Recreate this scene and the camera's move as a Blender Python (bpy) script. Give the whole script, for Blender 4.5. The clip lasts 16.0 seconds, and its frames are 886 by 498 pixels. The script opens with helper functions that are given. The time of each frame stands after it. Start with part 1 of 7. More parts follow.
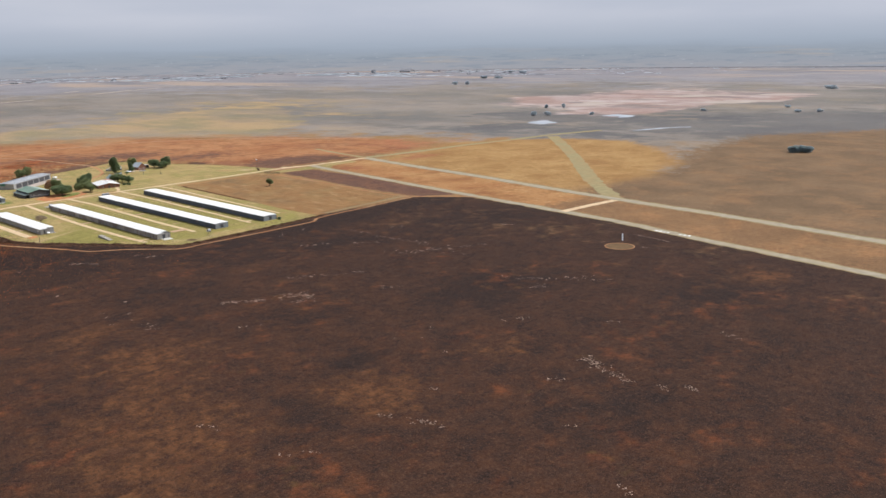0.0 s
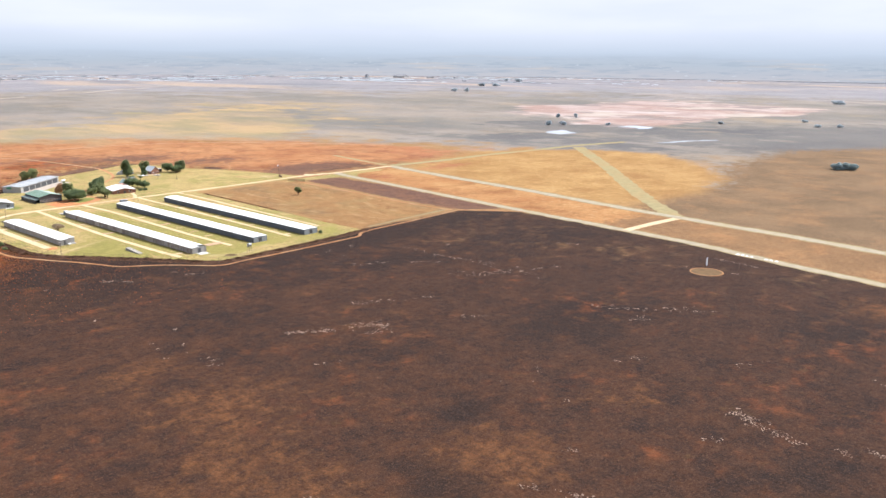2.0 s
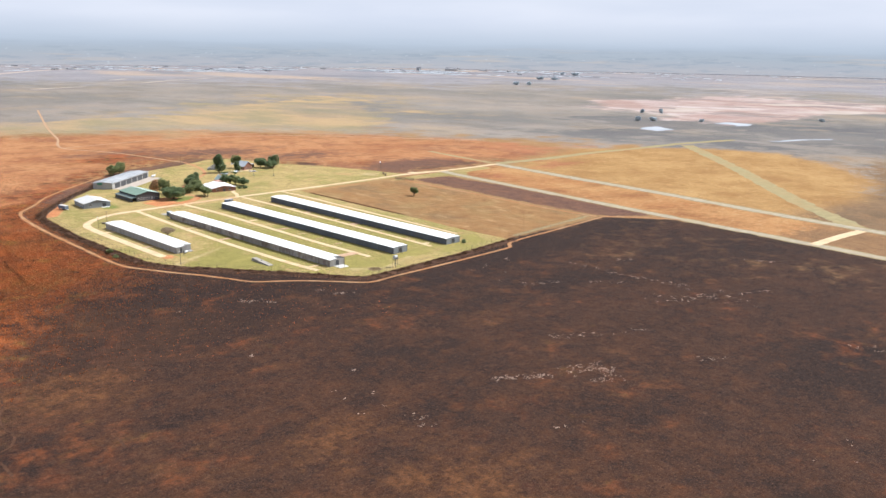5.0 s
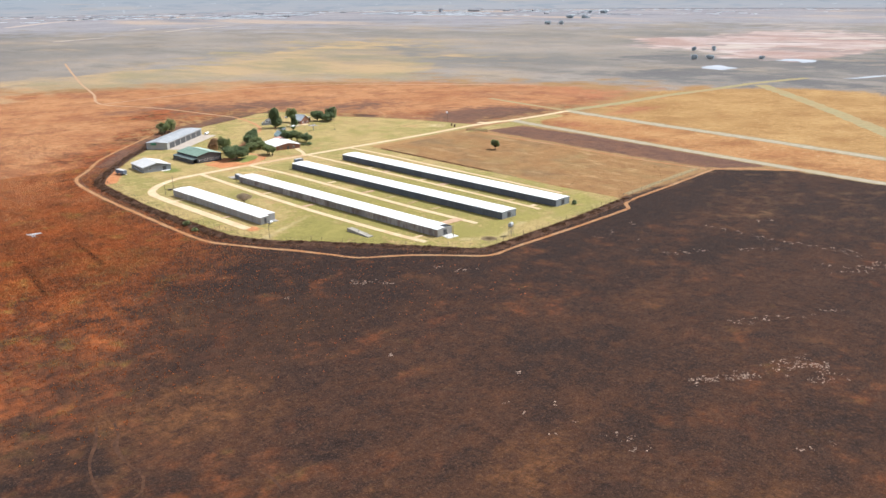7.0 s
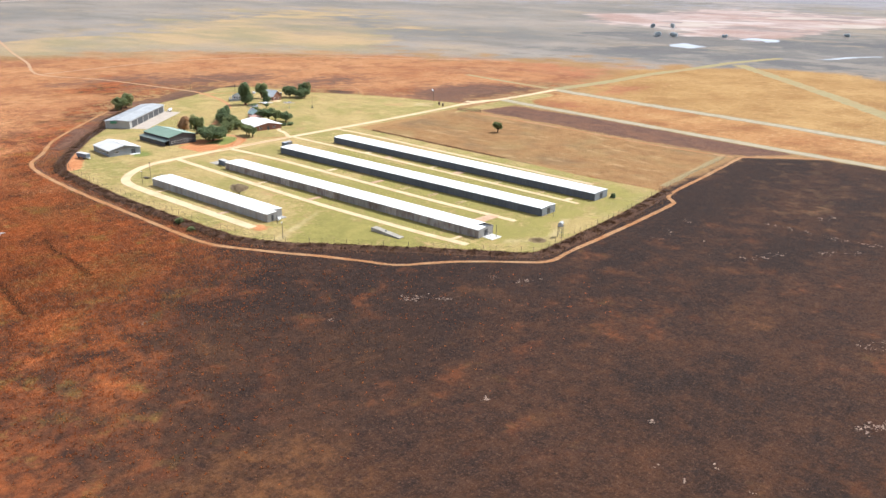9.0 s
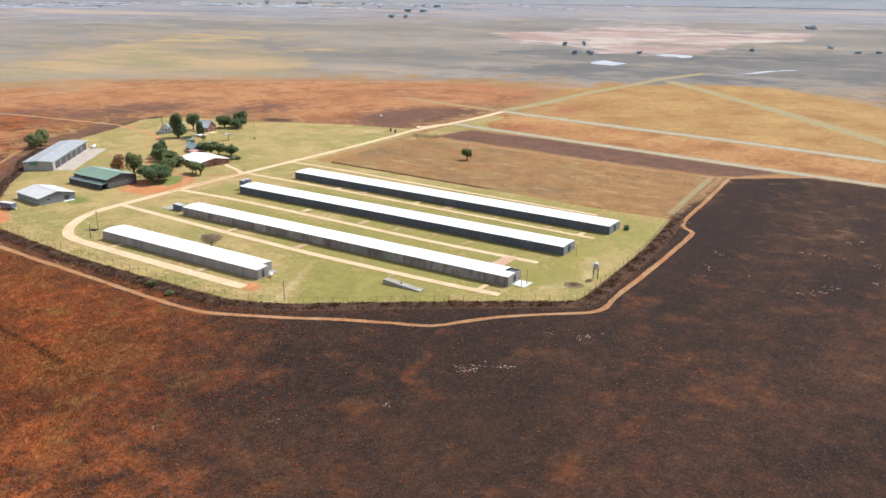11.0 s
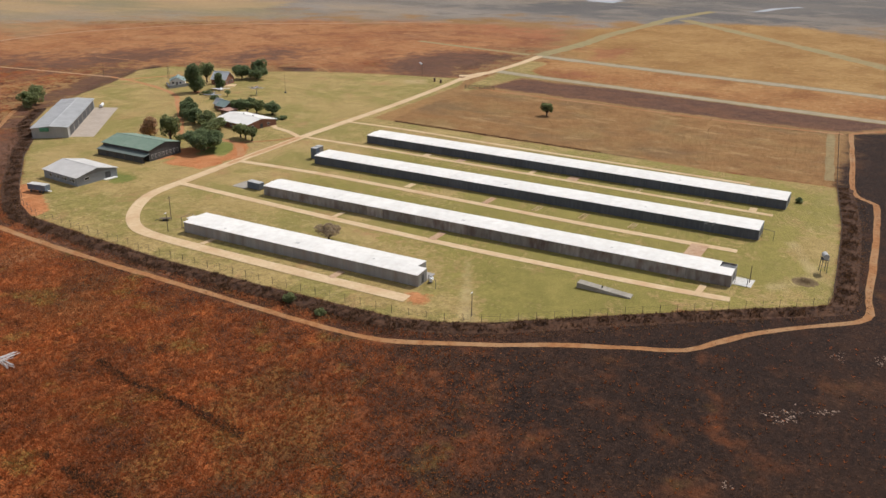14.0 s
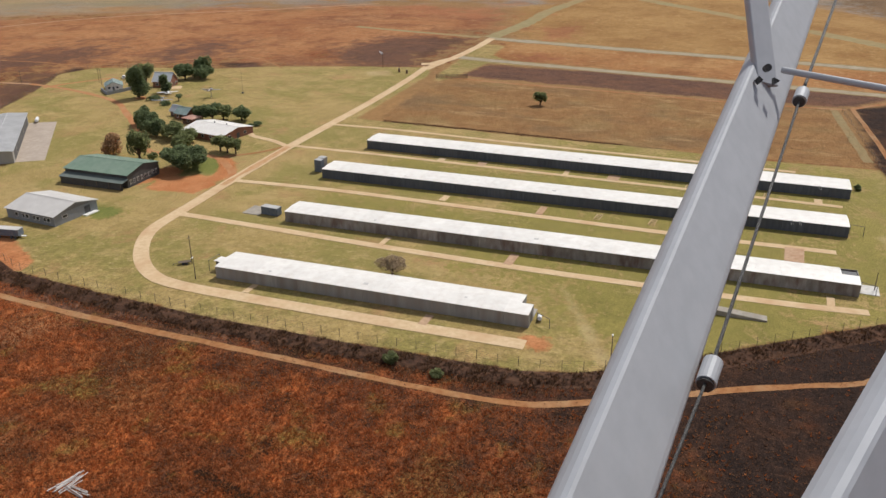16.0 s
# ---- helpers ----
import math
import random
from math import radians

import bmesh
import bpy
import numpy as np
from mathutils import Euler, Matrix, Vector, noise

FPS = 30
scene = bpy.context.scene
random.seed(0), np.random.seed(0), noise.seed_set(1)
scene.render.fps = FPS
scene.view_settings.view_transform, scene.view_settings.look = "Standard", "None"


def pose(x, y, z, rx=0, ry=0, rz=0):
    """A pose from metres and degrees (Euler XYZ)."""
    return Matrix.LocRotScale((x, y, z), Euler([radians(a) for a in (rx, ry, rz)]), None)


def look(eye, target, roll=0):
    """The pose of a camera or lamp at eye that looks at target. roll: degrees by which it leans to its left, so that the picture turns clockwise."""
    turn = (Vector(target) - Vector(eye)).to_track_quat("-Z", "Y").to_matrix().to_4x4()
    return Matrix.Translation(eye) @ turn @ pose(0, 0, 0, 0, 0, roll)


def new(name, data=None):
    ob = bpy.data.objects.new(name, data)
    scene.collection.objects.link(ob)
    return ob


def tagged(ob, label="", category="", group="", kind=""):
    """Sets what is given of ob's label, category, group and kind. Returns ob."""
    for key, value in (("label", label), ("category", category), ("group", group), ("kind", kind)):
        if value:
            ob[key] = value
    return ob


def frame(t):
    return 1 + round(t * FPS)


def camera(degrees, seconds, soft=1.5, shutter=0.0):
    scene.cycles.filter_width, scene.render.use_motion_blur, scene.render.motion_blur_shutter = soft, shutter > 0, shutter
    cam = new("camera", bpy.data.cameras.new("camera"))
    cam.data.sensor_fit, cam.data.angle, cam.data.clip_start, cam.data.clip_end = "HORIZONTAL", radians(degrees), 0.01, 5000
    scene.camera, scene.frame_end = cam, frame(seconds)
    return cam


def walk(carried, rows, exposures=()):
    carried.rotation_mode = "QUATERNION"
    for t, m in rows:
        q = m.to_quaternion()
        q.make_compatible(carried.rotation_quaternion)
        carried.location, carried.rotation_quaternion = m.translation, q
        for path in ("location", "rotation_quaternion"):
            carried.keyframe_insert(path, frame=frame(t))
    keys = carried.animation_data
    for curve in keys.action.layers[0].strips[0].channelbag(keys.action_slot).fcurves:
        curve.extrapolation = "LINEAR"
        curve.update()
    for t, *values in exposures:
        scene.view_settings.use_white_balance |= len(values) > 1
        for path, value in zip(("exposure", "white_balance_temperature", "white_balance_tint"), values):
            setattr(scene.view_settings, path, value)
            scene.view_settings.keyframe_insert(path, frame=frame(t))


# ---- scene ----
cam = camera(55.9, 16.0)
PATH = [
    (0, (-0.007, -0.056, 112.332), (1.35, 1.336, 111.863), -0.9),
    (0.5, (-0.532, 14.885, 111.75), (0.805, 16.282, 111.238), 0.3),
    (1, (-1.059, 32.783, 111.137), (0.278, 34.188, 110.648), -0.1),
    (1.5, (-1.45, 48.157, 110.489), (-0.085, 49.551, 110.049), -1.7),
    (2, (-1.471, 65.267, 109.752), (-0.079, 66.629, 109.298), 0.5),
    (2.5, (-1.224, 80.419, 108.803), (0.181, 81.765, 108.339), 1.9),
    (3, (-1.107, 97.091, 107.504), (0.267, 98.46, 107.017), 3.1),
    (3.5, (-1.832, 112.769, 106.124), (-0.503, 114.193, 105.67), 2.0),
    (3.7, (-1.919, 119.009, 105.766), (-0.609, 120.455, 105.329), 1.3),
    (5.8, (-1.824, 187.236, 102.665), (-0.482, 188.622, 102.138), 1.5),
    (6, (-1.808, 193.637, 102.591), (-0.466, 195.018, 102.054), 3.0),
    (6.5, (-1.674, 209.72, 102.271), (-0.419, 211.149, 101.652), 2.0),
    (7, (-2.044, 226.482, 101.29), (-0.768, 227.902, 100.694), -0.6),
    (7.5, (-1.898, 242.296, 100.786), (-0.601, 243.702, 100.202), -0.8),
    (8, (-1.663, 258.594, 99.754), (-0.328, 259.952, 99.145), -0.2),
    (8.5, (-1.736, 274.281, 98.909), (-0.375, 275.61, 98.292), 0.7),
    (9, (-1.076, 290.865, 97.998), (0.31, 292.149, 97.343), 1.0),
    (9.5, (-0.317, 305.745, 96.945), (1.096, 307.019, 96.328), -0.4),
    (9.7, (-0.047, 311.618, 96.679), (1.386, 312.873, 96.071), -0.8),
    (11.8, (3.282, 376.436, 93.801), (4.872, 377.477, 93.18), 1.1),
    (12, (3.67, 383.074, 93.538), (5.258, 384.116, 92.913), 0.5),
    (12.5, (5.031, 399.633, 92.574), (6.653, 400.629, 91.961), 0.3),
    (13, (6.989, 414.988, 91.849), (8.638, 415.936, 91.231), 1.7),
    (13.5, (8.607, 430.991, 91.3), (10.206, 431.941, 90.564), 1.0),
    (14, (10.28, 446.006, 90.672), (11.886, 446.939, 89.931), 0.9),
    (14.5, (12.075, 462.184, 90.342), (13.735, 463.005, 89.587), 1.2),
    (15, (13.429, 476.588, 90.3), (15.109, 477.341, 89.519), 1.6),
    (15.5, (15.809, 492.608, 90.606), (17.493, 493.327, 89.803), 0.9),
    (16, (18.446, 508.245, 90.874), (20.153, 508.926, 90.085), -0.1),
]
EXPOSURES = [(0, 0.16, 5820, 10), (0.5, 0.54, 5780, 10), (1, 0.8, 5780, 10), (1.5, 0.88, 5780, 10), (3.5, 0.86, 5750, 10), (6, 0.6, 5750, 8), (7.5, 0.7, 5720, 8), (8.5, 0.78, 5700, 8), (9.5, 0.77, 5700, 8), (11.8, 0.36, 5820, 8), (12.5, 0.26, 5950, 9), (13.5, 0.0, 6100, 9), (14, -0.1, 6200, 11), (15, -0.1, 6250, 11), (16, -0.16, 6250, 11)]
walk(cam, [(t, look(eye, target, roll)) for t, eye, target, roll in PATH], EXPOSURES)


# ---- sky and sun ----
SUN_FROM = Vector((0.595, -0.161, 0.788)).normalized()
world = bpy.data.worlds.new("sky")
scene.world = world
world.use_nodes = True
wn, wl = world.node_tree.nodes, world.node_tree.links
wn.clear()
w_out = wn.new("ShaderNodeOutputWorld")
w_sky = wn.new("ShaderNodeTexSky")
w_sky.sky_type, w_sky.sun_disc = "NISHITA", False
w_sky.sun_elevation = math.asin(SUN_FROM.z)
w_sky.sun_rotation = math.atan2(SUN_FROM.x, SUN_FROM.y)
w_sky.dust_density, w_sky.altitude = 4.0, 1500.0
w_clear = wn.new("ShaderNodeBackground")
w_clear.inputs[1].default_value = 0.13
wl.new(w_sky.outputs[0], w_clear.inputs[0])
w_co = wn.new("ShaderNodeTexCoord")
w_map = wn.new("ShaderNodeMapping")
w_map.inputs["Scale"].default_value = (2.2, 2.2, 14.0)
wl.new(w_co.outputs["Generated"], w_map.inputs[0])
w_noise = wn.new("ShaderNodeTexNoise")
w_noise.inputs["Scale"].default_value, w_noise.inputs["Detail"].default_value = 1.3, 5.0
wl.new(w_map.outputs[0], w_noise.inputs["Vector"])
w_ramp = wn.new("ShaderNodeValToRGB")
w_ramp.color_ramp.elements[0].position, w_ramp.color_ramp.elements[0].color = 0.3, (0.455, 0.46, 0.49, 1)
w_ramp.color_ramp.elements[1].position, w_ramp.color_ramp.elements[1].color = 0.68, (0.545, 0.53, 0.54, 1)
wl.new(w_noise.outputs[0], w_ramp.inputs[0])
w_sep = wn.new("ShaderNodeSeparateXYZ")
wl.new(w_co.outputs["Generated"], w_sep.inputs[0])
w_low = wn.new("ShaderNodeMapRange")
w_low.interpolation_type = "SMOOTHSTEP"
w_low.inputs[1].default_value, w_low.inputs[2].default_value = -0.004, 0.038
wl.new(w_sep.outputs[2], w_low.inputs[0])
w_haze = wn.new("ShaderNodeMix")
w_haze.data_type = "RGBA"
w_haze.inputs[6].default_value = (0.35, 0.375, 0.405, 1)
wl.new(w_low.outputs[0], w_haze.inputs[0])
wl.new(w_ramp.outputs[0], w_haze.inputs[7])
w_cloud = wn.new("ShaderNodeBackground")
w_cloud.inputs[1].default_value = 1.0
wl.new(w_haze.outputs[2], w_cloud.inputs[0])
# thin cloud thickens towards the horizon, clear haze overhead
w_high = wn.new("ShaderNodeMapRange")
w_high.inputs[1].default_value, w_high.inputs[2].default_value = 0.1, 0.7
w_high.inputs[3].default_value, w_high.inputs[4].default_value = 0.0, 0.45
wl.new(w_sep.outputs[2], w_high.inputs[0])
w_mix = wn.new("ShaderNodeMixShader")
wl.new(w_high.outputs[0], w_mix.inputs[0])
wl.new(w_cloud.outputs[0], w_mix.inputs[1])
wl.new(w_clear.outputs[0], w_mix.inputs[2])
wl.new(w_mix.outputs[0], w_out.inputs[0])

sun = new("sun", bpy.data.lights.new("sun", "SUN"))
sun.data.energy, sun.data.angle, sun.data.color = 4.0, radians(0.53), (1.0, 0.95, 0.86)
sun.matrix_world = look(SUN_FROM * 900, (0, 0, 0))


# ---- materials ----
def graph(name):
    m = bpy.data.materials.new(name)
    m.use_nodes = True
    n, l = m.node_tree.nodes, m.node_tree.links
    return m, n, l, n["Principled BSDF"]


def mixed(n, l, fac, a, b, mode="MIX"):
    """A colour mix; a, b and fac may be sockets or values."""
    k = n.new("ShaderNodeMix")
    k.data_type, k.blend_type = "RGBA", mode
    for at, v in ((0, fac), (6, a), (7, b)):
        if isinstance(v, bpy.types.NodeSocket):
            l.new(v, k.inputs[at])
        else:
            k.inputs[at].default_value = (*v, 1) if isinstance(v, tuple) else v
    return k.outputs[2]


def grain(n, l, scale, detail=4.0, rough=0.55, vector=None, lo=0.35, hi=0.65, stretch=None):
    """Noise in metres, brought to 0..1 between lo and hi."""
    co = n.new("ShaderNodeNewGeometry").outputs["Position"] if vector is None else vector
    if stretch:
        mp = n.new("ShaderNodeMapping")
        mp.inputs["Scale"].default_value = stretch
        l.new(co, mp.inputs[0])
        co = mp.outputs[0]
    t = n.new("ShaderNodeTexNoise")
    t.inputs["Scale"].default_value, t.inputs["Detail"].default_value, t.inputs["Roughness"].default_value = scale, detail, rough
    l.new(co, t.inputs["Vector"])
    r = n.new("ShaderNodeMapRange")
    r.inputs[1].default_value, r.inputs[2].default_value = lo, hi
    l.new(t.outputs[0], r.inputs[0])
    return r.outputs[0]


def calc(n, l, op, a, b=0.0):
    k = n.new("ShaderNodeMath")
    k.operation = op
    for at, v in ((0, a), (1, b)):
        if isinstance(v, bpy.types.NodeSocket):
            l.new(v, k.inputs[at])
        else:
            k.inputs[at].default_value = v
    return k.outputs[0]


def bumped(n, l, bsdf, height, strength=0.5, distance=0.1):
    b = n.new("ShaderNodeBump")
    b.inputs["Strength"].default_value, b.inputs["Distance"].default_value = strength, distance
    l.new(height, b.inputs["Height"])
    l.new(b.outputs[0], bsdf.inputs["Normal"])


def surface(name, base, other, scale=1.0, rough=0.85, metal=0.0, stain=None, stain_scale=0.15, stain_amount=0.5, vary=0.0, bump=0.3, stretch=None, island=False):
    """A plain material: two tones of grain, larger stains, and piece by piece variation."""
    m, n, l, p = graph(name)
    fine = grain(n, l, scale, stretch=stretch)
    c = mixed(n, l, fine, base, other)
    if stain:
        patch = calc(n, l, "MULTIPLY", grain(n, l, stain_scale, 6, 0.6, lo=0.45, hi=0.7, stretch=stretch), stain_amount)
        c = mixed(n, l, patch, c, stain)
    if vary:
        rnd = n.new("ShaderNodeNewGeometry").outputs["Random Per Island"] if island else n.new("ShaderNodeObjectInfo").outputs["Random"]
        k = n.new("ShaderNodeMapRange")
        k.inputs[3].default_value, k.inputs[4].default_value = 1 - vary, 1 + vary
        l.new(rnd, k.inputs[0])
        hsv = n.new("ShaderNodeHueSaturation")
        l.new(k.outputs[0], hsv.inputs["Value"])
        l.new(c, hsv.inputs["Color"])
        c = hsv.outputs[0]
    l.new(c, p.inputs["Base Color"])
    p.inputs["Roughness"].default_value, p.inputs["Metallic"].default_value = rough, metal
    if rough >= 0.9:
        p.inputs["Specular IOR Level"].default_value = 0.12
    if bump:
        bumped(n, l, p, fine, bump, 0.05)
    return m


def red_tone(n, l):
    """The mottled colour of the unburnt red veld, for its soil and its grass alike."""
    red = mixed(n, l, grain(n, l, 0.03, 7, 0.7, lo=0.38, hi=0.62), (0.15, 0.041, 0.0135), (0.32, 0.09, 0.023))
    red = mixed(n, l, calc(n, l, "MULTIPLY", grain(n, l, 0.05, 8, 0.74, lo=0.47, hi=0.6), 0.85), red, (0.046, 0.021, 0.0125))
    red = mixed(n, l, calc(n, l, "MULTIPLY", grain(n, l, 0.014, 5, 0.6, lo=0.54, hi=0.66), 0.5), red, (0.2, 0.1, 0.036))
    red = mixed(n, l, calc(n, l, "MULTIPLY", grain(n, l, 0.085, 6, 0.66, lo=0.55, hi=0.64), 0.75), red, (0.2, 0.122, 0.028))
    red = mixed(n, l, calc(n, l, "MULTIPLY", grain(n, l, 0.22, 7, 0.76, lo=0.52, hi=0.63), 0.6), red, (0.035, 0.018, 0.0115))
    return mixed(n, l, calc(n, l, "MULTIPLY", grain(n, l, 0.5, 5, 0.7, lo=0.56, hi=0.68), 0.4), red, (0.3, 0.13, 0.055))


def ground_material():
    m, n, l, p = graph("veld")
    fine = grain(n, l, 1.6, 6, 0.7, lo=0.3, hi=0.7)
    tuft = grain(n, l, 0.55, 5, 0.65, lo=0.36, hi=0.64)
    mid = grain(n, l, 0.11, 6, 0.62, lo=0.36, hi=0.64)
    big = grain(n, l, 0.021, 6, 0.6, lo=0.36, hi=0.64)
    wide = grain(n, l, 0.0045, 6, 0.6, lo=0.36, hi=0.64)
    drift = grain(n, l, 0.006, 7, 0.68, lo=0.38, hi=0.62, stretch=(1.3, 0.6, 1))

    def zone(name, spread=0.55, broad=False, patchy=False, half=0.18):
        a = n.new("ShaderNodeAttribute")
        a.attribute_name = name
        ragged = calc(n, l, "ADD", calc(n, l, "MULTIPLY", big if broad or patchy else tuft, 0.45), calc(n, l, "MULTIPLY", drift if broad else mid, 0.55))
        reach = calc(n, l, "MINIMUM", calc(n, l, "MULTIPLY", a.outputs["Fac"], 4.0), 1.0)
        v = calc(n, l, "ADD", a.outputs["Fac"], calc(n, l, "MULTIPLY", calc(n, l, "SUBTRACT", ragged, 0.5), calc(n, l, "MULTIPLY", reach, spread)))
        r = n.new("ShaderNodeMapRange")
        r.interpolation_type = "SMOOTHSTEP"
        r.inputs[1].default_value, r.inputs[2].default_value = 0.5 - half, 0.5 + half
        l.new(v, r.inputs[0])
        return r.outputs[0]

    # dry grass with red and straw patches
    c = mixed(n, l, big, (0.2, 0.115, 0.052), (0.29, 0.17, 0.075))
    c = mixed(n, l, calc(n, l, "MULTIPLY", wide, 0.6), c, (0.32, 0.175, 0.065))
    # outer dry veld, greyed further to imitate haze and cloud shadow
    grey = mixed(n, l, wide, (0.175, 0.155, 0.135), (0.25, 0.215, 0.18))
    grey = mixed(n, l, calc(n, l, "MULTIPLY", big, 0.4), grey, (0.27, 0.2, 0.135))
    grey = mixed(n, l, calc(n, l, "MULTIPLY", grain(n, l, 0.0018, 7, 0.66, lo=0.46, hi=0.6, stretch=(1.4, 0.7, 1)), 0.75), grey, (0.135, 0.125, 0.112))
    grey = mixed(n, l, calc(n, l, "MULTIPLY", grain(n, l, 0.0042, 7, 0.7, lo=0.53, hi=0.64, stretch=(1.15, 0.8, 1)), 0.45), grey, (0.33, 0.235, 0.14))
    grey = mixed(n, l, calc(n, l, "MULTIPLY", grain(n, l, 0.011, 6, 0.7, lo=0.55, hi=0.64, stretch=(1.3, 0.6, 1)), 0.45), grey, (0.12, 0.105, 0.09))
    c = mixed(n, l, zone("z_haze_grey", 0.9, True), c, grey)
    # cloud shadow over the plain, painted into the ground colour
    cloud_shade = mixed(n, l, wide, (0.107, 0.1, 0.096), (0.148, 0.133, 0.12))
    cloud_shade = mixed(n, l, calc(n, l, "MULTIPLY", grain(n, l, 0.008, 7, 0.7, lo=0.5, hi=0.62, stretch=(1.1, 0.8, 1)), 0.35), cloud_shade, (0.185, 0.152, 0.12))
    c = mixed(n, l, zone("z_cloud_shade", 1.1, True), c, cloud_shade)
    # far ground paled towards grey-lilac to imitate haze
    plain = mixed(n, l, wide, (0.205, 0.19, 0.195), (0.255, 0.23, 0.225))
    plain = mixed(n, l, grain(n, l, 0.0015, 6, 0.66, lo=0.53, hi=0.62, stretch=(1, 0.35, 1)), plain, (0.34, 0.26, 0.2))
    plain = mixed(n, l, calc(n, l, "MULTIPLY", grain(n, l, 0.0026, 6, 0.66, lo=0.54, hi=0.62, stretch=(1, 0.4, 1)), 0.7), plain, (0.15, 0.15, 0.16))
    c = mixed(n, l, zone("z_haze", 0.8, True), c, plain)
    clumps = grain(n, l, 0.13, 7, 0.74, lo=0.5, hi=0.64, stretch=(1.2, 0.85, 1))
    pale_clumps = grain(n, l, 0.19, 6, 0.72, lo=0.55, hi=0.66)
    # gold grass, with the sunlit gap between cloud shadows put into its colour
    gold = mixed(n, l, big, (0.27, 0.145, 0.049), (0.37, 0.22, 0.082))
    gold = mixed(n, l, calc(n, l, "MULTIPLY", grain(n, l, 0.03, 6, 0.65, lo=0.5, hi=0.66), 0.55), gold, (0.22, 0.105, 0.035))
    gold = mixed(n, l, calc(n, l, "MULTIPLY", clumps, 0.45), gold, (0.19, 0.098, 0.034))
    gold = mixed(n, l, calc(n, l, "MULTIPLY", pale_clumps, 0.5), gold, (0.45, 0.3, 0.13))
    c = mixed(n, l, zone("z_dull", 0.7), c, mixed(n, l, calc(n, l, "MULTIPLY", grain(n, l, 0.026, 8, 0.74, lo=0.5, hi=0.62, stretch=(1.1, 0.85, 1)), 0.6), mixed(n, l, big, (0.135, 0.086, 0.046), (0.188, 0.117, 0.062)), (0.25, 0.135, 0.062)))
    strip = mixed(n, l, big, (0.175, 0.098, 0.046), (0.232, 0.13, 0.06))
    strip = mixed(n, l, calc(n, l, "MULTIPLY", clumps, 0.5), strip, (0.13, 0.072, 0.035))
    c = mixed(n, l, zone("z_strip", 0.5), c, mixed(n, l, calc(n, l, "MULTIPLY", grain(n, l, 0.03, 7, 0.74, lo=0.5, hi=0.62), 0.6), strip, (0.29, 0.145, 0.06)))
    c = mixed(n, l, zone("z_gold", 0.4), c, gold)
    infield = mixed(n, l, big, (0.3, 0.135, 0.05), (0.38, 0.205, 0.08))
    infield = mixed(n, l, calc(n, l, "MULTIPLY", clumps, 0.5), infield, (0.2, 0.088, 0.032))
    infield = mixed(n, l, calc(n, l, "MULTIPLY", pale_clumps, 0.6), infield, (0.46, 0.3, 0.14))
    c = mixed(n, l, zone("z_infield", 0.5), c, mixed(n, l, calc(n, l, "MULTIPLY", grain(n, l, 0.03, 6, 0.65, lo=0.5, hi=0.64), 0.7), infield, (0.2, 0.085, 0.03)))
    red = red_tone(n, l)
    c = mixed(n, l, zone("z_red", 0.9), c, red)
    yellow = mixed(n, l, grain(n, l, 0.16, 6, 0.72, lo=0.4, hi=0.6), (0.16, 0.066, 0.0195), (0.245, 0.112, 0.026))
    orange = mixed(n, l, grain(n, l, 0.012, 6, 0.66, lo=0.4, hi=0.6, stretch=(1.1, 0.85, 1)), (0.3, 0.125, 0.05), (0.385, 0.185, 0.078))
    orange = mixed(n, l, calc(n, l, "MULTIPLY", grain(n, l, 0.007, 6, 0.66, lo=0.54, hi=0.64, stretch=(1.6, 0.5, 1)), 0.6), orange, (0.16, 0.07, 0.042))
    orange = mixed(n, l, calc(n, l, "MULTIPLY", grain(n, l, 0.035, 6, 0.7, lo=0.48, hi=0.62), 0.75), orange, (0.2, 0.078, 0.034))
    orange = mixed(n, l, calc(n, l, "MULTIPLY", grain(n, l, 0.13, 6, 0.7, lo=0.54, hi=0.64), 0.5), orange, (0.4, 0.225, 0.11))
    orange = mixed(n, l, calc(n, l, "MULTIPLY", clumps, 0.5), orange, (0.19, 0.08, 0.034))
    c = mixed(n, l, zone("z_orange", 0.9, True), c, orange)
    straw = mixed(n, l, grain(n, l, 0.008, 6, 0.68, lo=0.42, hi=0.58, stretch=(1.3, 0.7, 1)), (0.245, 0.195, 0.105), (0.37, 0.25, 0.128))
    streak = grain(n, l, 0.0045, 7, 0.68, lo=0.42, hi=0.58, stretch=(1.15, 0.8, 1))
    c = mixed(n, l, calc(n, l, "MULTIPLY", zone("z_straw", 1.0, True), calc(n, l, "ADD", 0.35, calc(n, l, "MULTIPLY", streak, 0.6))), c, straw)
    c = mixed(n, l, calc(n, l, "MULTIPLY", zone("z_blush", 1.2, patchy=True, half=0.35), 0.7), c, mixed(n, l, big, (0.24, 0.085, 0.042), (0.33, 0.13, 0.06)))
    field = mixed(n, l, mid, (0.215, 0.11, 0.043), (0.29, 0.16, 0.064))
    field = mixed(n, l, calc(n, l, "MULTIPLY", grain(n, l, 0.03, 6, 0.65, lo=0.5, hi=0.66), 0.5), field, (0.25, 0.18, 0.075))
    field = mixed(n, l, calc(n, l, "MULTIPLY", grain(n, l, 0.022, 7, 0.7, lo=0.5, hi=0.62, stretch=(1.4, 0.7, 1)), 0.6), field, (0.16, 0.105, 0.055))
    field = mixed(n, l, calc(n, l, "MULTIPLY", grain(n, l, 0.07, 6, 0.7, lo=0.56, hi=0.64, stretch=(2, 0.6, 1)), 0.6), field, (0.37, 0.24, 0.11))
    c = mixed(n, l, zone("z_field"), c, field)
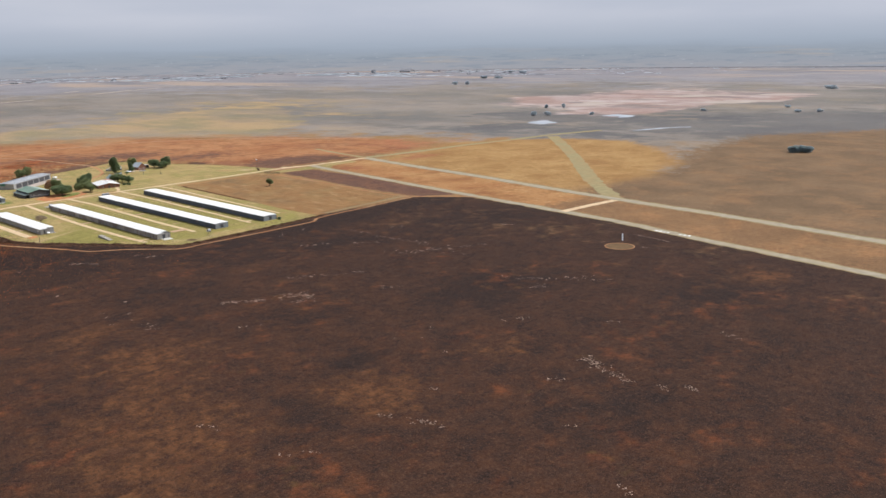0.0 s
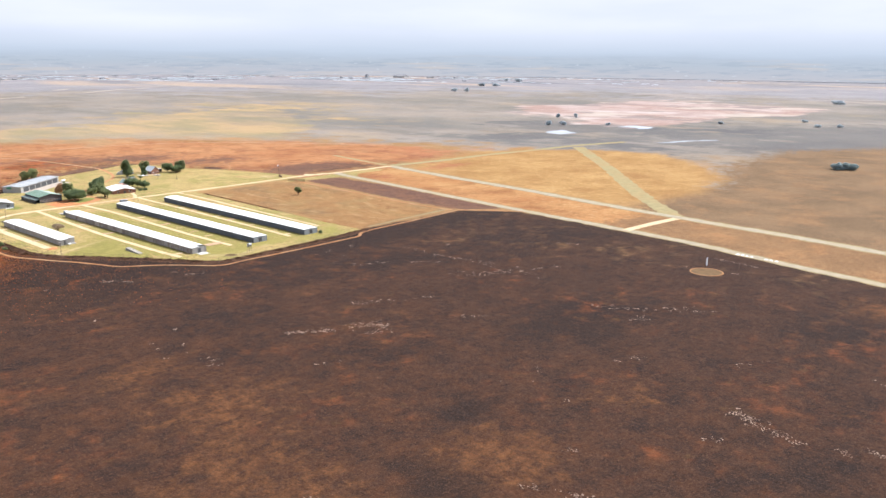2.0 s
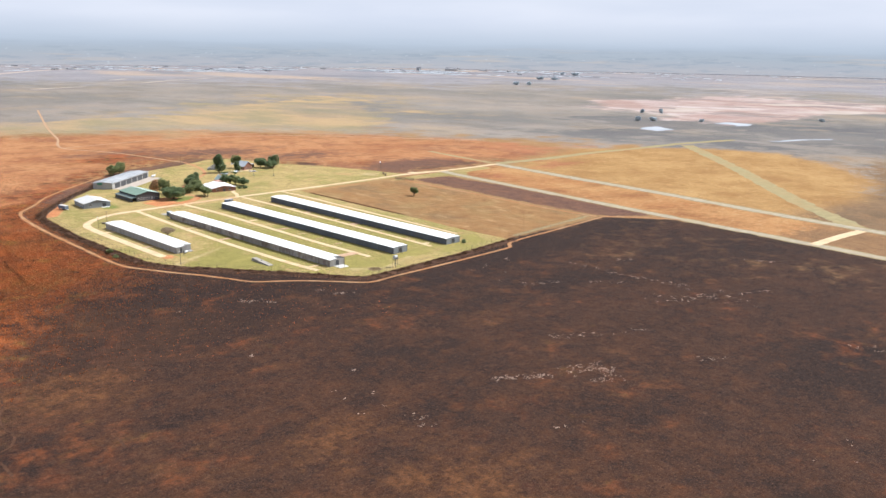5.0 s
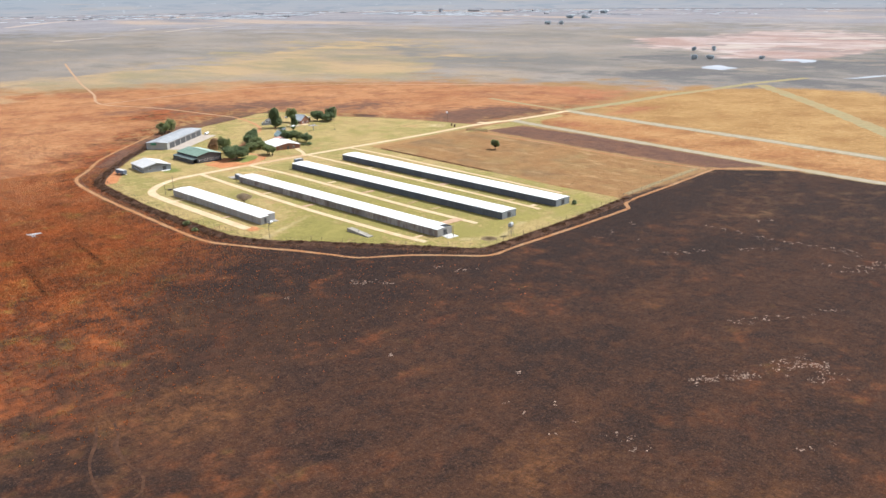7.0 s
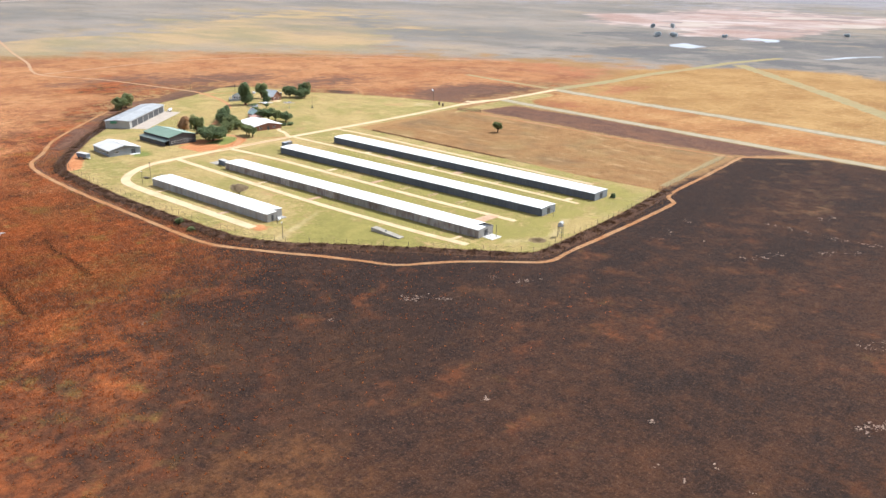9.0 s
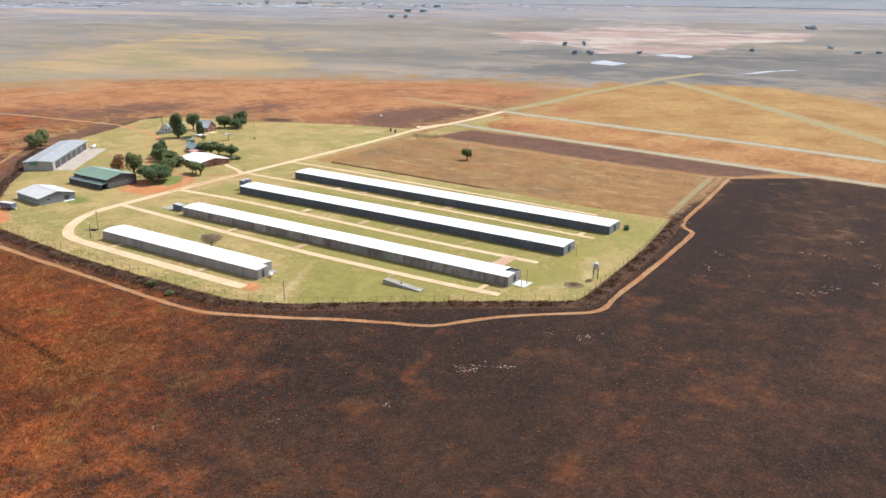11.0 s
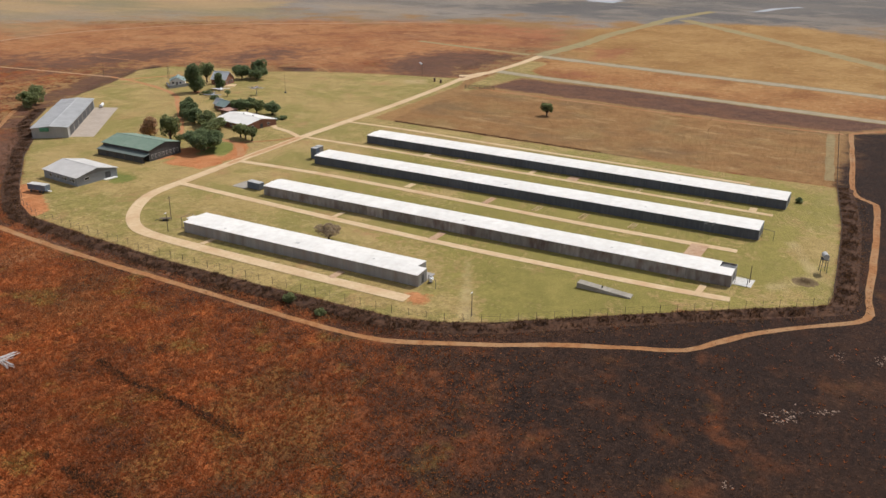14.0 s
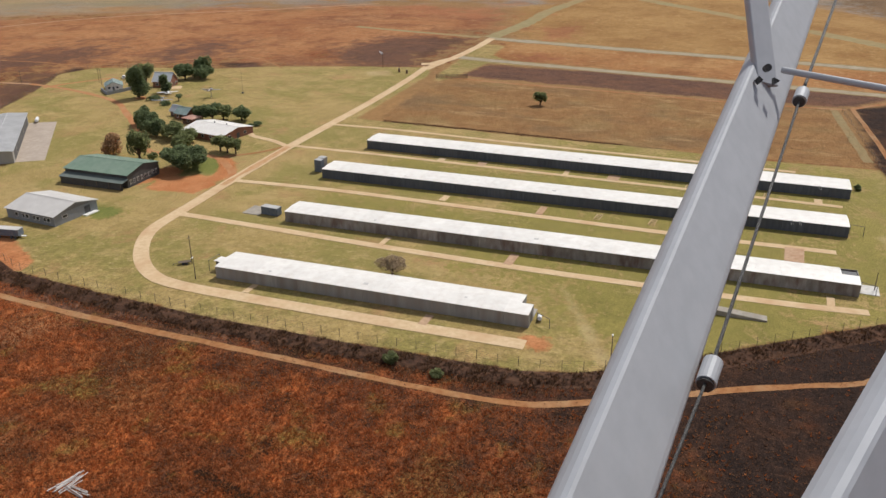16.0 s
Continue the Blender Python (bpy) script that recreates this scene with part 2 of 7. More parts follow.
    burnt = mixed(n, l, grain(n, l, 0.055, 8, 0.74, lo=0.38, hi=0.62, stretch=(1, 0.8, 1)), (0.0238, 0.0138, 0.0106), (0.05, 0.0248, 0.015))
    rust = n.new("ShaderNodeAttribute")
    rust.attribute_name = "z_rust"
    burnt = mixed(n, l, calc(n, l, "MULTIPLY", grain(n, l, 0.06, 8, 0.78, lo=0.42, hi=0.64), calc(n, l, "ADD", 0.36, calc(n, l, "MULTIPLY", rust.outputs["Fac"], 0.42))), burnt, (0.094, 0.0375, 0.016))
    burnt = mixed(n, l, calc(n, l, "MULTIPLY", zone("z_ochre", 1.5, patchy=True, half=0.4), 0.8), burnt, mixed(n, l, grain(n, l, 0.16, 7, 0.76, lo=0.4, hi=0.6), (0.055, 0.0235, 0.012), (0.165, 0.068, 0.024)))
    burnt = mixed(n, l, calc(n, l, "MULTIPLY", grain(n, l, 0.24, 6, 0.78, lo=0.52, hi=0.66, stretch=(1.2, 0.8, 1)), 0.5), burnt, (0.096, 0.046, 0.026))
    burnt = mixed(n, l, calc(n, l, "MULTIPLY", grain(n, l, 0.2, 7, 0.78, lo=0.5, hi=0.63), 0.62), burnt, (0.0185, 0.0118, 0.0098))
    burnt = mixed(n, l, calc(n, l, "MULTIPLY", zone("z_char", 1.5, patchy=True, half=0.4), 0.72), burnt, (0.0212, 0.0138, 0.0113))
    # singed tussocks with pale tops between ash
    burnt = mixed(n, l, calc(n, l, "MULTIPLY", grain(n, l, 0.6, 4, 0.66, lo=0.54, hi=0.66, stretch=(1.2, 0.9, 1)), 0.4), burnt, (0.016, 0.0105, 0.009))
    burnt = mixed(n, l, calc(n, l, "MULTIPLY", grain(n, l, 0.95, 4, 0.66, lo=0.55, hi=0.67, stretch=(1, 0.8, 1)), 0.42), burnt, (0.125, 0.064, 0.036))
    burnt = mixed(n, l, 0.14, burnt, (0.012, 0.0075, 0.006))
    c = mixed(n, l, zone("z_burnt", 0.8, patchy=True, half=0.48), c, burnt)
    c = mixed(n, l, calc(n, l, "MULTIPLY", zone("z_yellow", 0.9, patchy=True, half=0.4), 0.65), c, yellow)
    scorch = mixed(n, l, mid, (0.092, 0.049, 0.034), (0.145, 0.073, 0.046))
    scorch = mixed(n, l, calc(n, l, "MULTIPLY", grain(n, l, 0.045, 7, 0.7, lo=0.48, hi=0.62, stretch=(1.5, 0.6, 1)), 0.6), scorch, (0.17, 0.08, 0.042))
    c = mixed(n, l, zone("z_scorch", 0.8, patchy=True, half=0.3), c, scorch)
    pale = mixed(n, l, big, (0.3, 0.215, 0.185), (0.4, 0.3, 0.26))
    pale = mixed(n, l, grain(n, l, 0.006, 6, 0.68, lo=0.5, hi=0.58, stretch=(1.15, 0.75, 1)), pale, (0.3, 0.197, 0.158))
    pale = mixed(n, l, grain(n, l, 0.009, 6, 0.66, lo=0.56, hi=0.61, stretch=(1.5, 0.5, 1)), pale, (0.43, 0.355, 0.31))
    pale = mixed(n, l, calc(n, l, "MULTIPLY", grain(n, l, 0.007, 6, 0.66, lo=0.54, hi=0.6, stretch=(1.2, 0.7, 1)), 0.8), pale, (0.2, 0.16, 0.14))
    c = mixed(n, l, zone("z_pale", 0.8, True), c, pale)
    lawn = mixed(n, l, mid, (0.245, 0.178, 0.062), (0.352, 0.252, 0.098))
    lawn = mixed(n, l, calc(n, l, "MULTIPLY", big, 0.6), lawn, (0.345, 0.246, 0.102))
    lawn = mixed(n, l, calc(n, l, "MULTIPLY", grain(n, l, 0.024, 8, 0.72, lo=0.47, hi=0.55), 0.85), lawn, (0.218, 0.184, 0.056))
    lawn = mixed(n, l, calc(n, l, "MULTIPLY", grain(n, l, 0.075, 7, 0.72, lo=0.52, hi=0.64, stretch=(1.3, 0.7, 1)), 0.55), lawn, (0.4, 0.285, 0.125))
    lawn = mixed(n, l, calc(n, l, "MULTIPLY", grain(n, l, 0.2, 7, 0.74, lo=0.54, hi=0.68), 0.6), lawn, (0.2, 0.158, 0.055))
    lawn = mixed(n, l, calc(n, l, "MULTIPLY", grain(n, l, 0.45, 6, 0.74, lo=0.54, hi=0.66, stretch=(1.3, 0.8, 1)), 0.5), lawn, (0.47, 0.34, 0.17))
    lawn = mixed(n, l, calc(n, l, "MULTIPLY", grain(n, l, 0.06, 7, 0.7, lo=0.56, hi=0.66), 0.6), lawn, (0.345, 0.19, 0.092))
    lawn = mixed(n, l, zone("z_green", 1.1), lawn, mixed(n, l, mid, (0.175, 0.152, 0.04), (0.25, 0.205, 0.06)))
    lawn = mixed(n, l, calc(n, l, "MULTIPLY", zone("z_lush", 0.8, half=0.35), 0.75), lawn, mixed(n, l, mid, (0.115, 0.14, 0.033), (0.17, 0.185, 0.05)))
    c = mixed(n, l, zone("z_lawn", 0.35), c, lawn)
    c = mixed(n, l, calc(n, l, "MULTIPLY", zone("z_path", 0.5, half=0.35), 0.6), c, mixed(n, l, mid, (0.36, 0.265, 0.13), (0.45, 0.335, 0.18)))
    c = mixed(n, l, zone("z_earth", 0.6), c, mixed(n, l, mid, (0.36, 0.128, 0.047), (0.45, 0.2, 0.085)))
    # tussock grain over everything, coarser on rough veld than on the mown lawn
    speck = grain(n, l, 2.6, 4, 0.7, lo=0.36, hi=0.64)
    clump = grain(n, l, 0.95, 4, 0.65, lo=0.38, hi=0.62)
    knots = grain(n, l, 0.33, 5, 0.72, lo=0.38, hi=0.62)
    grainy = calc(n, l, "ADD", calc(n, l, "MULTIPLY", speck, 0.2), calc(n, l, "ADD", calc(n, l, "MULTIPLY", clump, 0.36), calc(n, l, "MULTIPLY", knots, 0.44)))
    mown = n.new("ShaderNodeAttribute")
    mown.attribute_name = "z_mown"
    # grain contrast lowered with distance to imitate the softness of haze
    haze_soft = n.new("ShaderNodeAttribute")
    haze_soft.attribute_name = "z_haze_soft"
    tall = n.new("ShaderNodeAttribute")
    tall.attribute_name = "z_tall"
    swing = calc(n, l, "SUBTRACT", calc(n, l, "ADD", 0.62, calc(n, l, "MULTIPLY", tall.outputs["Fac"], 0.85)), calc(n, l, "ADD", calc(n, l, "MULTIPLY", mown.outputs["Fac"], 0.72), calc(n, l, "MULTIPLY", haze_soft.outputs["Fac"], 0.18)))
    value = calc(n, l, "ADD", 1.0, calc(n, l, "MULTIPLY", calc(n, l, "SUBTRACT", grainy, 0.5), swing))
    # short bright tips over dark gaps where the grass stands tall
    tips = grain(n, l, 3.4, 3, 0.6, lo=0.4, hi=0.62)
    tipped = calc(n, l, "MULTIPLY", calc(n, l, "MULTIPLY", calc(n, l, "SUBTRACT", tips, 0.5), 1.1), calc(n, l, "SUBTRACT", tall.outputs["Fac"], calc(n, l, "MULTIPLY", mown.outputs["Fac"], 0.8)))
    value = calc(n, l, "ADD", value, calc(n, l, "MAXIMUM", tipped, -0.48))
    hsv = n.new("ShaderNodeHueSaturation")
    l.new(value, hsv.inputs["Value"])
    l.new(c, hsv.inputs["Color"])
    # straw and rust coloured tussock tops
    tops = calc(n, l, "MULTIPLY", grain(n, l, 1.7, 3, 0.6, lo=0.56, hi=0.66), calc(n, l, "SUBTRACT", 0.22, calc(n, l, "MULTIPLY", mown.outputs["Fac"], 0.2)))
    char = n.new("ShaderNodeAttribute")
    char.attribute_name = "z_char"
    tops = calc(n, l, "MULTIPLY", tops, calc(n, l, "SUBTRACT", 1.0, calc(n, l, "MULTIPLY", char.outputs["Fac"], 0.6)))
    c = mixed(n, l, tops, hsv.outputs[0], (0.25, 0.125, 0.068))
    l.new(c, p.inputs["Base Color"])
    p.inputs["Roughness"].default_value = 0.95
    p.inputs["Specular IOR Level"].default_value = 0.1
    rough = calc(n, l, "SUBTRACT", 1.0, calc(n, l, "MULTIPLY", mown.outputs["Fac"], 0.82))
    bumped(n, l, p, calc(n, l, "MULTIPLY", calc(n, l, "ADD", speck, calc(n, l, "ADD", clump, knots)), rough), 0.38, 0.2)
    return m


VELD = ground_material()
CONCRETE = surface("old_concrete", (0.54, 0.385, 0.222), (0.63, 0.475, 0.295), 0.8, 0.9, stain=(0.45, 0.25, 0.125), stain_scale=0.1, stain_amount=0.55)
SLAB = surface("grey_concrete", (0.3, 0.27, 0.23), (0.4, 0.36, 0.3), 1.2, 0.9, stain=(0.2, 0.17, 0.13), stain_scale=0.3)
PALE_DIRT = surface("pale_sandy_dirt", (0.34, 0.205, 0.115), (0.43, 0.275, 0.16), 0.5, 0.95, stain=(0.36, 0.19, 0.09), stain_scale=0.05)
EARTH_ORANGE = surface("bright_orange_earth", (0.36, 0.15, 0.06), (0.45, 0.215, 0.095), 0.7, 0.95, stain=(0.4, 0.26, 0.14), stain_scale=0.1)
DIRT = surface("orange_dirt", (0.27, 0.115, 0.043), (0.37, 0.18, 0.075), 0.7, 0.95, stain=(0.38, 0.25, 0.135), stain_scale=0.09, stain_amount=0.75)
RUNWAY = surface("mown_runway", (0.285, 0.24, 0.166), (0.36, 0.305, 0.216), 0.2, 0.95, stain=(0.33, 0.26, 0.14), stain_scale=0.04, stain_amount=0.6)
GRASSWAY = surface("mown_grass_strip", (0.245, 0.2, 0.095), (0.305, 0.245, 0.122), 0.2, 0.95, stain=(0.32, 0.2, 0.085), stain_scale=0.03, stain_amount=0.6)
SHOULDER = surface("green_strip_shoulder", (0.225, 0.17, 0.082), (0.295, 0.22, 0.11), 0.3, 0.95, stain=(0.3, 0.18, 0.075), stain_scale=0.05, stain_amount=0.5)
ROOF_WHITE = surface("bright_roof_sheet", (0.72, 0.69, 0.635), (0.79, 0.76, 0.705), 0.4, 0.45, stain=(0.52, 0.44, 0.37), stain_scale=0.5, stain_amount=0.3, vary=0.04, bump=0.05)
ROOF_GREY = surface("grey_roof_sheet", (0.4, 0.395, 0.385), (0.47, 0.465, 0.455), 0.5, 0.5, stain=(0.3, 0.29, 0.28), stain_scale=0.2, vary=0.03, bump=0.05)
ROOF_PALE = surface("pale_warm_roof_sheet", (0.5, 0.475, 0.445), (0.58, 0.555, 0.52), 0.5, 0.55, stain=(0.38, 0.36, 0.33), stain_scale=0.25, bump=0.05)
ROOF_GREEN = surface("green_roof_sheet", (0.13, 0.2, 0.14), (0.17, 0.24, 0.17), 0.5, 0.5, stain=(0.2, 0.25, 0.19), stain_scale=0.25, bump=0.05)
ROOF_RED = surface("faded_red_roof", (0.42, 0.22, 0.16), (0.5, 0.29, 0.22), 0.6, 0.8, stain=(0.3, 0.2, 0.16))
WALL_GREY = surface("grey_wall_sheet", (0.26, 0.245, 0.225), (0.34, 0.325, 0.3), 1.0, 0.7, stain=(0.16, 0.1, 0.07), stain_scale=0.5, stain_amount=0.55, vary=0.12, stretch=(1, 1, 0.12), bump=0.1)
WALL_RUST = surface("rust_streaked_wall_sheet", (0.25, 0.225, 0.2), (0.33, 0.3, 0.275), 1.0, 0.75, stain=(0.12, 0.055, 0.038), stain_scale=0.4, stain_amount=0.85, vary=0.24, stretch=(1, 1, 0.35), bump=0.1)
WALL_DARK = surface("dark_side_netting", (0.075, 0.082, 0.096), (0.11, 0.118, 0.134), 1.5, 0.8, stain=(0.13, 0.12, 0.115), stain_scale=0.3, stain_amount=0.3, vary=0.12, stretch=(1, 1, 0.15), bump=0.1)
WALL_HANGAR = surface("beige_grey_wall_sheet", (0.34, 0.325, 0.3), (0.42, 0.4, 0.37), 0.8, 0.75, stain=(0.26, 0.24, 0.21), stain_scale=0.4, stretch=(1, 1, 0.2))
WALL_BLUEGREY = surface("painted_grey_block_wall", (0.22, 0.235, 0.25), (0.28, 0.295, 0.31), 0.8, 0.8, stain=(0.2, 0.19, 0.18), stain_scale=0.4)
WALL_BROWN = surface("dark_brick_wall", (0.14, 0.08, 0.06), (0.2, 0.12, 0.09), 2.0, 0.9, stain=(0.1, 0.07, 0.06))
WALL_BRICK = surface("red_brown_brick_wall", (0.23, 0.105, 0.07), (0.3, 0.15, 0.1), 2.0, 0.9, stain=(0.17, 0.1, 0.08))
ROOF_TEAL = surface("faded_teal_roof_sheet", (0.2, 0.27, 0.25), (0.27, 0.34, 0.31), 0.5, 0.5, stain=(0.3, 0.34, 0.32), stain_scale=0.25, bump=0.05)
ROOF_SILVER = surface("dull_silver_roof_sheet", (0.42, 0.44, 0.45), (0.5, 0.52, 0.53), 0.5, 0.5, stain=(0.33, 0.33, 0.33), stain_scale=0.25, bump=0.05)
WALL_CLUB = surface("grey_brown_brick_wall", (0.17, 0.12, 0.1), (0.23, 0.17, 0.145), 2.0, 0.9, stain=(0.13, 0.1, 0.09))
WALL_WHITE = surface("white_plaster", (0.72, 0.71, 0.68), (0.8, 0.79, 0.76), 1.0, 0.85, stain=(0.55, 0.5, 0.44), stain_scale=0.4)
WALL_BLACK = surface("dark_timber_wall", (0.05, 0.05, 0.05), (0.08, 0.08, 0.078), 1.5, 0.8, stain=(0.12, 0.11, 0.1))
STEEL = surface("weathered_steel", (0.28, 0.28, 0.28), (0.36, 0.36, 0.35), 2.0, 0.5, 0.6, stain=(0.2, 0.12, 0.08))
DARK_STEEL = surface("dark_steel", (0.06, 0.06, 0.065), (0.1, 0.1, 0.1), 2.0, 0.6, 0.3)
TIMBER = surface("grey_timber_pole", (0.12, 0.09, 0.07), (0.18, 0.14, 0.11), 3.0, 0.9, vary=0.15)
BLUEBOX = surface("blue_grey_painted_steel", (0.1, 0.13, 0.17), (0.15, 0.18, 0.22), 1.2, 0.6, stain=(0.2, 0.19, 0.18), stain_scale=0.6)
WHITE_PAINT = surface("white_gloss_paint", (0.76, 0.76, 0.77), (0.8, 0.8, 0.81), 3.0, 0.3, bump=0.0)
GLASS_DARK = surface("dark_window_glass", (0.02, 0.025, 0.03), (0.03, 0.035, 0.04), 1.0, 0.12, bump=0.0)
BARK = surface("bark", (0.08, 0.055, 0.04), (0.13, 0.09, 0.065), 3.0, 0.95)
STONE = surface("pale_stone", (0.2, 0.132, 0.096), (0.41, 0.29, 0.215), 2.0, 0.9, vary=0.3, island=True)


def leaves(name, a, b, through_light=0.5, vary=0.35):
    """Foliage: thin blades that let part of the sun through."""
    m = surface(name, a, b, 0.9, 0.75, vary=vary, island=True, bump=0.0)
    n, l = m.node_tree.nodes, m.node_tree.links
    p, out = n["Principled BSDF"], n["Material Output"]
    p.inputs["Specular IOR Level"].default_value = 0.15
    t, mix = n.new("ShaderNodeBsdfTranslucent"), n.new("ShaderNodeMixShader")
    l.new(p.inputs["Base Color"].links[0].from_socket, t.inputs[0])
    mix.inputs[0].default_value = through_light
    l.new(p.outputs[0], mix.inputs[1])
    l.new(t.outputs[0], mix.inputs[2])
    l.new(mix.outputs[0], out.inputs[0])
    return m


LEAF = leaves("dark_green_leaves", (0.158, 0.198, 0.096), (0.235, 0.282, 0.14), 0.64, 0.25)
LEAF_OLIVE = leaves("olive_green_leaves", (0.215, 0.24, 0.105), (0.3, 0.325, 0.15), 0.64, 0.25)
LEAF_BROWN = leaves("rust_brown_leaves", (0.46, 0.29, 0.16), (0.58, 0.39, 0.22), 0.64)
# far foliage: haze is put into these pale grey-blue leaf colours
LEAF_FAR = leaves("haze_paled_bush_leaves", (0.38, 0.42, 0.45), (0.44, 0.48, 0.5))
LEAF_MID = leaves("haze_paled_leaves", (0.3, 0.36, 0.36), (0.37, 0.43, 0.42))
LEAF_TOWN = leaves("haze_paled_town_trees", (0.5, 0.52, 0.54), (0.58, 0.6, 0.62))


def veld_grass(name, tip, amount, vary):
    """Blades in the tone of the veld below them, with paler tips."""
    m = leaves(name, tip, tip, 0.6, vary)
    n, l = m.node_tree.nodes, m.node_tree.links
    hsv = next(k for k in n if k.bl_idname == "ShaderNodeHueSaturation")
    l.new(mixed(n, l, amount, red_tone(n, l), tip), hsv.inputs["Color"])
    return m


TUSSOCK_RED = veld_grass("red_tussock_grass", (0.48, 0.14, 0.038), 0.42, 0.4)
STRAW_TIPS = veld_grass("straw_tussock_tips", (0.68, 0.28, 0.105), 0.5, 0.5)
SCRUB = leaves("burnt_scrub_twigs", (0.052, 0.031, 0.02), (0.145, 0.08, 0.045))
SCRUB_RUST = leaves("rusty_scrub_twigs", (0.1, 0.045, 0.022), (0.24, 0.125, 0.06))
FURROW_WEED = leaves("dark_furrow_weed", (0.04, 0.021, 0.012), (0.1, 0.045, 0.02))
TUSSOCK = leaves("dry_tussock_grass", (0.075, 0.035, 0.019), (0.19, 0.088, 0.043), 0.5, 0.25)


# ---- mesh helpers ----
class Build:
    """Vertices and faces of one mesh."""

    def __init__(self):
        self.v, self.f = [], []

    def add(self, verts, faces):
        o = len(self.v)
        self.v += [tuple(p) for p in verts]
        self.f += [tuple(o + i for i in q) for q in faces]
        return self

    def box(self, lo, hi, m=None):
        (a, b, c), (d, e, g) = lo, hi
        vs = [Vector(p) for p in ((a, b, c), (d, b, c), (d, e, c), (a, e, c), (a, b, g), (d, b, g), (d, e, g), (a, e, g))]
        return self.add([m @ p for p in vs] if m else vs, [(3, 2, 1, 0), (4, 5, 6, 7), (0, 1, 5, 4), (1, 2, 6, 5), (2, 3, 7, 6), (3, 0, 4, 7)])

    def tube(self, a, b, r0, r1=None, sides=8):
        a, b, r1 = Vector(a), Vector(b), r0 if r1 is None else r1
        q = (b - a).to_track_quat("Z", "Y")
        ring = [q @ Vector((math.cos(2 * math.pi * i / sides), math.sin(2 * math.pi * i / sides), 0)) for i in range(sides)]
        fs = [(i, (i + 1) % sides, sides + (i + 1) % sides, sides + i) for i in range(sides)]
        return self.add([a + k * r0 for k in ring] + [b + k * r1 for k in ring], fs + [tuple(range(sides))[::-1], tuple(range(sides, 2 * sides))])

    def prism(self, outline, axis_from, axis_to):
        """A closed outline of (x, z) pairs pulled along y."""
        n = len(outline)
        fs = [(i, (i + 1) % n, n + (i + 1) % n, n + i) for i in range(n)]
        return self.add([(x, axis_from, z) for x, z in outline] + [(x, axis_to, z) for x, z in outline], fs + [tuple(range(n))[::-1], tuple(range(n, 2 * n))])

    def mesh(self, name):
        me = bpy.data.meshes.new(name)
        me.from_pydata(self.v, [], self.f)
        me.update()
        return me


def at_pose(x, y, degrees):
    return pose(x, y, 0, 0, 0, degrees)


def part(name, shape, material, parent=None, label=""):
    me = shape if isinstance(shape, bpy.types.Mesh) else shape.mesh(name)
    if not me.materials:
        me.materials.append(material)
    ob = new(name, me)
    ob.parent = parent
    if label:
        tagged(ob, label)
    return ob


def thing(name, label, category, m=None, group="", kind=""):
    ob = new(name)
    ob.empty_display_size = 0.5
    if m is not None:
        ob.matrix_world = m
    return tagged(ob, label, category, group, kind)


def single(name, shape, material, label, category="", kind="", group=""):
    return tagged(part(name, shape, material), label, category, group, kind)


# ---- the ground: one sheet out to the horizon ----
COMPOUND = [(161.8, 549), (159.3, 585), (157.9, 623), (158.8, 655), (160.6, 685), (166, 698), (177, 715), (203, 750), (222, 771), (237, 795), (262, 818), (292, 834),
            (326, 848), (362, 868), (382, 862), (396, 829), (402, 802), (420, 776), (437, 735), (446, 705), (452, 688), (430, 681), (370, 677), (335, 675),
            (334, 602), (335, 550), (334, 505), (337, 469), (290, 462), (259, 459.5), (232, 457.5), (226, 458), (207, 483), (187, 508), (172, 526), (165, 538)]
FIELD = [(336, 665), (372, 669), (416, 670), (426, 664), (428, 480), (338, 470), (334, 658)]
MEADOW = [(415, 672), (437, 678), (478, 682), (538, 688), (537, 671), (500, 667), (486, 652), (480, 600), (475, 600), (474.5, 662), (437, 665.5), (426, 667)]
BURNT = [(166, 698), (162, 685), (160, 655), (159, 623), (160.5, 585), (163, 549), (165, 538), (172, 526), (187, 508), (207, 483), (226, 458), (232, 457.5), (259, 459.5), (290, 462), (337, 469), (431, 474), (460, 440), (455, 308), (440, 200), (405, 0),
         (370, -400), (-700, -400), (-350, 50), (-120, 230), (-10, 340), (15, 430), (45, 500), (88, 560), (128, 590), (146, 620)]
NEAR_WEST = [(-900, -500), (400, -500), (400, 300), (330, 500), (280, 600), (260, 720), (240, 830), (60, 930), (-300, 800), (-900, 500)]
BURNT_CORE = [(154, 600), (180, 720), (600, 720), (600, 440), (560, 200), (520, -500), (-700, -500), (-350, -20), (-80, 180), (5, 300), (30, 390), (48, 450), (82, 505), (124, 536), (150, 560)]
SCORCHED = [(475, 768), (516, 766), (546, 747), (548, 701), (505, 700), (450, 700), (438, 717), (442, 738)]
BURNT_STRIP = [(437, 664.5), (473, 661), (472, 640), (471, 581), (468, 520), (462, 455), (440, 470), (432, 480), (432, 580), (434, 607)]
VERGE = [(148, 690), (154, 712), (167, 729), (186, 758), (221, 797), (257, 833), (275, 850), (300, 856), (336, 880), (365, 892), (362, 868), (326, 848), (292, 834),
         (262, 818), (237, 795), (222, 771), (203, 750), (177, 715), (166, 698), (160, 655), (160, 600), (149, 600)]
RED = [(-700, -400), (200, -400), (260, 300), (226, 458), (159, 549), (156, 620), (161, 690), (200, 780), (300, 860), (365, 880), (400, 850), (450, 700), (560, 700), (600, 800), (620, 930), (500, 1060), (330, 1120), (100, 1300), (-800, 1600), (-1500, 800), (-1500, -400)]
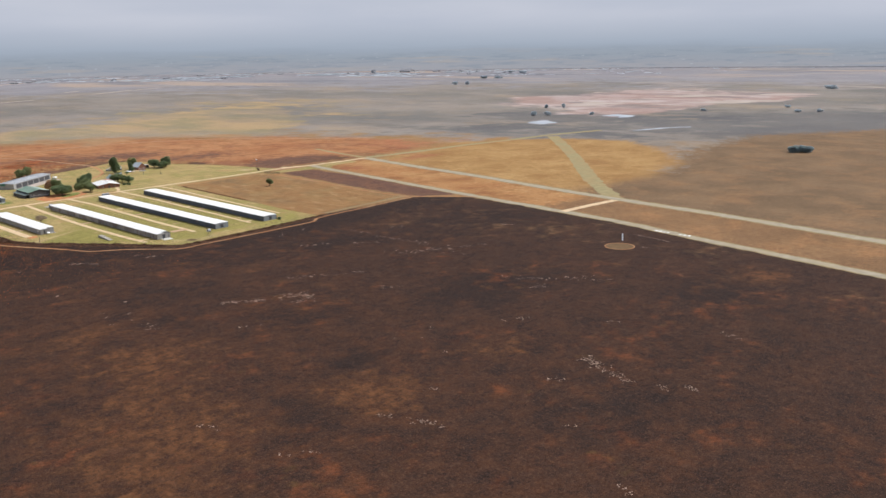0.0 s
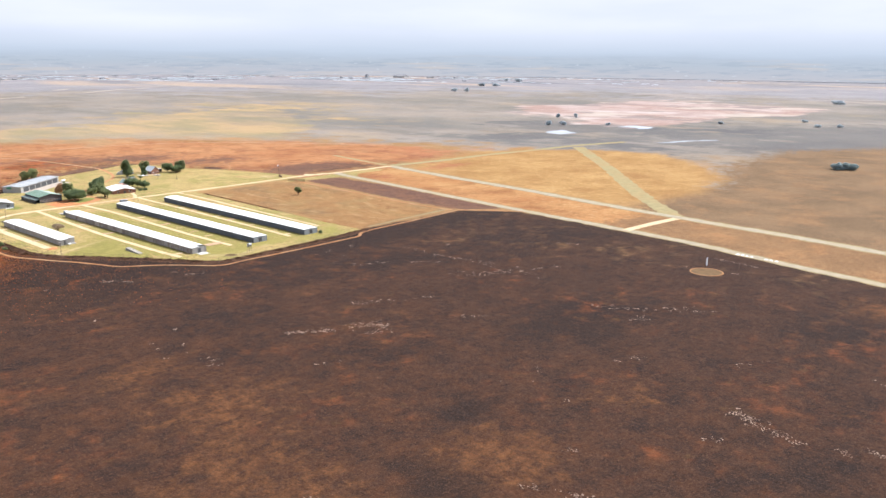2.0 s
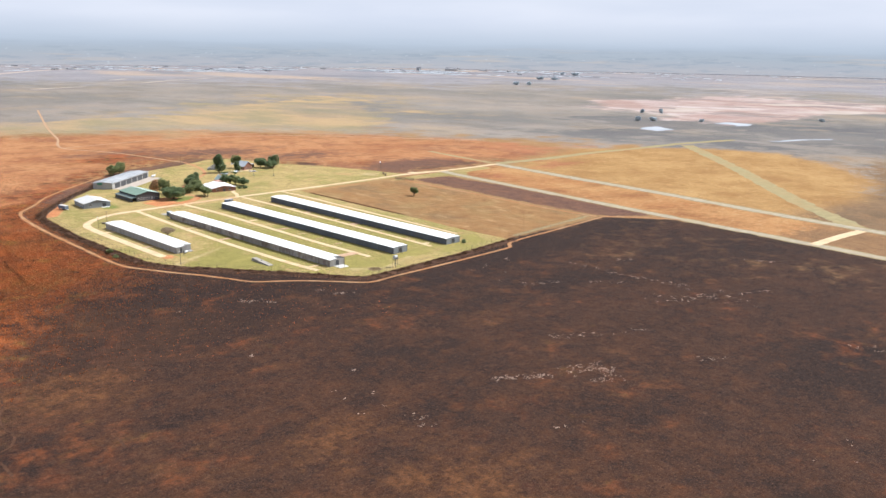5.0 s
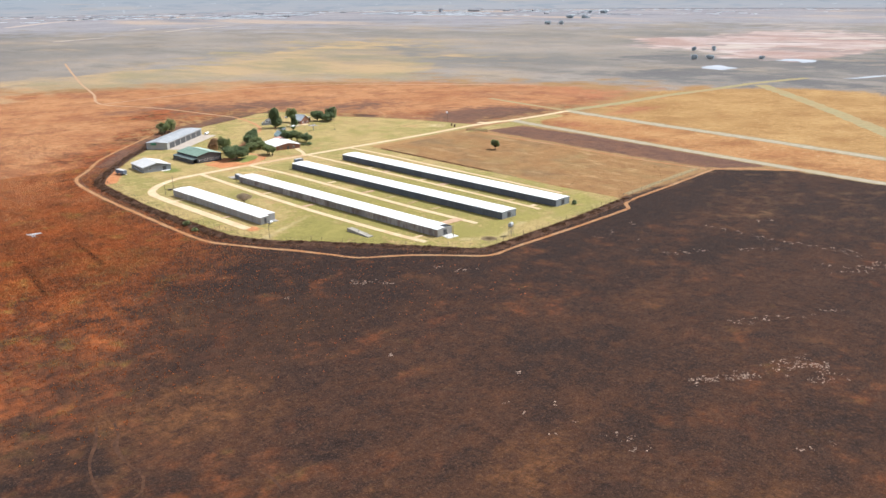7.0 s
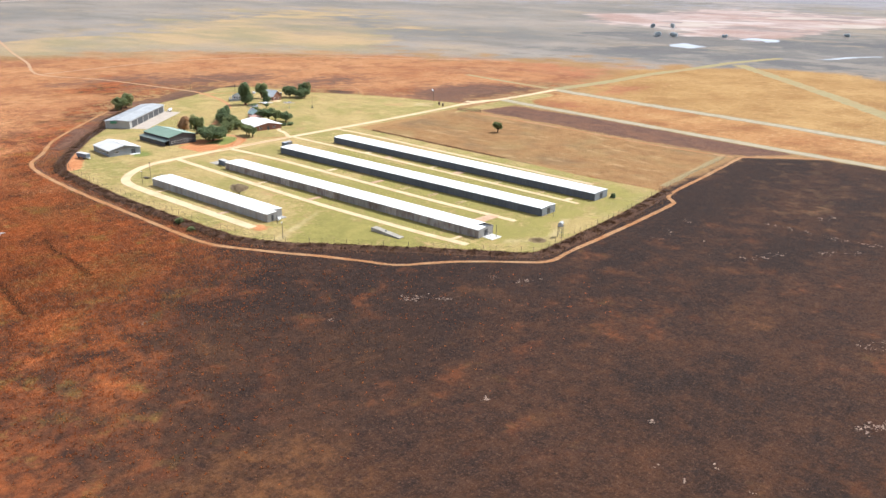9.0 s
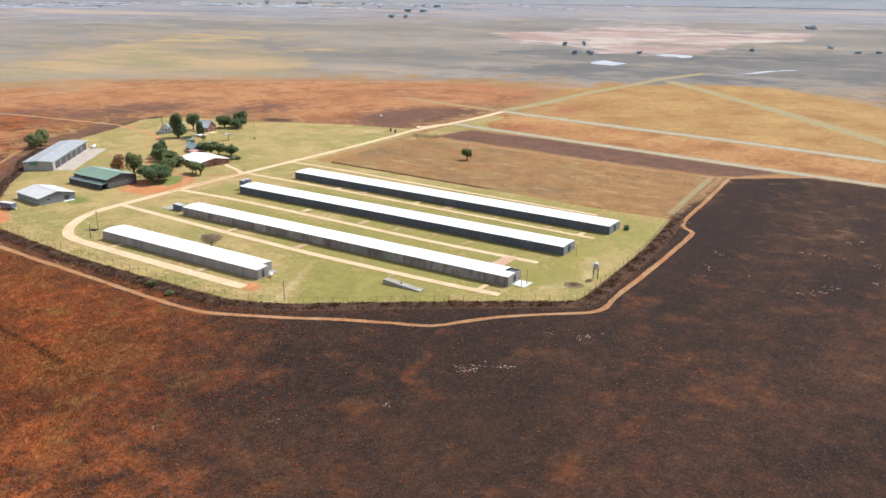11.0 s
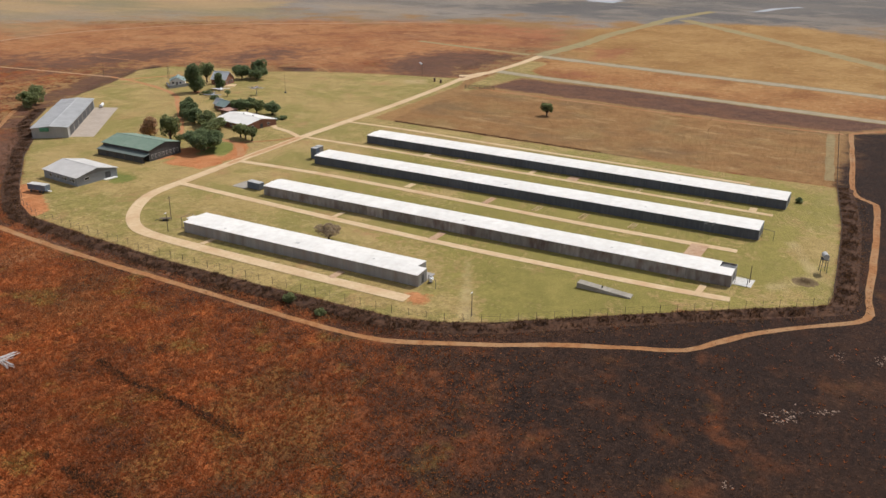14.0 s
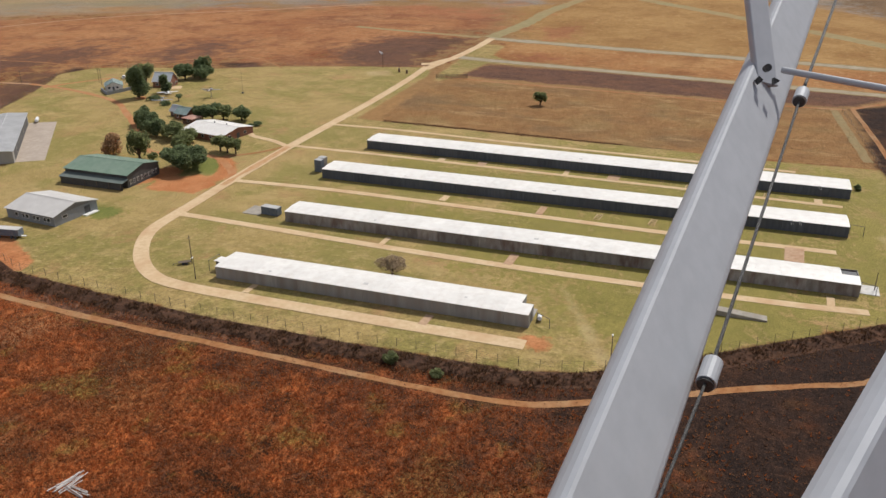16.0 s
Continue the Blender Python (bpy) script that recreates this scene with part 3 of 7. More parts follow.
GOLD = [(592, 689), (730, 720), (841, 640), (864, 564), (790, 461), (721, 413), (631, 393), (560, 402), (528, 405), (536, 454), (548, 590), (556, 665)]
INFIELD = [(460, 372), (462, 395), (467, 454), (481, 597), (490, 685), (560, 680), (545, 521), (528, 395), (526, 372)]
FLIGHT_STRIP = [(405, -80), (437, 181), (456, 308), (462, 400), (528, 400), (518, 264), (512, 206), (484, -80)]
DULL = [(380, -300), (437, 181), (459, 340), (480, 390), (525, 392), (600, 395), (700, 405), (790, 455), (1000, 480), (1300, 300), (1500, -700)]
ORANGE = [(-900, 700), (20, 640), (95, 650), (128, 700), (160, 765), (200, 810), (268, 870), (330, 890), (400, 850), (450, 720), (560, 705), (640, 720), (740, 760), (700, 860), (640, 960), (520, 1090), (340, 1180), (100, 1350), (-500, 1500), (-900, 1400)]
HAZE_GREY = [(900, -900), (600, 100), (700, 400), (790, 560), (790, 700), (640, 860), (600, 930), (530, 1040), (340, 1140), (0, 1500), (-2500, 3000), (-4600, 4600), (4600, 4600), (4600, -4600), (2000, -4600)]
STRAW_BAND = [(238, 1150), (322, 1150), (456, 1095), (663, 960), (772, 1085), (1053, 1550), (847, 1574), (532, 1357), (372, 1303), (281, 1326)]
STRAW = [(338, 1188), (543, 1324), (963, 1700), (1175, 1660), (812, 1108), (572, 1041), (430, 1130)]
CLOUD_SHADE = [(800, 440), (900, 560), (880, 690), (780, 800), (860, 980), (1200, 950), (1500, 700), (1500, 350), (1150, 250)]
SCAR = [(1410, 1280), (1537, 1213), (1771, 1218), (2009, 1120), (1962, 950), (1887, 752), (1552, 706), (1490, 786), (1219, 746), (1108, 780), (1228, 979), (1250, 1076)]
EARTH = [[(225, 698), (228, 680), (239, 677), (245, 690), (238, 698)], [(158, 690), (162, 684), (168, 686), (175, 700), (183, 713), (179, 719), (170, 708)], [(173, 552), (175, 545.5), (177.3, 546), (176.5, 552)],
         [(328, 790), (332, 780), (336, 792)], [(240, 679), (252, 680), (262, 686), (268, 696), (262, 694), (250, 686), (240, 684)], [(170, 549.5), (173, 550), (174.8, 545.5), (171, 545)], [(222, 706), (240, 697), (256, 700), (246, 708), (232, 708)]]


RUST = [(-300, -200), (150, -100), (215, 120), (225, 290), (185, 380), (130, 420), (20, 420), (-300, 300)]
GREEN = [[(186, 470), (210, 462), (208, 545), (190, 548)], [(226, 466), (248, 470), (247, 640), (226, 640)], [(252, 484), (258, 484), (258, 640), (252, 640)], [(274, 484), (290, 484), (289, 640), (272, 640)], [(292, 484), (299, 484), (296, 640), (292, 640)], [(300, 466), (332, 474), (332, 490), (300, 482)], [(204, 700), (200, 695), (206, 690), (210, 698)], [(255, 686), (246, 684), (254, 696), (260, 694)]]
PATHS = [[(206, 552), (203, 549), (168, 529), (170, 534)], [(268, 475), (270, 472), (242, 460.5), (241, 463)], [(243, 462), (229, 470), (227, 474), (231, 474), (244, 465)]]


ASHES = [[(283, 829), (296, 825), (318, 845), (330, 848), (352, 858), (380, 866), (378, 874), (345, 869), (318, 859), (296, 846)], [(514, 750), (546, 726), (546, 703), (505, 704), (474, 703), (494, 718), (506, 735)], [(438, 722), (446, 715), (459, 705), (452, 704), (440, 714)], [(409, 796), (416, 779), (428, 788), (422, 806)], [(30, 440), (48, 442), (56, 424), (57, 398), (40, 380), (-40, 400)]]


def inside(poly, x, y, soft):
    """1 inside an outline, 0 outside, with a soft edge that wide."""
    p = np.array(poly, float)
    odd, far = np.zeros(x.shape, bool), np.full(x.shape, 1e9)
    for (ax, ay), (bx, by) in zip(p, np.roll(p, -1, 0)):
        if ay != by:
            odd ^= ((ay > y) != (by > y)) & (x < (bx - ax) * (y - ay) / (by - ay) + ax)
        k = np.clip(((x - ax) * (bx - ax) + (y - ay) * (by - ay)) / ((bx - ax) ** 2 + (by - ay) ** 2), 0, 1)
        far = np.minimum(far, np.hypot(x - ax - k * (bx - ax), y - ay - k * (by - ay)))
    return np.clip(0.5 + np.where(odd, far, -far) / soft, 0, 1)


def spaced(lo, hi, step, reach):
    """Even steps from lo to hi that widen out to the reach on both sides."""
    mid = list(np.arange(lo, hi + step / 2, step))
    up, s = [mid[-1]], step
    while up[-1] < reach:
        s *= 1.16
        up.append(up[-1] + s)
    down, s = [mid[0]], step
    while down[-1] > -reach:
        s *= 1.16
        down.append(down[-1] - s)
    return np.array(down[:0:-1] + mid + up[1:])


def blobs(rows, x, y):
    """Soft round patches: centre, radius along x and along y, strength."""
    return np.maximum.reduce([k * np.exp(-0.7 * (((x - cx) / rx) ** 2 + ((y - cy) / ry) ** 2)) for cx, cy, rx, ry, k in rows])


# where the fire left grass standing, and where it burnt to the ground
OCHRE = [(165, 204, 16, 13, 1), (127, 281, 20, 24, 0.85), (96, 218, 24, 30, 0.9), (79, 409, 15, 13, 1), (112, 250, 18, 18, 0.7), (388, 177, 16, 12, 0.8), (82, 345, 14, 12, 0.6), (134, 441, 16, 12, 0.6), (227, 203, 16, 12, 0.45), (226, 379, 14, 9, 0.4), (119, 329, 18, 14, 0.5), (108, 474, 14, 16, 0.4), (67, 418, 9, 8, 1), (77, 403, 12, 10, 1), (89, 405, 8, 6, 0.7), (77, 346, 8, 8, 0.85)]
CHAR = [(183, 232, 10, 6, 1), (290, 265, 34, 20, 0.9), (346, 175, 26, 20, 0.8), (160, 330, 16, 10, 0.6), (300, 400, 60, 24, 0.6), (191, 292, 18, 12, 0.6), (210, 410, 34, 16, 0.55), (175, 370, 22, 18, 0.5), (140, 205, 9, 14, 0.6), (205, 140, 24, 16, 0.5), (250, 436, 60, 15, 0.8), (330, 446, 60, 18, 0.95), (420, 455, 50, 18, 0.95), (400, 380, 50, 40, 0.6), (172, 472, 44, 26, 1), (150, 440, 30, 20, 0.7), (138, 494, 24, 18, 0.85), (70, 514, 9, 6, 0.9), (82, 492, 9, 14, 0.7), (38, 394, 13, 10, 1), (45, 372, 13, 10, 0.9), (60, 376, 12, 8, 0.8), (72, 370, 8, 6, 0.55), (50, 412, 4, 6, 0.7)]
# yellowed grass at the edge of the fire
YELLOWED = [[(94, 520), (88, 519), (76, 507), (75, 503), (81, 505), (91, 516)], [(86, 546), (101, 551), (115, 551), (129, 550), (130, 556), (115, 557), (102, 559), (86, 554)], [(96, 572), (103, 570), (103, 575), (98, 578)]]
gx, gy = spaced(40, 480, 2.5, 4300), spaced(90, 880, 2.5, 4300)
X, Y = np.meshgrid(gx, gy, indexing="ij")
xs, ys = X.ravel(), Y.ravel()
count = len(xs)
nx, ny = len(gx), len(gy)
idx = np.arange(count).reshape(nx, ny)
quads = np.stack([idx[:-1, :-1], idx[1:, :-1], idx[1:, 1:], idx[:-1, 1:]], -1).reshape(-1, 4)
me = bpy.data.meshes.new("ground")
me.vertices.add(count)
me.vertices.foreach_set("co", np.stack([xs, ys, np.zeros(count)], -1).astype(np.float32).ravel())
me.loops.add(quads.size)
me.loops.foreach_set("vertex_index", quads.astype(np.int32).ravel())
me.polygons.add(len(quads))
me.polygons.foreach_set("loop_start", np.arange(0, quads.size, 4, dtype=np.int32))
me.update(calc_edges=True)
zones = {
    "z_lawn": np.maximum(inside(COMPOUND, xs, ys, 5), 0.85 * inside(MEADOW, xs, ys, 6)),
    "z_field": inside(FIELD, xs, ys, 7),
    "z_burnt": np.maximum.reduce([np.minimum(inside(BURNT, xs, ys, 7), inside(BURNT_CORE, xs, ys, 90)), inside(VERGE, xs, ys, 8) * 0.55] + [inside(e, xs, ys, 7) * 0.8 for e in ASHES]),
    "z_scorch": np.maximum.reduce([blobs([(385, 915, 70, 34, 0.8), (450, 850, 50, 34, 0.65), (320, 960, 60, 26, 0.6)], xs, ys), inside(BURNT_STRIP, xs, ys, 9), inside(VERGE, xs, ys, 7) * 0.6, inside(SCORCHED, xs, ys, 40) * 0.85, inside([(397, 788), (399, 776), (410, 770), (421, 777), (420, 790)], xs, ys, 12)]),
    "z_red": np.maximum(inside(RED, xs, ys, 130) * 0.85, inside(NEAR_WEST, xs, ys, 120)),
    "z_gold": inside(GOLD, xs, ys, 70),
    "z_infield": inside(INFIELD, xs, ys, 30),
    "z_strip": inside(FLIGHT_STRIP, xs, ys, 20),
    "z_dull": inside(DULL, xs, ys, 90),
    "z_orange": inside(ORANGE, xs, ys, 160) * 0.9,
    "z_haze_grey": inside(HAZE_GREY, xs, ys, 380),
    "z_mown": np.maximum(inside(COMPOUND, xs, ys, 5), 0.5 * inside(FIELD, xs, ys, 7)),
    "z_cloud_shade": inside(CLOUD_SHADE, xs, ys, 300) * 0.75,
    "z_straw": np.maximum(inside(STRAW, xs, ys, 420) * 0.9, inside(STRAW_BAND, xs, ys, 160)),
    "z_blush": blobs([(672, 755, 22, 60, 1), (610, 651, 34, 14, 1), (500, 640, 16, 24, 0.8)], xs, ys),
    "z_pale": inside(SCAR, xs, ys, 60) * 0.9,
    "z_green": np.maximum.reduce([inside(e, xs, ys, 16) for e in GREEN] + [1.5 * inside(e, xs, ys, 6) for e in ([(204, 701), (199, 697), (199, 690), (204, 688), (209, 693), (208, 700)], [(250, 684), (262, 690), (262, 701), (252, 703), (246, 694)])] + [inside([(171, 528.5), (206, 551), (209, 480), (196, 496), (182, 514)], xs, ys, 5) * 1.1, inside([(172, 530), (190, 490), (228, 460), (335, 472), (333, 590), (212, 590)], xs, ys, 30) * 0.85]) * 0.75,
    "z_lush": np.maximum.reduce([inside(e, xs, ys, 5) for e in ([(204, 701), (199, 697), (199, 690), (204, 688), (209, 693), (208, 700)], [(249, 683), (256, 686), (262, 692), (263, 701), (252, 705), (244, 696)])]),
    "z_haze_soft": np.clip((np.maximum(xs - 440, ys - 880) - 10) / 120, 0, 1),
    "z_tall": np.clip((ys - 450) / 90, 0, 1) * np.clip((230 - xs) / 60, 0, 1),
    "z_ochre": blobs(OCHRE, xs, ys),
    "z_char": blobs(CHAR, xs, ys),
    "z_yellow": np.maximum(np.maximum.reduce([inside(e, xs, ys, 7) for e in YELLOWED]), blobs([(112, 540, 14, 9, 0.7), (72, 537, 7, 7, 0.9)], xs, ys)),
    "z_rust": inside(RUST, xs, ys, 170),
    "z_haze": np.clip((np.hypot(xs, ys - 250) - 1700) / 1500, 0, 1),
    "z_path": np.maximum.reduce([inside(e, xs, ys, 3.5) for e in PATHS + [[(428, 717), (436, 706), (424, 699), (417, 710)]]]) * 0.85,
    "z_earth": np.maximum.reduce([inside(e, xs, ys, 4) for e in EARTH]),
}
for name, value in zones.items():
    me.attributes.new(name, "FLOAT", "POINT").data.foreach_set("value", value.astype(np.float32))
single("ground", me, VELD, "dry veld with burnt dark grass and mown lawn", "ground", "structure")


def ribbon(name, points, width, material, label, z=0.05, ragged=0.25, category="road"):
    """A road or track laid along a line, smoothed, with uneven edges."""
    ps = [Vector((*p, 0)) for p in points]
    line = []
    for i in range(len(ps) - 1):
        p0, p1, p2, p3 = ps[max(i - 1, 0)], ps[i], ps[i + 1], ps[min(i + 2, len(ps) - 1)]
        steps = max(2, int((p2 - p1).length / 3))
        for k in range(steps):
            t = k / steps
            line.append(0.5 * (2 * p1 + (p2 - p0) * t + (2 * p0 - 5 * p1 + 4 * p2 - p3) * t * t + (3 * p1 - p0 - 3 * p2 + p3) * t ** 3))
    line.append(ps[-1])
    b = Build()
    for i, p in enumerate(line):
        d = (line[min(i + 1, len(line) - 1)] - line[max(i - 1, 0)]).normalized()
        side = Vector((-d.y, d.x, 0))
        for s in (-1, 1):
            w = width / 2 * (1 + ragged * (noise.noise(p * 0.09 + Vector((0, 0, 7 * s))) + 0.6 * noise.noise(p * 0.45 + Vector((3, 0, 9 * s)))))
            b.v.append((p.x + side.x * w * s, p.y + side.y * w * s, z))
    b.f = [(2 * i, 2 * i + 2, 2 * i + 3, 2 * i + 1)[::-1] for i in range(len(line) - 1)]
    return single(name, b, material, label, category, "structure")


TRACK = [(257, 833), (221, 797), (186, 758.5), (167, 729), (154, 710.5), (149.5, 690), (147.8, 660), (147.6, 628), (148, 600), (148.2, 576), (148.8, 556), (150.5, 543), (156.5, 531),
         (163, 519), (170.5, 507), (177, 494), (183, 482.5), (190, 477.5), (200, 470.5), (210.5, 460.3), (219.5, 450.6), (226, 448.3), (234, 449.2), (254, 450), (284, 451.5), (318, 454), (324, 456), (334, 463), (374, 467.5), (431, 474)]
ribbon("dirt_track", TRACK, 2.0, DIRT, "orange dirt track round the compound fence", 0.05, 0.4)
ribbon("dirt_track", [(431, 474), (445, 461), (463, 436)], 2.6, DIRT, "faint dirt track to the airstrip", 0.05)
ribbon("dirt_track", [(431, 672), (427.5, 640), (427, 582), (425, 525), (428.5, 477)], 2.6, DIRT, "sandy track along the dry field", 0.05)
ribbon("grass_strip", [(427, 482), (400, 479), (370, 475.5), (345, 472.5)], 3.4, SHOULDER, "mown strip at the end of the dry field", 0.045, 0.3, "grass strip")
ribbon("dirt_track", [(337, 863), (316, 965), (290, 1031), (315, 1120), (350, 1260), (430, 1544)], 2.6, PALE_DIRT, "pale dirt track across the veld", 0.05)
ribbon("dirt_track", [(290, 1031), (429, 1049), (544, 1004), (629, 911), (700, 840)], 3.0, PALE_DIRT, "faint red track across the veld", 0.05)
ribbon("dirt_track", [(261, 724), (264.6, 729), (272.3, 737.3), (291.4, 757.9), (308.1, 777.3), (319.7, 791.5), (327, 808), (334, 835), (337, 863)], 2.8, EARTH_ORANGE, "orange earth drive between the trees", 0.06)
ribbon("dirt_track", [(243, 676.8), (249.8, 679.6), (256.9, 686.6), (264, 696.4), (264.4, 704.2), (262, 714), (261, 724)], 3.0, EARTH_ORANGE, "orange earth path under the trees", 0.07)
ribbon("dirt_track", [(332.5, 850), (338, 848), (344, 845.7), (357.8, 838.4), (366, 832)], 2.4, EARTH_ORANGE, "sandy branch track to the farmhouse", 0.055)
ribbon("dirt_track", [(379.9, 931), (384, 904), (386, 877), (404, 846), (440.8, 810.4), (439.6, 795), (430, 778), (421, 766)], 1.4, DIRT, "faint footpath across the dry veld", 0.05)
GAME_TRAIL = surface("trodden_burnt_soil", (0.055, 0.026, 0.015), (0.1, 0.047, 0.025), 0.9, 0.95, stain=(0.028, 0.016, 0.012), stain_scale=0.16, stain_amount=0.8)
for trail in ([(56.3, 418.2), (52.5, 409.5), (49.5, 404.5), (47.2, 397.7), (46.1, 390.6), (45.5, 384.3), (44, 380.8), (41.4, 378.1), (39.8, 373.2)], [(60.2, 417.3), (58.6, 410.5), (56.2, 406.7), (55.1, 399.6), (55.3, 394.9), (55.5, 389.2), (52.7, 384), (48.1, 381.1), (48.5, 374.6), (48.5, 367.3)],
              [(75.4, 373.9), (75.9, 369.3), (75.1, 363.7)]):
    ribbon("game_trail", trail, 0.75, GAME_TRAIL, "narrow trodden trail over burnt ground", 0.04, 0.8, "trail")
ribbon("concrete_road", [(453, 691), (420, 687), (367, 682.7), (316, 680.3), (281, 678.6), (244, 675.8), (212, 672.8), (198, 671.3), (187, 666), (177.5, 658), (171.8, 650), (169.6, 642), (169.4, 626), (170.5, 590), (172.3, 550.5)], 4.2, CONCRETE, "pale concrete service road with worn edges", 0.1, 0.06)
ribbon("earth_spill", [(238, 675.6), (250, 676.6), (262, 677.4), (274, 678.3), (286, 679.2)], 2.2, surface("sandy_orange_dust", (0.42, 0.235, 0.11), (0.52, 0.33, 0.18), 0.7, 0.95, stain=(0.4, 0.19, 0.08), stain_scale=0.2), "orange earth trodden onto the concrete road", 0.115, 0.9, "soil")
ribbon("concrete_road", [(211, 673), (210.8, 650), (210.3, 600), (210.8, 559), (212.5, 524), (214, 500), (216.2, 480)], 3.0, CONCRETE, "pale concrete lane beside the sheds", 0.08, 0.06)
ribbon("concrete_road", [(244, 676), (247.5, 640), (248.5, 600), (249.3, 540), (250.4, 512), (251.8, 486)], 2.8, CONCRETE, "pale concrete lane beside the sheds", 0.08, 0.06)
ribbon("concrete_road", [(288, 679), (289.5, 640), (290.3, 580), (290.9, 535), (291.3, 483)], 2.2, CONCRETE, "pale concrete lane beside the sheds", 0.08, 0.06)
ribbon("concrete_road", [(322, 681), (324, 650), (323.3, 600), (323.5, 550), (323.5, 497)], 2.2, CONCRETE, "pale concrete lane beside the sheds", 0.08, 0.06)
ribbon("dirt_track", [(264, 697), (272, 688.5), (278, 684), (287, 680)], 1.6, DIRT, "thin earth path beside the low house", 0.075)
ribbon("concrete_road", [(286.5, 680), (291.5, 690), (294.5, 701), (299, 705.5)], 2.6, CONCRETE, "short concrete path to the low house", 0.08, 0.06)
ribbon("concrete_road", [(446, 689.5), (468, 688), (490, 686.3), (519, 686), (540, 687), (558, 688)], 5.2, CONCRETE, "sandy road from the gate to the airstrip", 0.07, 0.2)
ribbon("concrete_road", [(459, 697), (461, 693), (466, 690), (480, 687)], 6.5, CONCRETE, "worn sandy fork beside the gate", 0.065, 0.3)
RUNWAY_LINE = [(559, 691), (555.5, 665), (551.5, 630), (547.5, 590), (542, 521), (534.5, 454), (527.5, 396), (524, 347), (521, 303), (518.5, 264), (512, 206), (500, 100), (480, -100)]
ribbon("runway_shoulder", RUNWAY_LINE, 13, SHOULDER, "greenish grass shoulders of the runway", 0.045, 0.3, "grass strip")
ribbon("runway", RUNWAY_LINE, 8, RUNWAY, "pale gravel runway across dry grass", 0.06, 0.25, "runway")
TAXI_LINE = [(487, 686), (483, 660), (477.5, 597), (471, 520), (465.5, 454), (462, 400), (459, 351), (456, 308), (449.5, 267), (443, 231), (436.5, 181), (424, 90), (400, -100)]
ribbon("taxiway_shoulder", TAXI_LINE, 10, SHOULDER, "greenish grass shoulders of the taxiway", 0.045, 0.3, "grass strip")
ribbon("runway", TAXI_LINE, 6.5, RUNWAY, "pale gravel taxiway beside burnt grass", 0.06, 0.25, "taxiway")
ribbon("runway", [(459, 350.5), (490, 350), (519, 348)], 6, CONCRETE, "short pale gravel link between the strips", 0.09, 0.08, "taxiway")
ribbon("runway", [(524, 352), (592, 422), (710, 530), (850, 667)], 14, GRASSWAY, "greenish mown cross strip", 0.05, 0.3, "grass strip")
ribbon("runway", [(562, 690), (632, 686), (700, 688), (790, 682), (860, 680), (950, 664)], 11, GRASSWAY, "greenish mown grass road", 0.05, 0.3, "grass strip")
ribbon("runway", [(560, 697), (566, 748), (573, 797)], 6, GRASSWAY, "greenish mown side strip", 0.055, 0.15, "grass strip")


FURROWS = ([(110.5, 590), (109.6, 586.4), (107.8, 577.4), (108, 566), (107.1, 557.3), (106.2, 549.1), (105.6, 544)], [(140.9, 590), (128.7, 586.2), (115.4, 580.9)], [(138.7, 581.8), (129.7, 579.5), (119.5, 575.6)], [(82.6, 570), (82, 562.7), (81.3, 551), (80, 538), (78.5, 528)])


# ---- sheds ----
def ribbed(cols, y0, y1, ribs, thick, rise, half=0.05):
    """A roof sheet in one piece: cols are its (x, z) corners across, ribs the places of its standing ribs along y."""
    line = [(y0, 0.0)]
    for y in ribs:
        if y0 + half < y < y1 - half:
            line += [(y - half, 0.0), (y, rise), (y + half, 0.0)]
    line.append((y1, 0.0))
    n, m = len(cols), len(line)
    vs = [(x, y, z + up) for y, up in line for x, z in cols] + [(x, y, z - thick) for y in (y0, y1) for x, z in cols]
    lo, hi = n * m, n * m + n
    fs = [(j * n + i, j * n + i + 1, (j + 1) * n + i + 1, (j + 1) * n + i) for j in range(m - 1) for i in range(n - 1)]
    fs += [(lo + i, hi + i, hi + i + 1, lo + i + 1) for i in range(n - 1)]
    fs += [tuple(range(n))[::-1] + tuple(range(lo, lo + n)), tuple(range((m - 1) * n, m * n)) + tuple(range(hi, hi + n))[::-1]]
    fs += [tuple(j * n for j in range(m)) + (hi, lo), tuple(j * n + n - 1 for j in range(m))[::-1] + (lo + n - 1, hi + n - 1)]
    return Build().add(vs, fs)


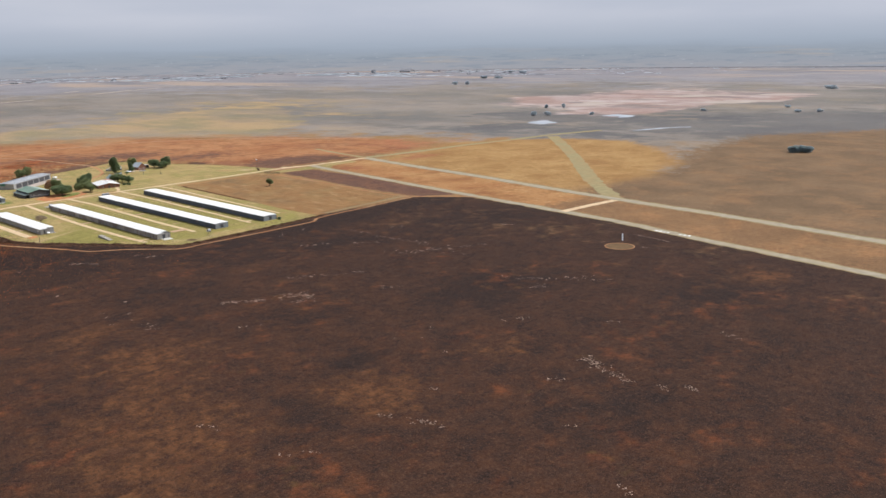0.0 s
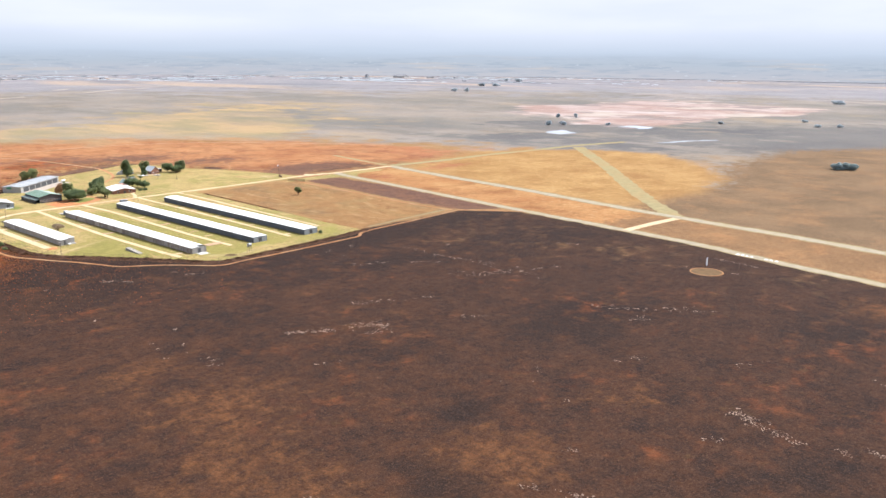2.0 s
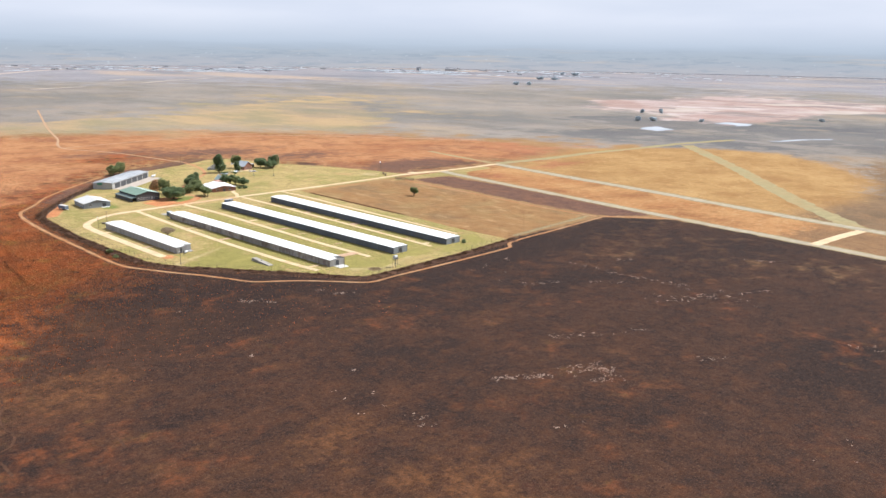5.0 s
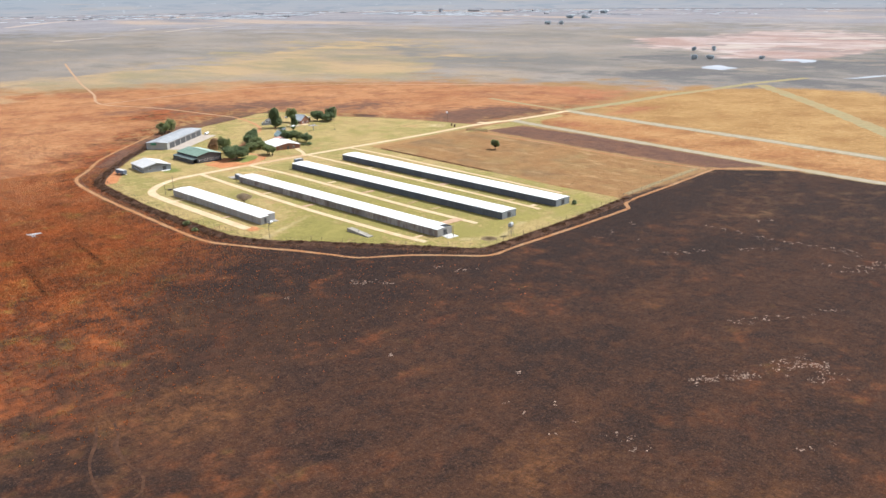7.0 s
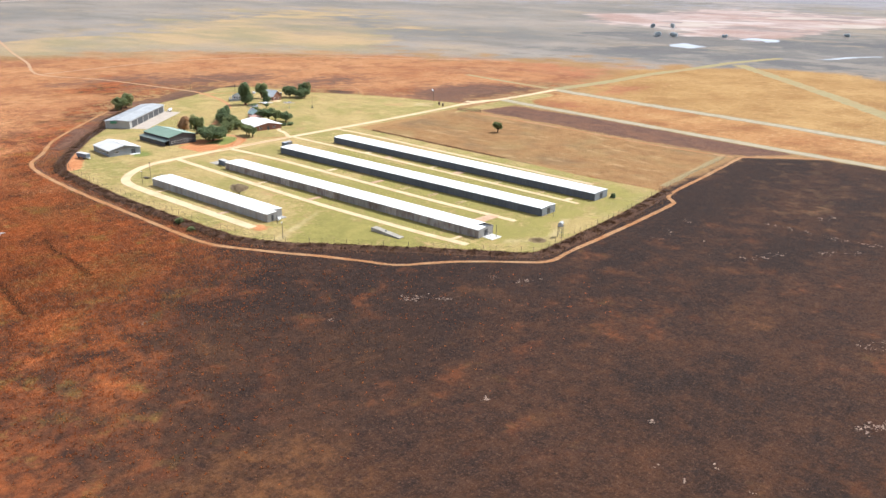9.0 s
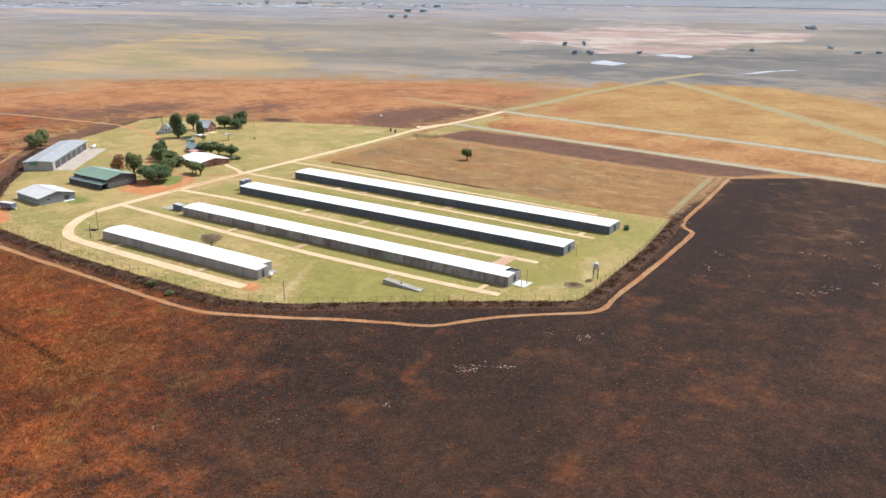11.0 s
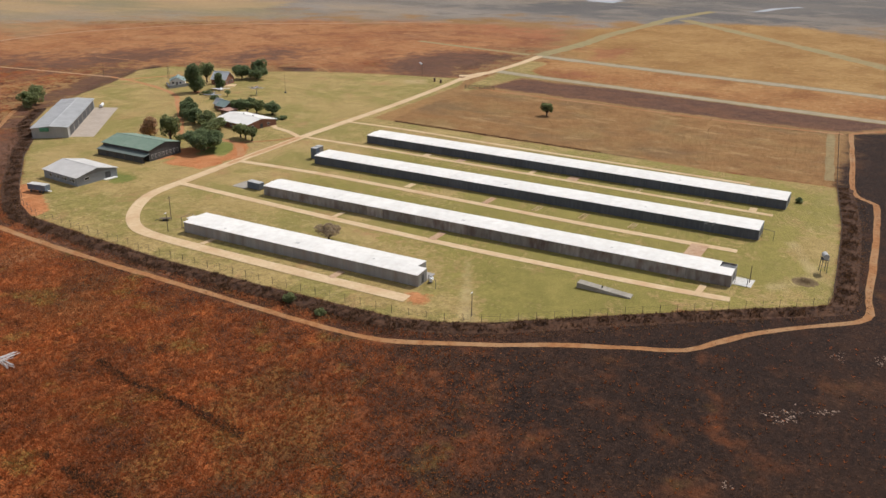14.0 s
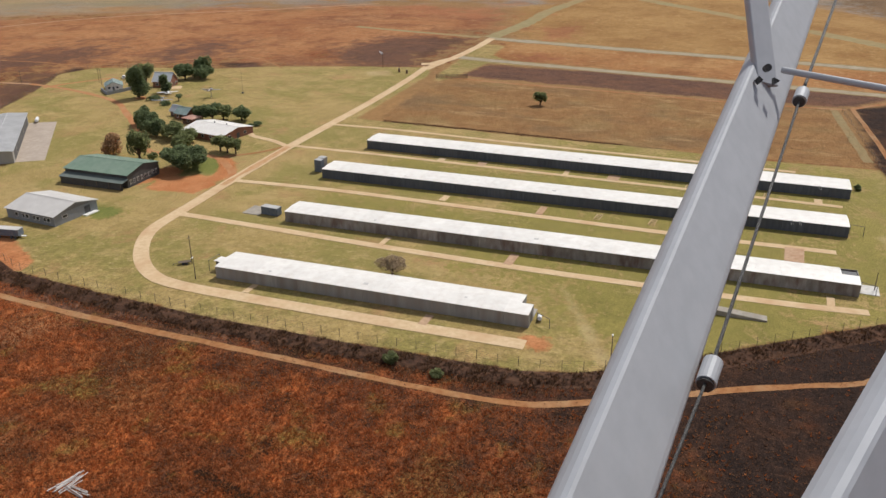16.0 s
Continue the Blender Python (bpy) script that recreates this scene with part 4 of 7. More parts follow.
def shed(x0, y0, x1, y1, width, wall, name, label, bay=6.0, eave=3.3, ridge=3.6, notch=0.0, stepped=False):
    """A long low shed from its near corner at one end to the near corner at the other; local y runs along it, local x away."""
    along = Vector((x1 - x0, y1 - y0, 0))
    length = along.length
    turn = Matrix.Translation((x0, y0, 0)) @ Matrix.Rotation(math.atan2(-along.x, along.y), 4, "Z")
    # far side is at positive world x
    s = thing(name, label, "shed", turn, "long sheds")
    flip = 1 if (turn.to_3x3() @ Vector((1, 0, 0))).x > 0 else -1
    n = max(1, round(length / bay))
    step = length / n
    plinth = Build().box((0.03 * flip if flip > 0 else -width + 0.03, 0.03, 0), (width - 0.03 if flip > 0 else -0.03, length - 0.03, 0.3))
    part("plinth", plinth, wall, s)
    x_far = width * flip

    def panel(xa, name):
        b = Build()
        b.box((min(xa, xa + 0.12), 0.03, 0.02), (max(xa, xa + 0.12), step - 0.03, eave))
        for k in range(1, 5):
            b.box((xa - 0.03, step * k / 5 - 0.04, 0.02), (xa + 0.15, step * k / 5 + 0.04, eave - 0.02))
        return b.mesh(name)

    near_me, far_me = panel(0.0, "wall_panel"), panel(x_far - 0.12, "wall_panel")
    o = 0.35
    xa, xm, xb = -o * flip, x_far / 2, x_far + o * flip
    za = eave - 0.02
    sheet = ribbed([(xa, za + 0.1), (xm, ridge + 0.1), (xb, za + 0.1)], 0.012, step - 0.012, [step * k / 8 for k in range(1, 8)], 0.1, 0.04)
    sheet_me = sheet.mesh("roof_sheet")
    for i in range(n):
        part("wall_panel", near_me, wall, s).location.y = i * step
        if not (stepped and i == n - 1):
            part("wall_panel", far_me, wall, s).location.y = i * step
        if not (notch and i == n - 1):
            part("roof_sheet", sheet_me, ROOF_WHITE, s).location.y = i * step
    slope = (ridge - eave + 0.02) / (abs(xm) + o)
    for k, f in enumerate((0.18, 0.47, 0.76)):
        yk, x0p = length * f + 1.7 * (k % 3), abs(xm) * (0.25 + 0.2 * (k % 3))
        x1p, wide = x0p + 0.5 + 0.35 * (k % 2), 0.7 + 0.5 * (k % 2)
        z0p, z1p = za + 0.1 + slope * (x0p + o), za + 0.1 + slope * (x1p + o)
        corners = [(x0p * flip, yk, z0p), (x1p * flip, yk, z1p), (x1p * flip, yk + wide, z1p), (x0p * flip, yk + wide, z0p)]
        plate = Build().add(corners + [(a, b, c + 0.06) for a, b, c in corners], [(4, 5, 6, 7), (0, 1, 5, 4), (1, 2, 6, 5), (2, 3, 7, 6), (3, 0, 4, 7)])
        part("roof_patch", plate, ROOF_PALE, s, "dull patch sheet")
    if notch:
        half = Build().prism([(xa, za), (xm, ridge), (xm, ridge + 0.1), (xa, za + 0.1)], 0.012, step - 0.012)
        part("roof_sheet", half, ROOF_WHITE, s).location.y = (n - 1) * step
        rest = Build().prism([(xm, ridge), (xb, za), (xb, za + 0.1), (xm, ridge + 0.1)], 0.012, step - notch)
        part("roof_sheet", rest, ROOF_WHITE, s).location.y = (n - 1) * step
        if stepped:
            cut = length - notch
            part("wall_panel", Build().box((min(x_far - 0.12, x_far), 0.03, 0.02), (max(x_far - 0.12, x_far), step - notch - 0.15, eave)), wall, s).location.y = (n - 1) * step
            part("end_wall", Build().box((min(xm, x_far), cut - 0.14, 0.02), (max(xm, x_far), cut, eave)), WALL_GREY, s)
            part("end_wall", Build().box((xm - 0.07, cut + 0.01, 0.02), (xm + 0.07, length - 0.15, eave + 0.2)), WALL_GREY, s)
            x_stop = xm
        else:
            # dark sheet stands in for the unlit inside of the open end
            part("loading_pit", Build().box((min(xm, x_far - 0.2 * flip), length - notch + 0.1, eave - 0.6), (max(xm, x_far - 0.2 * flip), length - 0.2, eave - 0.4)), DARK_STEEL, s)
            x_stop = x_far
    else:
        x_stop = x_far
    for ya, yb, x_end in ((0.0, 0.14, x_far), (length - 0.14, length, x_stop)):
        outline = [(0.13 * flip, 0.02), (x_end - 0.13 * flip, 0.02), (x_end - 0.13 * flip, eave - 0.03), (x_far / 2, ridge - 0.03), (0.13 * flip, eave - 0.03)]
        if x_end != x_far:
            outline = [(0.13 * flip, 0.02), (x_end, 0.02), (x_end, ridge - 0.03), (0.13 * flip, eave - 0.03)]
        e = Build().prism(outline, ya, yb)
        part("end_wall", e, WALL_GREY if wall is not WALL_DARK else WALL_BLUEGREY, s)
        door = Build().box((min(x_end * 0.4, x_end * 0.62), ya - 0.05, 0.32), (max(x_end * 0.4, x_end * 0.62), yb + 0.05, 2.7))
        part("end_door", door, DARK_STEEL, s)
    return s


shed(176.5, 633.6, 180.1, 552.0, 9.3, WALL_GREY, "livestock_shed", "short grey-walled shed with a bright white sheet roof", notch=2.8, stepped=True)
porch = thing("shed_porch", "small dark porch at the end of the short shed", "porch", at_pose(180.5, 633.9, -2.5))
part("wall", Build().box((0, 0, 0), (2.4, 2.6, 2.6)), WALL_BLACK, porch)
part("roof", Build().box((-0.3, -0.02, 2.6), (2.7, 3.0, 2.72)), ROOF_WHITE, porch)
shed(217.2, 638.2, 224.4, 481.8, 8.8, WALL_RUST, "livestock_shed", "long rust-streaked grey shed with a bright white roof", notch=4.0)
dark_shed = shed(257.5, 648.2, 264.7, 482.6, 9.5, WALL_DARK, "livestock_shed", "long dark-netted shed with a bright white roof")
long_shed = shed(295.2, 649.8, 300.0, 480.6, 10.2, WALL_DARK, "livestock_shed", "longest dark-netted shed with a bright white roof")


part("side_door", Build().box((-0.06, 11.0, 0.3), (-0.035, 19.0, 2.9)), STEEL, dark_shed, "pale grey sliding door")
for s_ob, runs, wide in ((dark_shed, (150.0, 152.2), 9.5), (long_shed, (159.5,), 10.2)):
    for y in runs:
        ladder = Build()
        for dy in (0.0, 0.5):
            ladder.add([(0.2, y + dy, 3.42), (0.2, y + dy + 0.09, 3.42), (wide / 2, y + dy + 0.09, 3.8), (wide / 2, y + dy, 3.8), (0.2, y + dy, 3.5), (0.2, y + dy + 0.09, 3.5), (wide / 2, y + dy + 0.09, 3.88), (wide / 2, y + dy, 3.88)], [(4, 5, 6, 7), (0, 1, 5, 4), (1, 2, 6, 5), (2, 3, 7, 6), (3, 0, 4, 7)])
        for k in range(9):
            x = 0.4 + k * 0.5
            z = 3.46 + (x - 0.2) * 0.38 / (wide / 2 - 0.2)
            ladder.box((x, y, z), (x + 0.06, y + 0.59, z + 0.05))
        part("roof_ladder", ladder, DARK_STEEL, s_ob)

# ---- other buildings ----
def gable(name, label, m, width, length, eave, ridge, wall, roof, group="", windows=(), doors=(), over=0.5, category="building"):
    """A gabled building; local x across, local y along the ridge, the origin at a corner. windows and doors: side, place along, height, width, tall."""
    h = thing(name, label, category, m, group)
    w = 0.2
    part("side_wall", Build().box((0, w, 0), (w, length - w, eave)), wall, h)
    part("side_wall", Build().box((width - w, w, 0), (width, length - w, eave)), wall, h)
    for ya, yb in ((0, w), (length - w, length)):
        part("end_wall", Build().prism([(0, 0), (width, 0), (width, eave), (width / 2, ridge - 0.05), (0, eave)], ya, yb), wall, h)
    drop = (ridge - eave) / (width / 2)
    for s in (-1, 1):
        xa, xb = width / 2, width / 2 + s * (width / 2 + over)
        za, zb = ridge, ridge - drop * (width / 2 + over)
        b = ribbed([(xa, za + 0.12), (xb, zb + 0.12)], -over, length + over, [0.9 * k - over for k in range(1, int((length + 2 * over) / 0.9) + 1)], 0.12, 0.06)
        part("roof_slope", b, roof, h)
    part("ridge_cap", Build().prism([(width / 2 - 0.3, ridge + 0.1), (width / 2, ridge + 0.2), (width / 2 + 0.3, ridge + 0.1), (width / 2, ridge + 0.25)], -over, length + over), roof, h)
    for kind, rows in (("window", windows), ("door", doors)):
        for side, place, z, wide, tall in rows:
            def put(d0, d1, inset=0.0):
                lo, hi = place + inset, place + wide - inset
                if side == "x0":
                    return (-d1, lo, z + inset), (-d0, hi, z + tall - inset)
                if side == "x1":
                    return (width + d0, lo, z + inset), (width + d1, hi, z + tall - inset)
                if side == "y0":
                    return (lo, -d1, z + inset), (hi, -d0, z + tall - inset)
                return (lo, length + d0, z + inset), (hi, length + d1, z + tall - inset)
            frame_ob = part(kind, Build().box(*put(0.0, 0.05)), WALL_WHITE if kind == "window" else DARK_STEEL, h)
            part("pane" if kind == "window" else "leaf", Build().box(*put(0.05, 0.07, 0.12)), GLASS_DARK if kind == "window" else DARK_STEEL, frame_ob)
    return h


# hall with a green roof, lean-to along one side
hall = gable("hall", "dark-walled hall with a faded green sheet roof", at_pose(224.3, 703.0, 2), 16.5, 25.5, 4.5, 6.3, WALL_BLACK, ROOF_GREEN,
             windows=[("y0", 1.1 + 1.9 * k, 1.0, 0.8, 1.5) for k in range(8)])
part("lean_to_roof", Build().prism([(-3.4, 2.5), (-0.05, 3.2), (-0.05, 3.32), (-3.4, 2.62)], -0.6, 25.6), surface("dull_grey_green_sheet", (0.1, 0.125, 0.108), (0.135, 0.16, 0.14), 0.6, 0.6, stain=(0.16, 0.17, 0.15), bump=0.05), hall, "dull grey-green lean-to roof")
part("lean_to_wall", Build().box((-2.9, 0, 0), (-2.7, 25.4, 2.55)), WALL_BLACK, hall)
for k in range(6):
    part("post", Build().box((-3.3, 0.2 + 4.9 * k, 0), (-3.15, 0.35 + 4.9 * k, 2.5)), TIMBER, hall)
gable("workshop", "grey block workshop with a pale sheet roof", at_pose(188.4, 699.0, -3), 16.5, 19.5, 3.2, 5.1, WALL_BLUEGREY, ROOF_PALE,
      windows=[("x0", 1.5 + 4.4 * k, 1.1, 1.3, 1.3) for k in range(4)] + [("x0", 3.2 + 4.4 * k, 1.1, 1.0, 1.3) for k in range(3)] + [("y0", 3.0, 1.6, 2.0, 0.9)], doors=[("y0", 11.5, 0, 2.2, 2.6)])
part("gable_panel", Build().prism([(2.6, 3.3), (13.9, 3.3), (8.25, 4.62)], -0.07, -0.02), surface("dull_gable_sheet", (0.15, 0.15, 0.15), (0.2, 0.2, 0.2), 1.0, 0.7), bpy.data.objects["workshop"], "dull grey gable panel")
part("sill_slab", Build().box((10.5, -1.6, 0), (15.5, -0.05, 0.25)), WALL_WHITE, bpy.data.objects["workshop"])
hangar = gable("hangar", "large grey sheet-metal aircraft hangar beside a concrete apron", at_pose(231.5, 761.0, -48.2) @ Matrix.Translation((-14.5, 0, 0)), 14.5, 60.0, 4.5, 5.1, WALL_HANGAR, ROOF_GREY,
               doors=[("x1", 4 + 9.2 * k, 0, 8.0, 3.7) for k in range(6)])
part("door_canopy", Build().box((3.4, -0.9, 3.1), (7.0, -0.02, 4.5)), surface("green_canopy_paint", (0.06, 0.2, 0.12), (0.09, 0.26, 0.16), 1.0, 0.5), hangar, "dark green canopy over the door")
single("apron", Build().add([(232, 762, 0.03), (238.4, 753.6, 0.03), (283, 792, 0.03), (277, 801.5, 0.03)], [(0, 1, 2, 3)]), surface("pinkish_concrete", (0.38, 0.31, 0.25), (0.46, 0.385, 0.315), 0.6, 0.9, stain=(0.3, 0.25, 0.2)), "pale concrete apron", "apron", "structure")


def hip_house(name, label, m, width, length, eave, ridge, wall, roof, over=0.6, porch=True):
    h = thing(name, label, "house", m)
    for lo, hi in (((0, 0.2, 0), (0.2, length - 0.2, eave)), ((width - 0.2, 0.2, 0), (width, length - 0.2, eave)), ((0, 0, 0), (width, 0.2, eave)), ((0, length - 0.2, 0), (width, length, eave))):
        part("wall", Build().box(lo, hi), wall, h)
    o, r = over, width * 0.36
    z0 = eave - 0.05
    a, b, c, d = (-o, -o, z0), (width + o, -o, z0), (width + o, length + o, z0), (-o, length + o, z0)
    e, f = (width / 2, r, ridge), (width / 2, length - r, ridge)
    up = lambda q: (q[0], q[1], q[2] + 0.14)
    for poly in ((a, b, e), (b, c, f, e), (c, d, f), (d, a, e, f)):
        n = len(poly)
        part("roof_slope", Build().add(list(poly) + [up(q) for q in poly], [tuple(range(n))[::-1], tuple(range(n, 2 * n))] + [(i, (i + 1) % n, n + (i + 1) % n, n + i) for i in range(n)]), roof, h)
    k = 1.5
    while k < length - 1.5:
        for side in (-0.06, width + 0.01):
            w = part("window", Build().box((side, k, 0.9), (side + 0.05, k + 1.4, 2.1)), WALL_WHITE, h)
            part("pane", Build().box((side - 0.015, k + 0.1, 1.0), (side + 0.065, k + 1.3, 2.0)), GLASS_DARK, w)
        k += 4.2
    part("door", Build().box((width * 0.45, -0.06, 0), (width * 0.45 + 1.0, -0.01, 2.1)), DARK_STEEL, h)
    return h


gable("clubhouse", "low brown house with a pale low-pitched sheet roof", at_pose(281.4, 706.0, -8), 17.5, 21.5, 2.7, 4.3, WALL_BRICK, ROOF_WHITE,
      windows=[("x0", 1.5 + 4.2 * k, 0.9, 1.4, 1.2) for k in range(5)] + [("y0", 3.0, 0.9, 1.6, 1.2), ("y0", 12.0, 0.9, 1.6, 1.2)], doors=[("y0", 8.0, 0, 1.6, 2.1)], category="house")
for vy in (6.5, 13.0):
    part("roof_vent", Build().tube((9.6, vy, 4.1), (9.6, vy, 4.9), 0.3, sides=10), STEEL, bpy.data.objects["clubhouse"])
gable("cottage", "small brick cottage with a faded teal sheet roof", at_pose(304.8, 741.2, -8), 6.6, 6.8, 2.7, 4.8, WALL_BRICK, ROOF_TEAL, windows=[("x0", 0.9, 0.9, 1.2, 1.2), ("x0", 4.6, 0.9, 1.2, 1.2), ("y0", 4.0, 0.9, 1.2, 1.2)], doors=[("x0", 2.8, 0, 0.9, 2.1)], category="house")
gable("cottage_wing", "narrow grey-roofed cottage wing", at_pose(308.6, 748.6, -8), 4.2, 4.4, 2.6, 4.6, WALL_CLUB, ROOF_SILVER, windows=[("x0", 1.4, 0.9, 1.3, 1.2)], category="house")
hip_house("outbuilding", "small outbuilding with a faded red roof", at_pose(299.8, 734.4, -8), 5.6, 5.4, 2.4, 3.2, WALL_BROWN, ROOF_RED)
gable("farmhouse", "red brick farmhouse with a steep silver-grey sheet roof", at_pose(355.5, 790.0, 14), 9.0, 9.0, 3.2, 6.8, WALL_BRICK, ROOF_SILVER, windows=[("x0", 1.5, 0.9, 1.5, 1.3), ("x0", 6.0, 0.9, 1.5, 1.3), ("y0", 1.4, 0.9, 1.4, 1.3), ("y0", 6.2, 0.9, 1.4, 1.3)], doors=[("y0", 4.0, 0, 1.0, 2.1)], category="house")
gable("white_annex", "small white plastered house with a grey-green roof", at_pose(337.2, 814.4, -47), 8.0, 9.0, 2.5, 4.4, WALL_WHITE, ROOF_TEAL, windows=[("y0", 1.2, 1, 1.2, 1.2), ("y0", 5.0, 1, 1.2, 1.2), ("x0", 2, 1, 1.2, 1.2), ("x1", 3, 1, 1.2, 1.2)], doors=[("y0", 3.3, 0, 0.9, 2.1)], category="house")
carport = thing("carport", "dark flat-roofed carport by the farmhouse", "carport", at_pose(366, 798, 32))
part("roof", Build().box((0, 0, 2.9), (7, 6, 3.1)), ROOF_GREY, carport)
part("back_wall", Build().box((6.8, 0.1, 0), (7, 5.9, 2.88)), WALL_BLACK, carport)
for px, py in ((0.1, 0.1), (0.1, 5.8), (6.6, 0.1), (6.6, 5.7)):
    part("post", Build().box((px, py, 0), (px + 0.12, py + 0.12, 2.88)), DARK_STEEL, carport)
single("terrace_slab", Build().box((0, 0, 0), (7, 10, 0.15)), CONCRETE, "pale paved terrace by the farmhouse", "terrace", "structure").matrix_world = at_pose(355.5, 783.5, 32)
garden_wall = thing("garden_wall", "low grey garden wall beside the white house", "wall")
for p, q in (((338, 818), (331, 808)), ((331, 808), (345.5, 805))):
    p, q = Vector((*p, 0)), Vector((*q, 0))
    d = (q - p).normalized()
    n = Vector((-d.y, d.x, 0)) * 0.15
    part("wall_run", Build().add([p - n, p + n, q + n, q - n, p - n + Vector((0, 0, 1.6)), p + n + Vector((0, 0, 1.6)), q + n + Vector((0, 0, 1.6)), q - n + Vector((0, 0, 1.6))], [(4, 5, 6, 7), (0, 1, 5, 4), (1, 2, 6, 5), (2, 3, 7, 6), (3, 0, 4, 7)]), WALL_BLUEGREY, garden_wall)
car = thing("parked_car", "white car parked behind the white house", "car", at_pose(365.5, 828.0, 40))
part("body", Build().prism([(-2.1, 0.35), (2.1, 0.35), (2.15, 0.8), (1.2, 0.95), (-2.1, 0.95)], -0.85, 0.85), WHITE_PAINT, car)
part("cabin", Build().prism([(-1.8, 0.95), (0.9, 0.95), (0.3, 1.5), (-1.5, 1.5)], -0.75, 0.75), GLASS_DARK, car)
part("roof", Build().box((-1.5, -0.72, 1.5), (0.3, 0.72, 1.56)), WHITE_PAINT, car)
for px in (-1.3, 1.3):
    for py in (-0.85, 0.65):
        part("wheel", Build().tube((px, py, 0.33), (px, py + 0.2, 0.33), 0.33, sides=14), DARK_STEEL, car)


# overgrown ditch at the dry field's near edge, its edge shadow painted dark
bank = ribbon("ditch_shadow_strip", [(334.2, 662), (335.6, 630), (335.8, 608), (336, 587), (335.2, 566), (336, 540)], 0.6, surface("shadow_dark_ditch_grass", (0.07, 0.06, 0.028), (0.13, 0.1, 0.045), 1.5, 0.95), "overgrown ditch with painted edge shadow along the dry field", 0.03, 0.7, "ditch")

# ---- yard things ----
def container(x, y, turn, size, material, label, name="container"):
    c = thing(name, label, "container", at_pose(x, y, turn))
    w, d, h = size
    body = Build().box((0, 0, 0.1), (w, d, h))
    k = 0.2
    while k < d - 0.1:
        body.box((-0.04, k, 0.2), (w + 0.04, k + 0.12, h - 0.1))
        k += 0.35
    part("body", body, material, c)
    part("roof", Build().box((-0.05, -0.05, h), (w + 0.05, d + 0.05, h + 0.08)), ROOF_GREY, c)
    part("door", Build().box((0.1, -0.06, 0.2), (w / 2 - 0.02, -0.01, h - 0.1)), material, c)
    part("door", Build().box((w / 2 + 0.02, -0.06, 0.2), (w - 0.1, -0.01, h - 0.1)), material, c)
    for px in (0.0, w - 0.2):
        for py in (0.0, d - 0.2):
            part("foot", Build().box((px, py, 0), (px + 0.2, py + 0.2, 0.1)), DARK_STEEL, c)
    return c


container(219.6, 642.6, -3, (2.4, 5.8, 2.5), BLUEBOX, "blue-grey steel shipping container on the grass")
container(262.5, 651.6, -3, (2.3, 2.6, 4.3), BLUEBOX, "tall blue-grey feed bin cabinet by the shed", "feed_cabinet")
container(265.6, 652.0, -3, (2.2, 2.4, 4.3), WALL_RUST, "tall rusty feed bin cabinet by the shed", "feed_cabinet")


def trailer(x, y, turn):
    t = thing("box_trailer", "blue-grey box trailer parked on red earth", "trailer", at_pose(x, y, turn))
    part("box", Build().box((0, 0, 0.9), (2.5, 7.4, 2.8)), BLUEBOX, t)
    part("roof", Build().box((-0.04, -0.04, 2.8), (2.54, 7.44, 2.88)), ROOF_PALE, t)
    part("chassis", Build().box((0.5, 0.2, 0.7), (2.0, 7.2, 0.9)), DARK_STEEL, t)
    for k in (1.2, 2.4, 6.2):
        for s in (0.0, 2.2):
            part("wheel", Build().tube((s, k, 0.45), (s + 0.3, k, 0.45), 0.45, sides=14), DARK_STEEL, t)
    part("drawbar", Build().box((0.9, -1.4, 0.6), (1.6, -0.02, 0.8)), WALL_WHITE, t, "white drawbar")


trailer(177.3, 701.2, 12)

def flat_trailer(x, y, turn):
    t = thing("flat_trailer", "low dark flat trailer with a tan deck on the grass", "trailer", at_pose(x, y, turn))
    part("deck", Build().box((-0.7, -1.6, 0.62), (0.7, 1.6, 0.74)), TIMBER, t, "tan timber deck")
    for px in (-0.45, 0.37):
        part("beam", Build().box((px, -1.7, 0.5), (px + 0.08, 1.7, 0.618)), DARK_STEEL, t)
    for px in (-0.8, 0.62):
        for py in (-0.5, 0.45):
            part("wheel", Build().tube((px, py, 0.28), (px + 0.18, py, 0.28), 0.28, sides=14), DARK_STEEL, t)
    part("axle", Build().box((-0.62, -0.52, 0.24), (0.62, 0.47, 0.32)).box((-0.4, -0.1, 0.32), (0.4, 0.1, 0.5)), DARK_STEEL, t)
    part("drawbar", Build().tube((0, 1.7, 0.55), (0, 3.0, 0.3), 0.06).tube((0, 2.98, 0.0), (0, 2.98, 0.3), 0.04), DARK_STEEL, t)


flat_trailer(180.6, 646.6, 40)

ramp = thing("loading_ramp", "sloping grey concrete loading ramp on the grass", "ramp", at_pose(202.6, 502.0, 2))
part("ramp_body", Build().add([(0, 0, 0), (2.8, 0, 0), (2.8, 14.5, 0), (0, 14.5, 0), (0, 0, 0.25), (2.8, 0, 0.25), (2.8, 14.5, 1.35), (0, 14.5, 1.35)], [(3, 2, 1, 0), (4, 5, 6, 7), (0, 1, 5, 4), (1, 2, 6, 5), (2, 3, 7, 6), (3, 0, 4, 7)]), SLAB, ramp)
part("kerb", Build().add([(0, 0, 0.26), (0.2, 0, 0.26), (0.2, 14.5, 1.36), (0, 14.5, 1.36), (0, 0, 0.4), (0.2, 0, 0.4), (0.2, 14.5, 1.5), (0, 14.5, 1.5)], [(4, 5, 6, 7), (0, 1, 5, 4), (1, 2, 6, 5), (2, 3, 7, 6), (3, 0, 4, 7)]), SLAB, ramp)
part("bollard", Build().tube((1.4, 8, 0.85), (1.4, 8, 1.5), 0.18), DARK_STEEL, ramp)

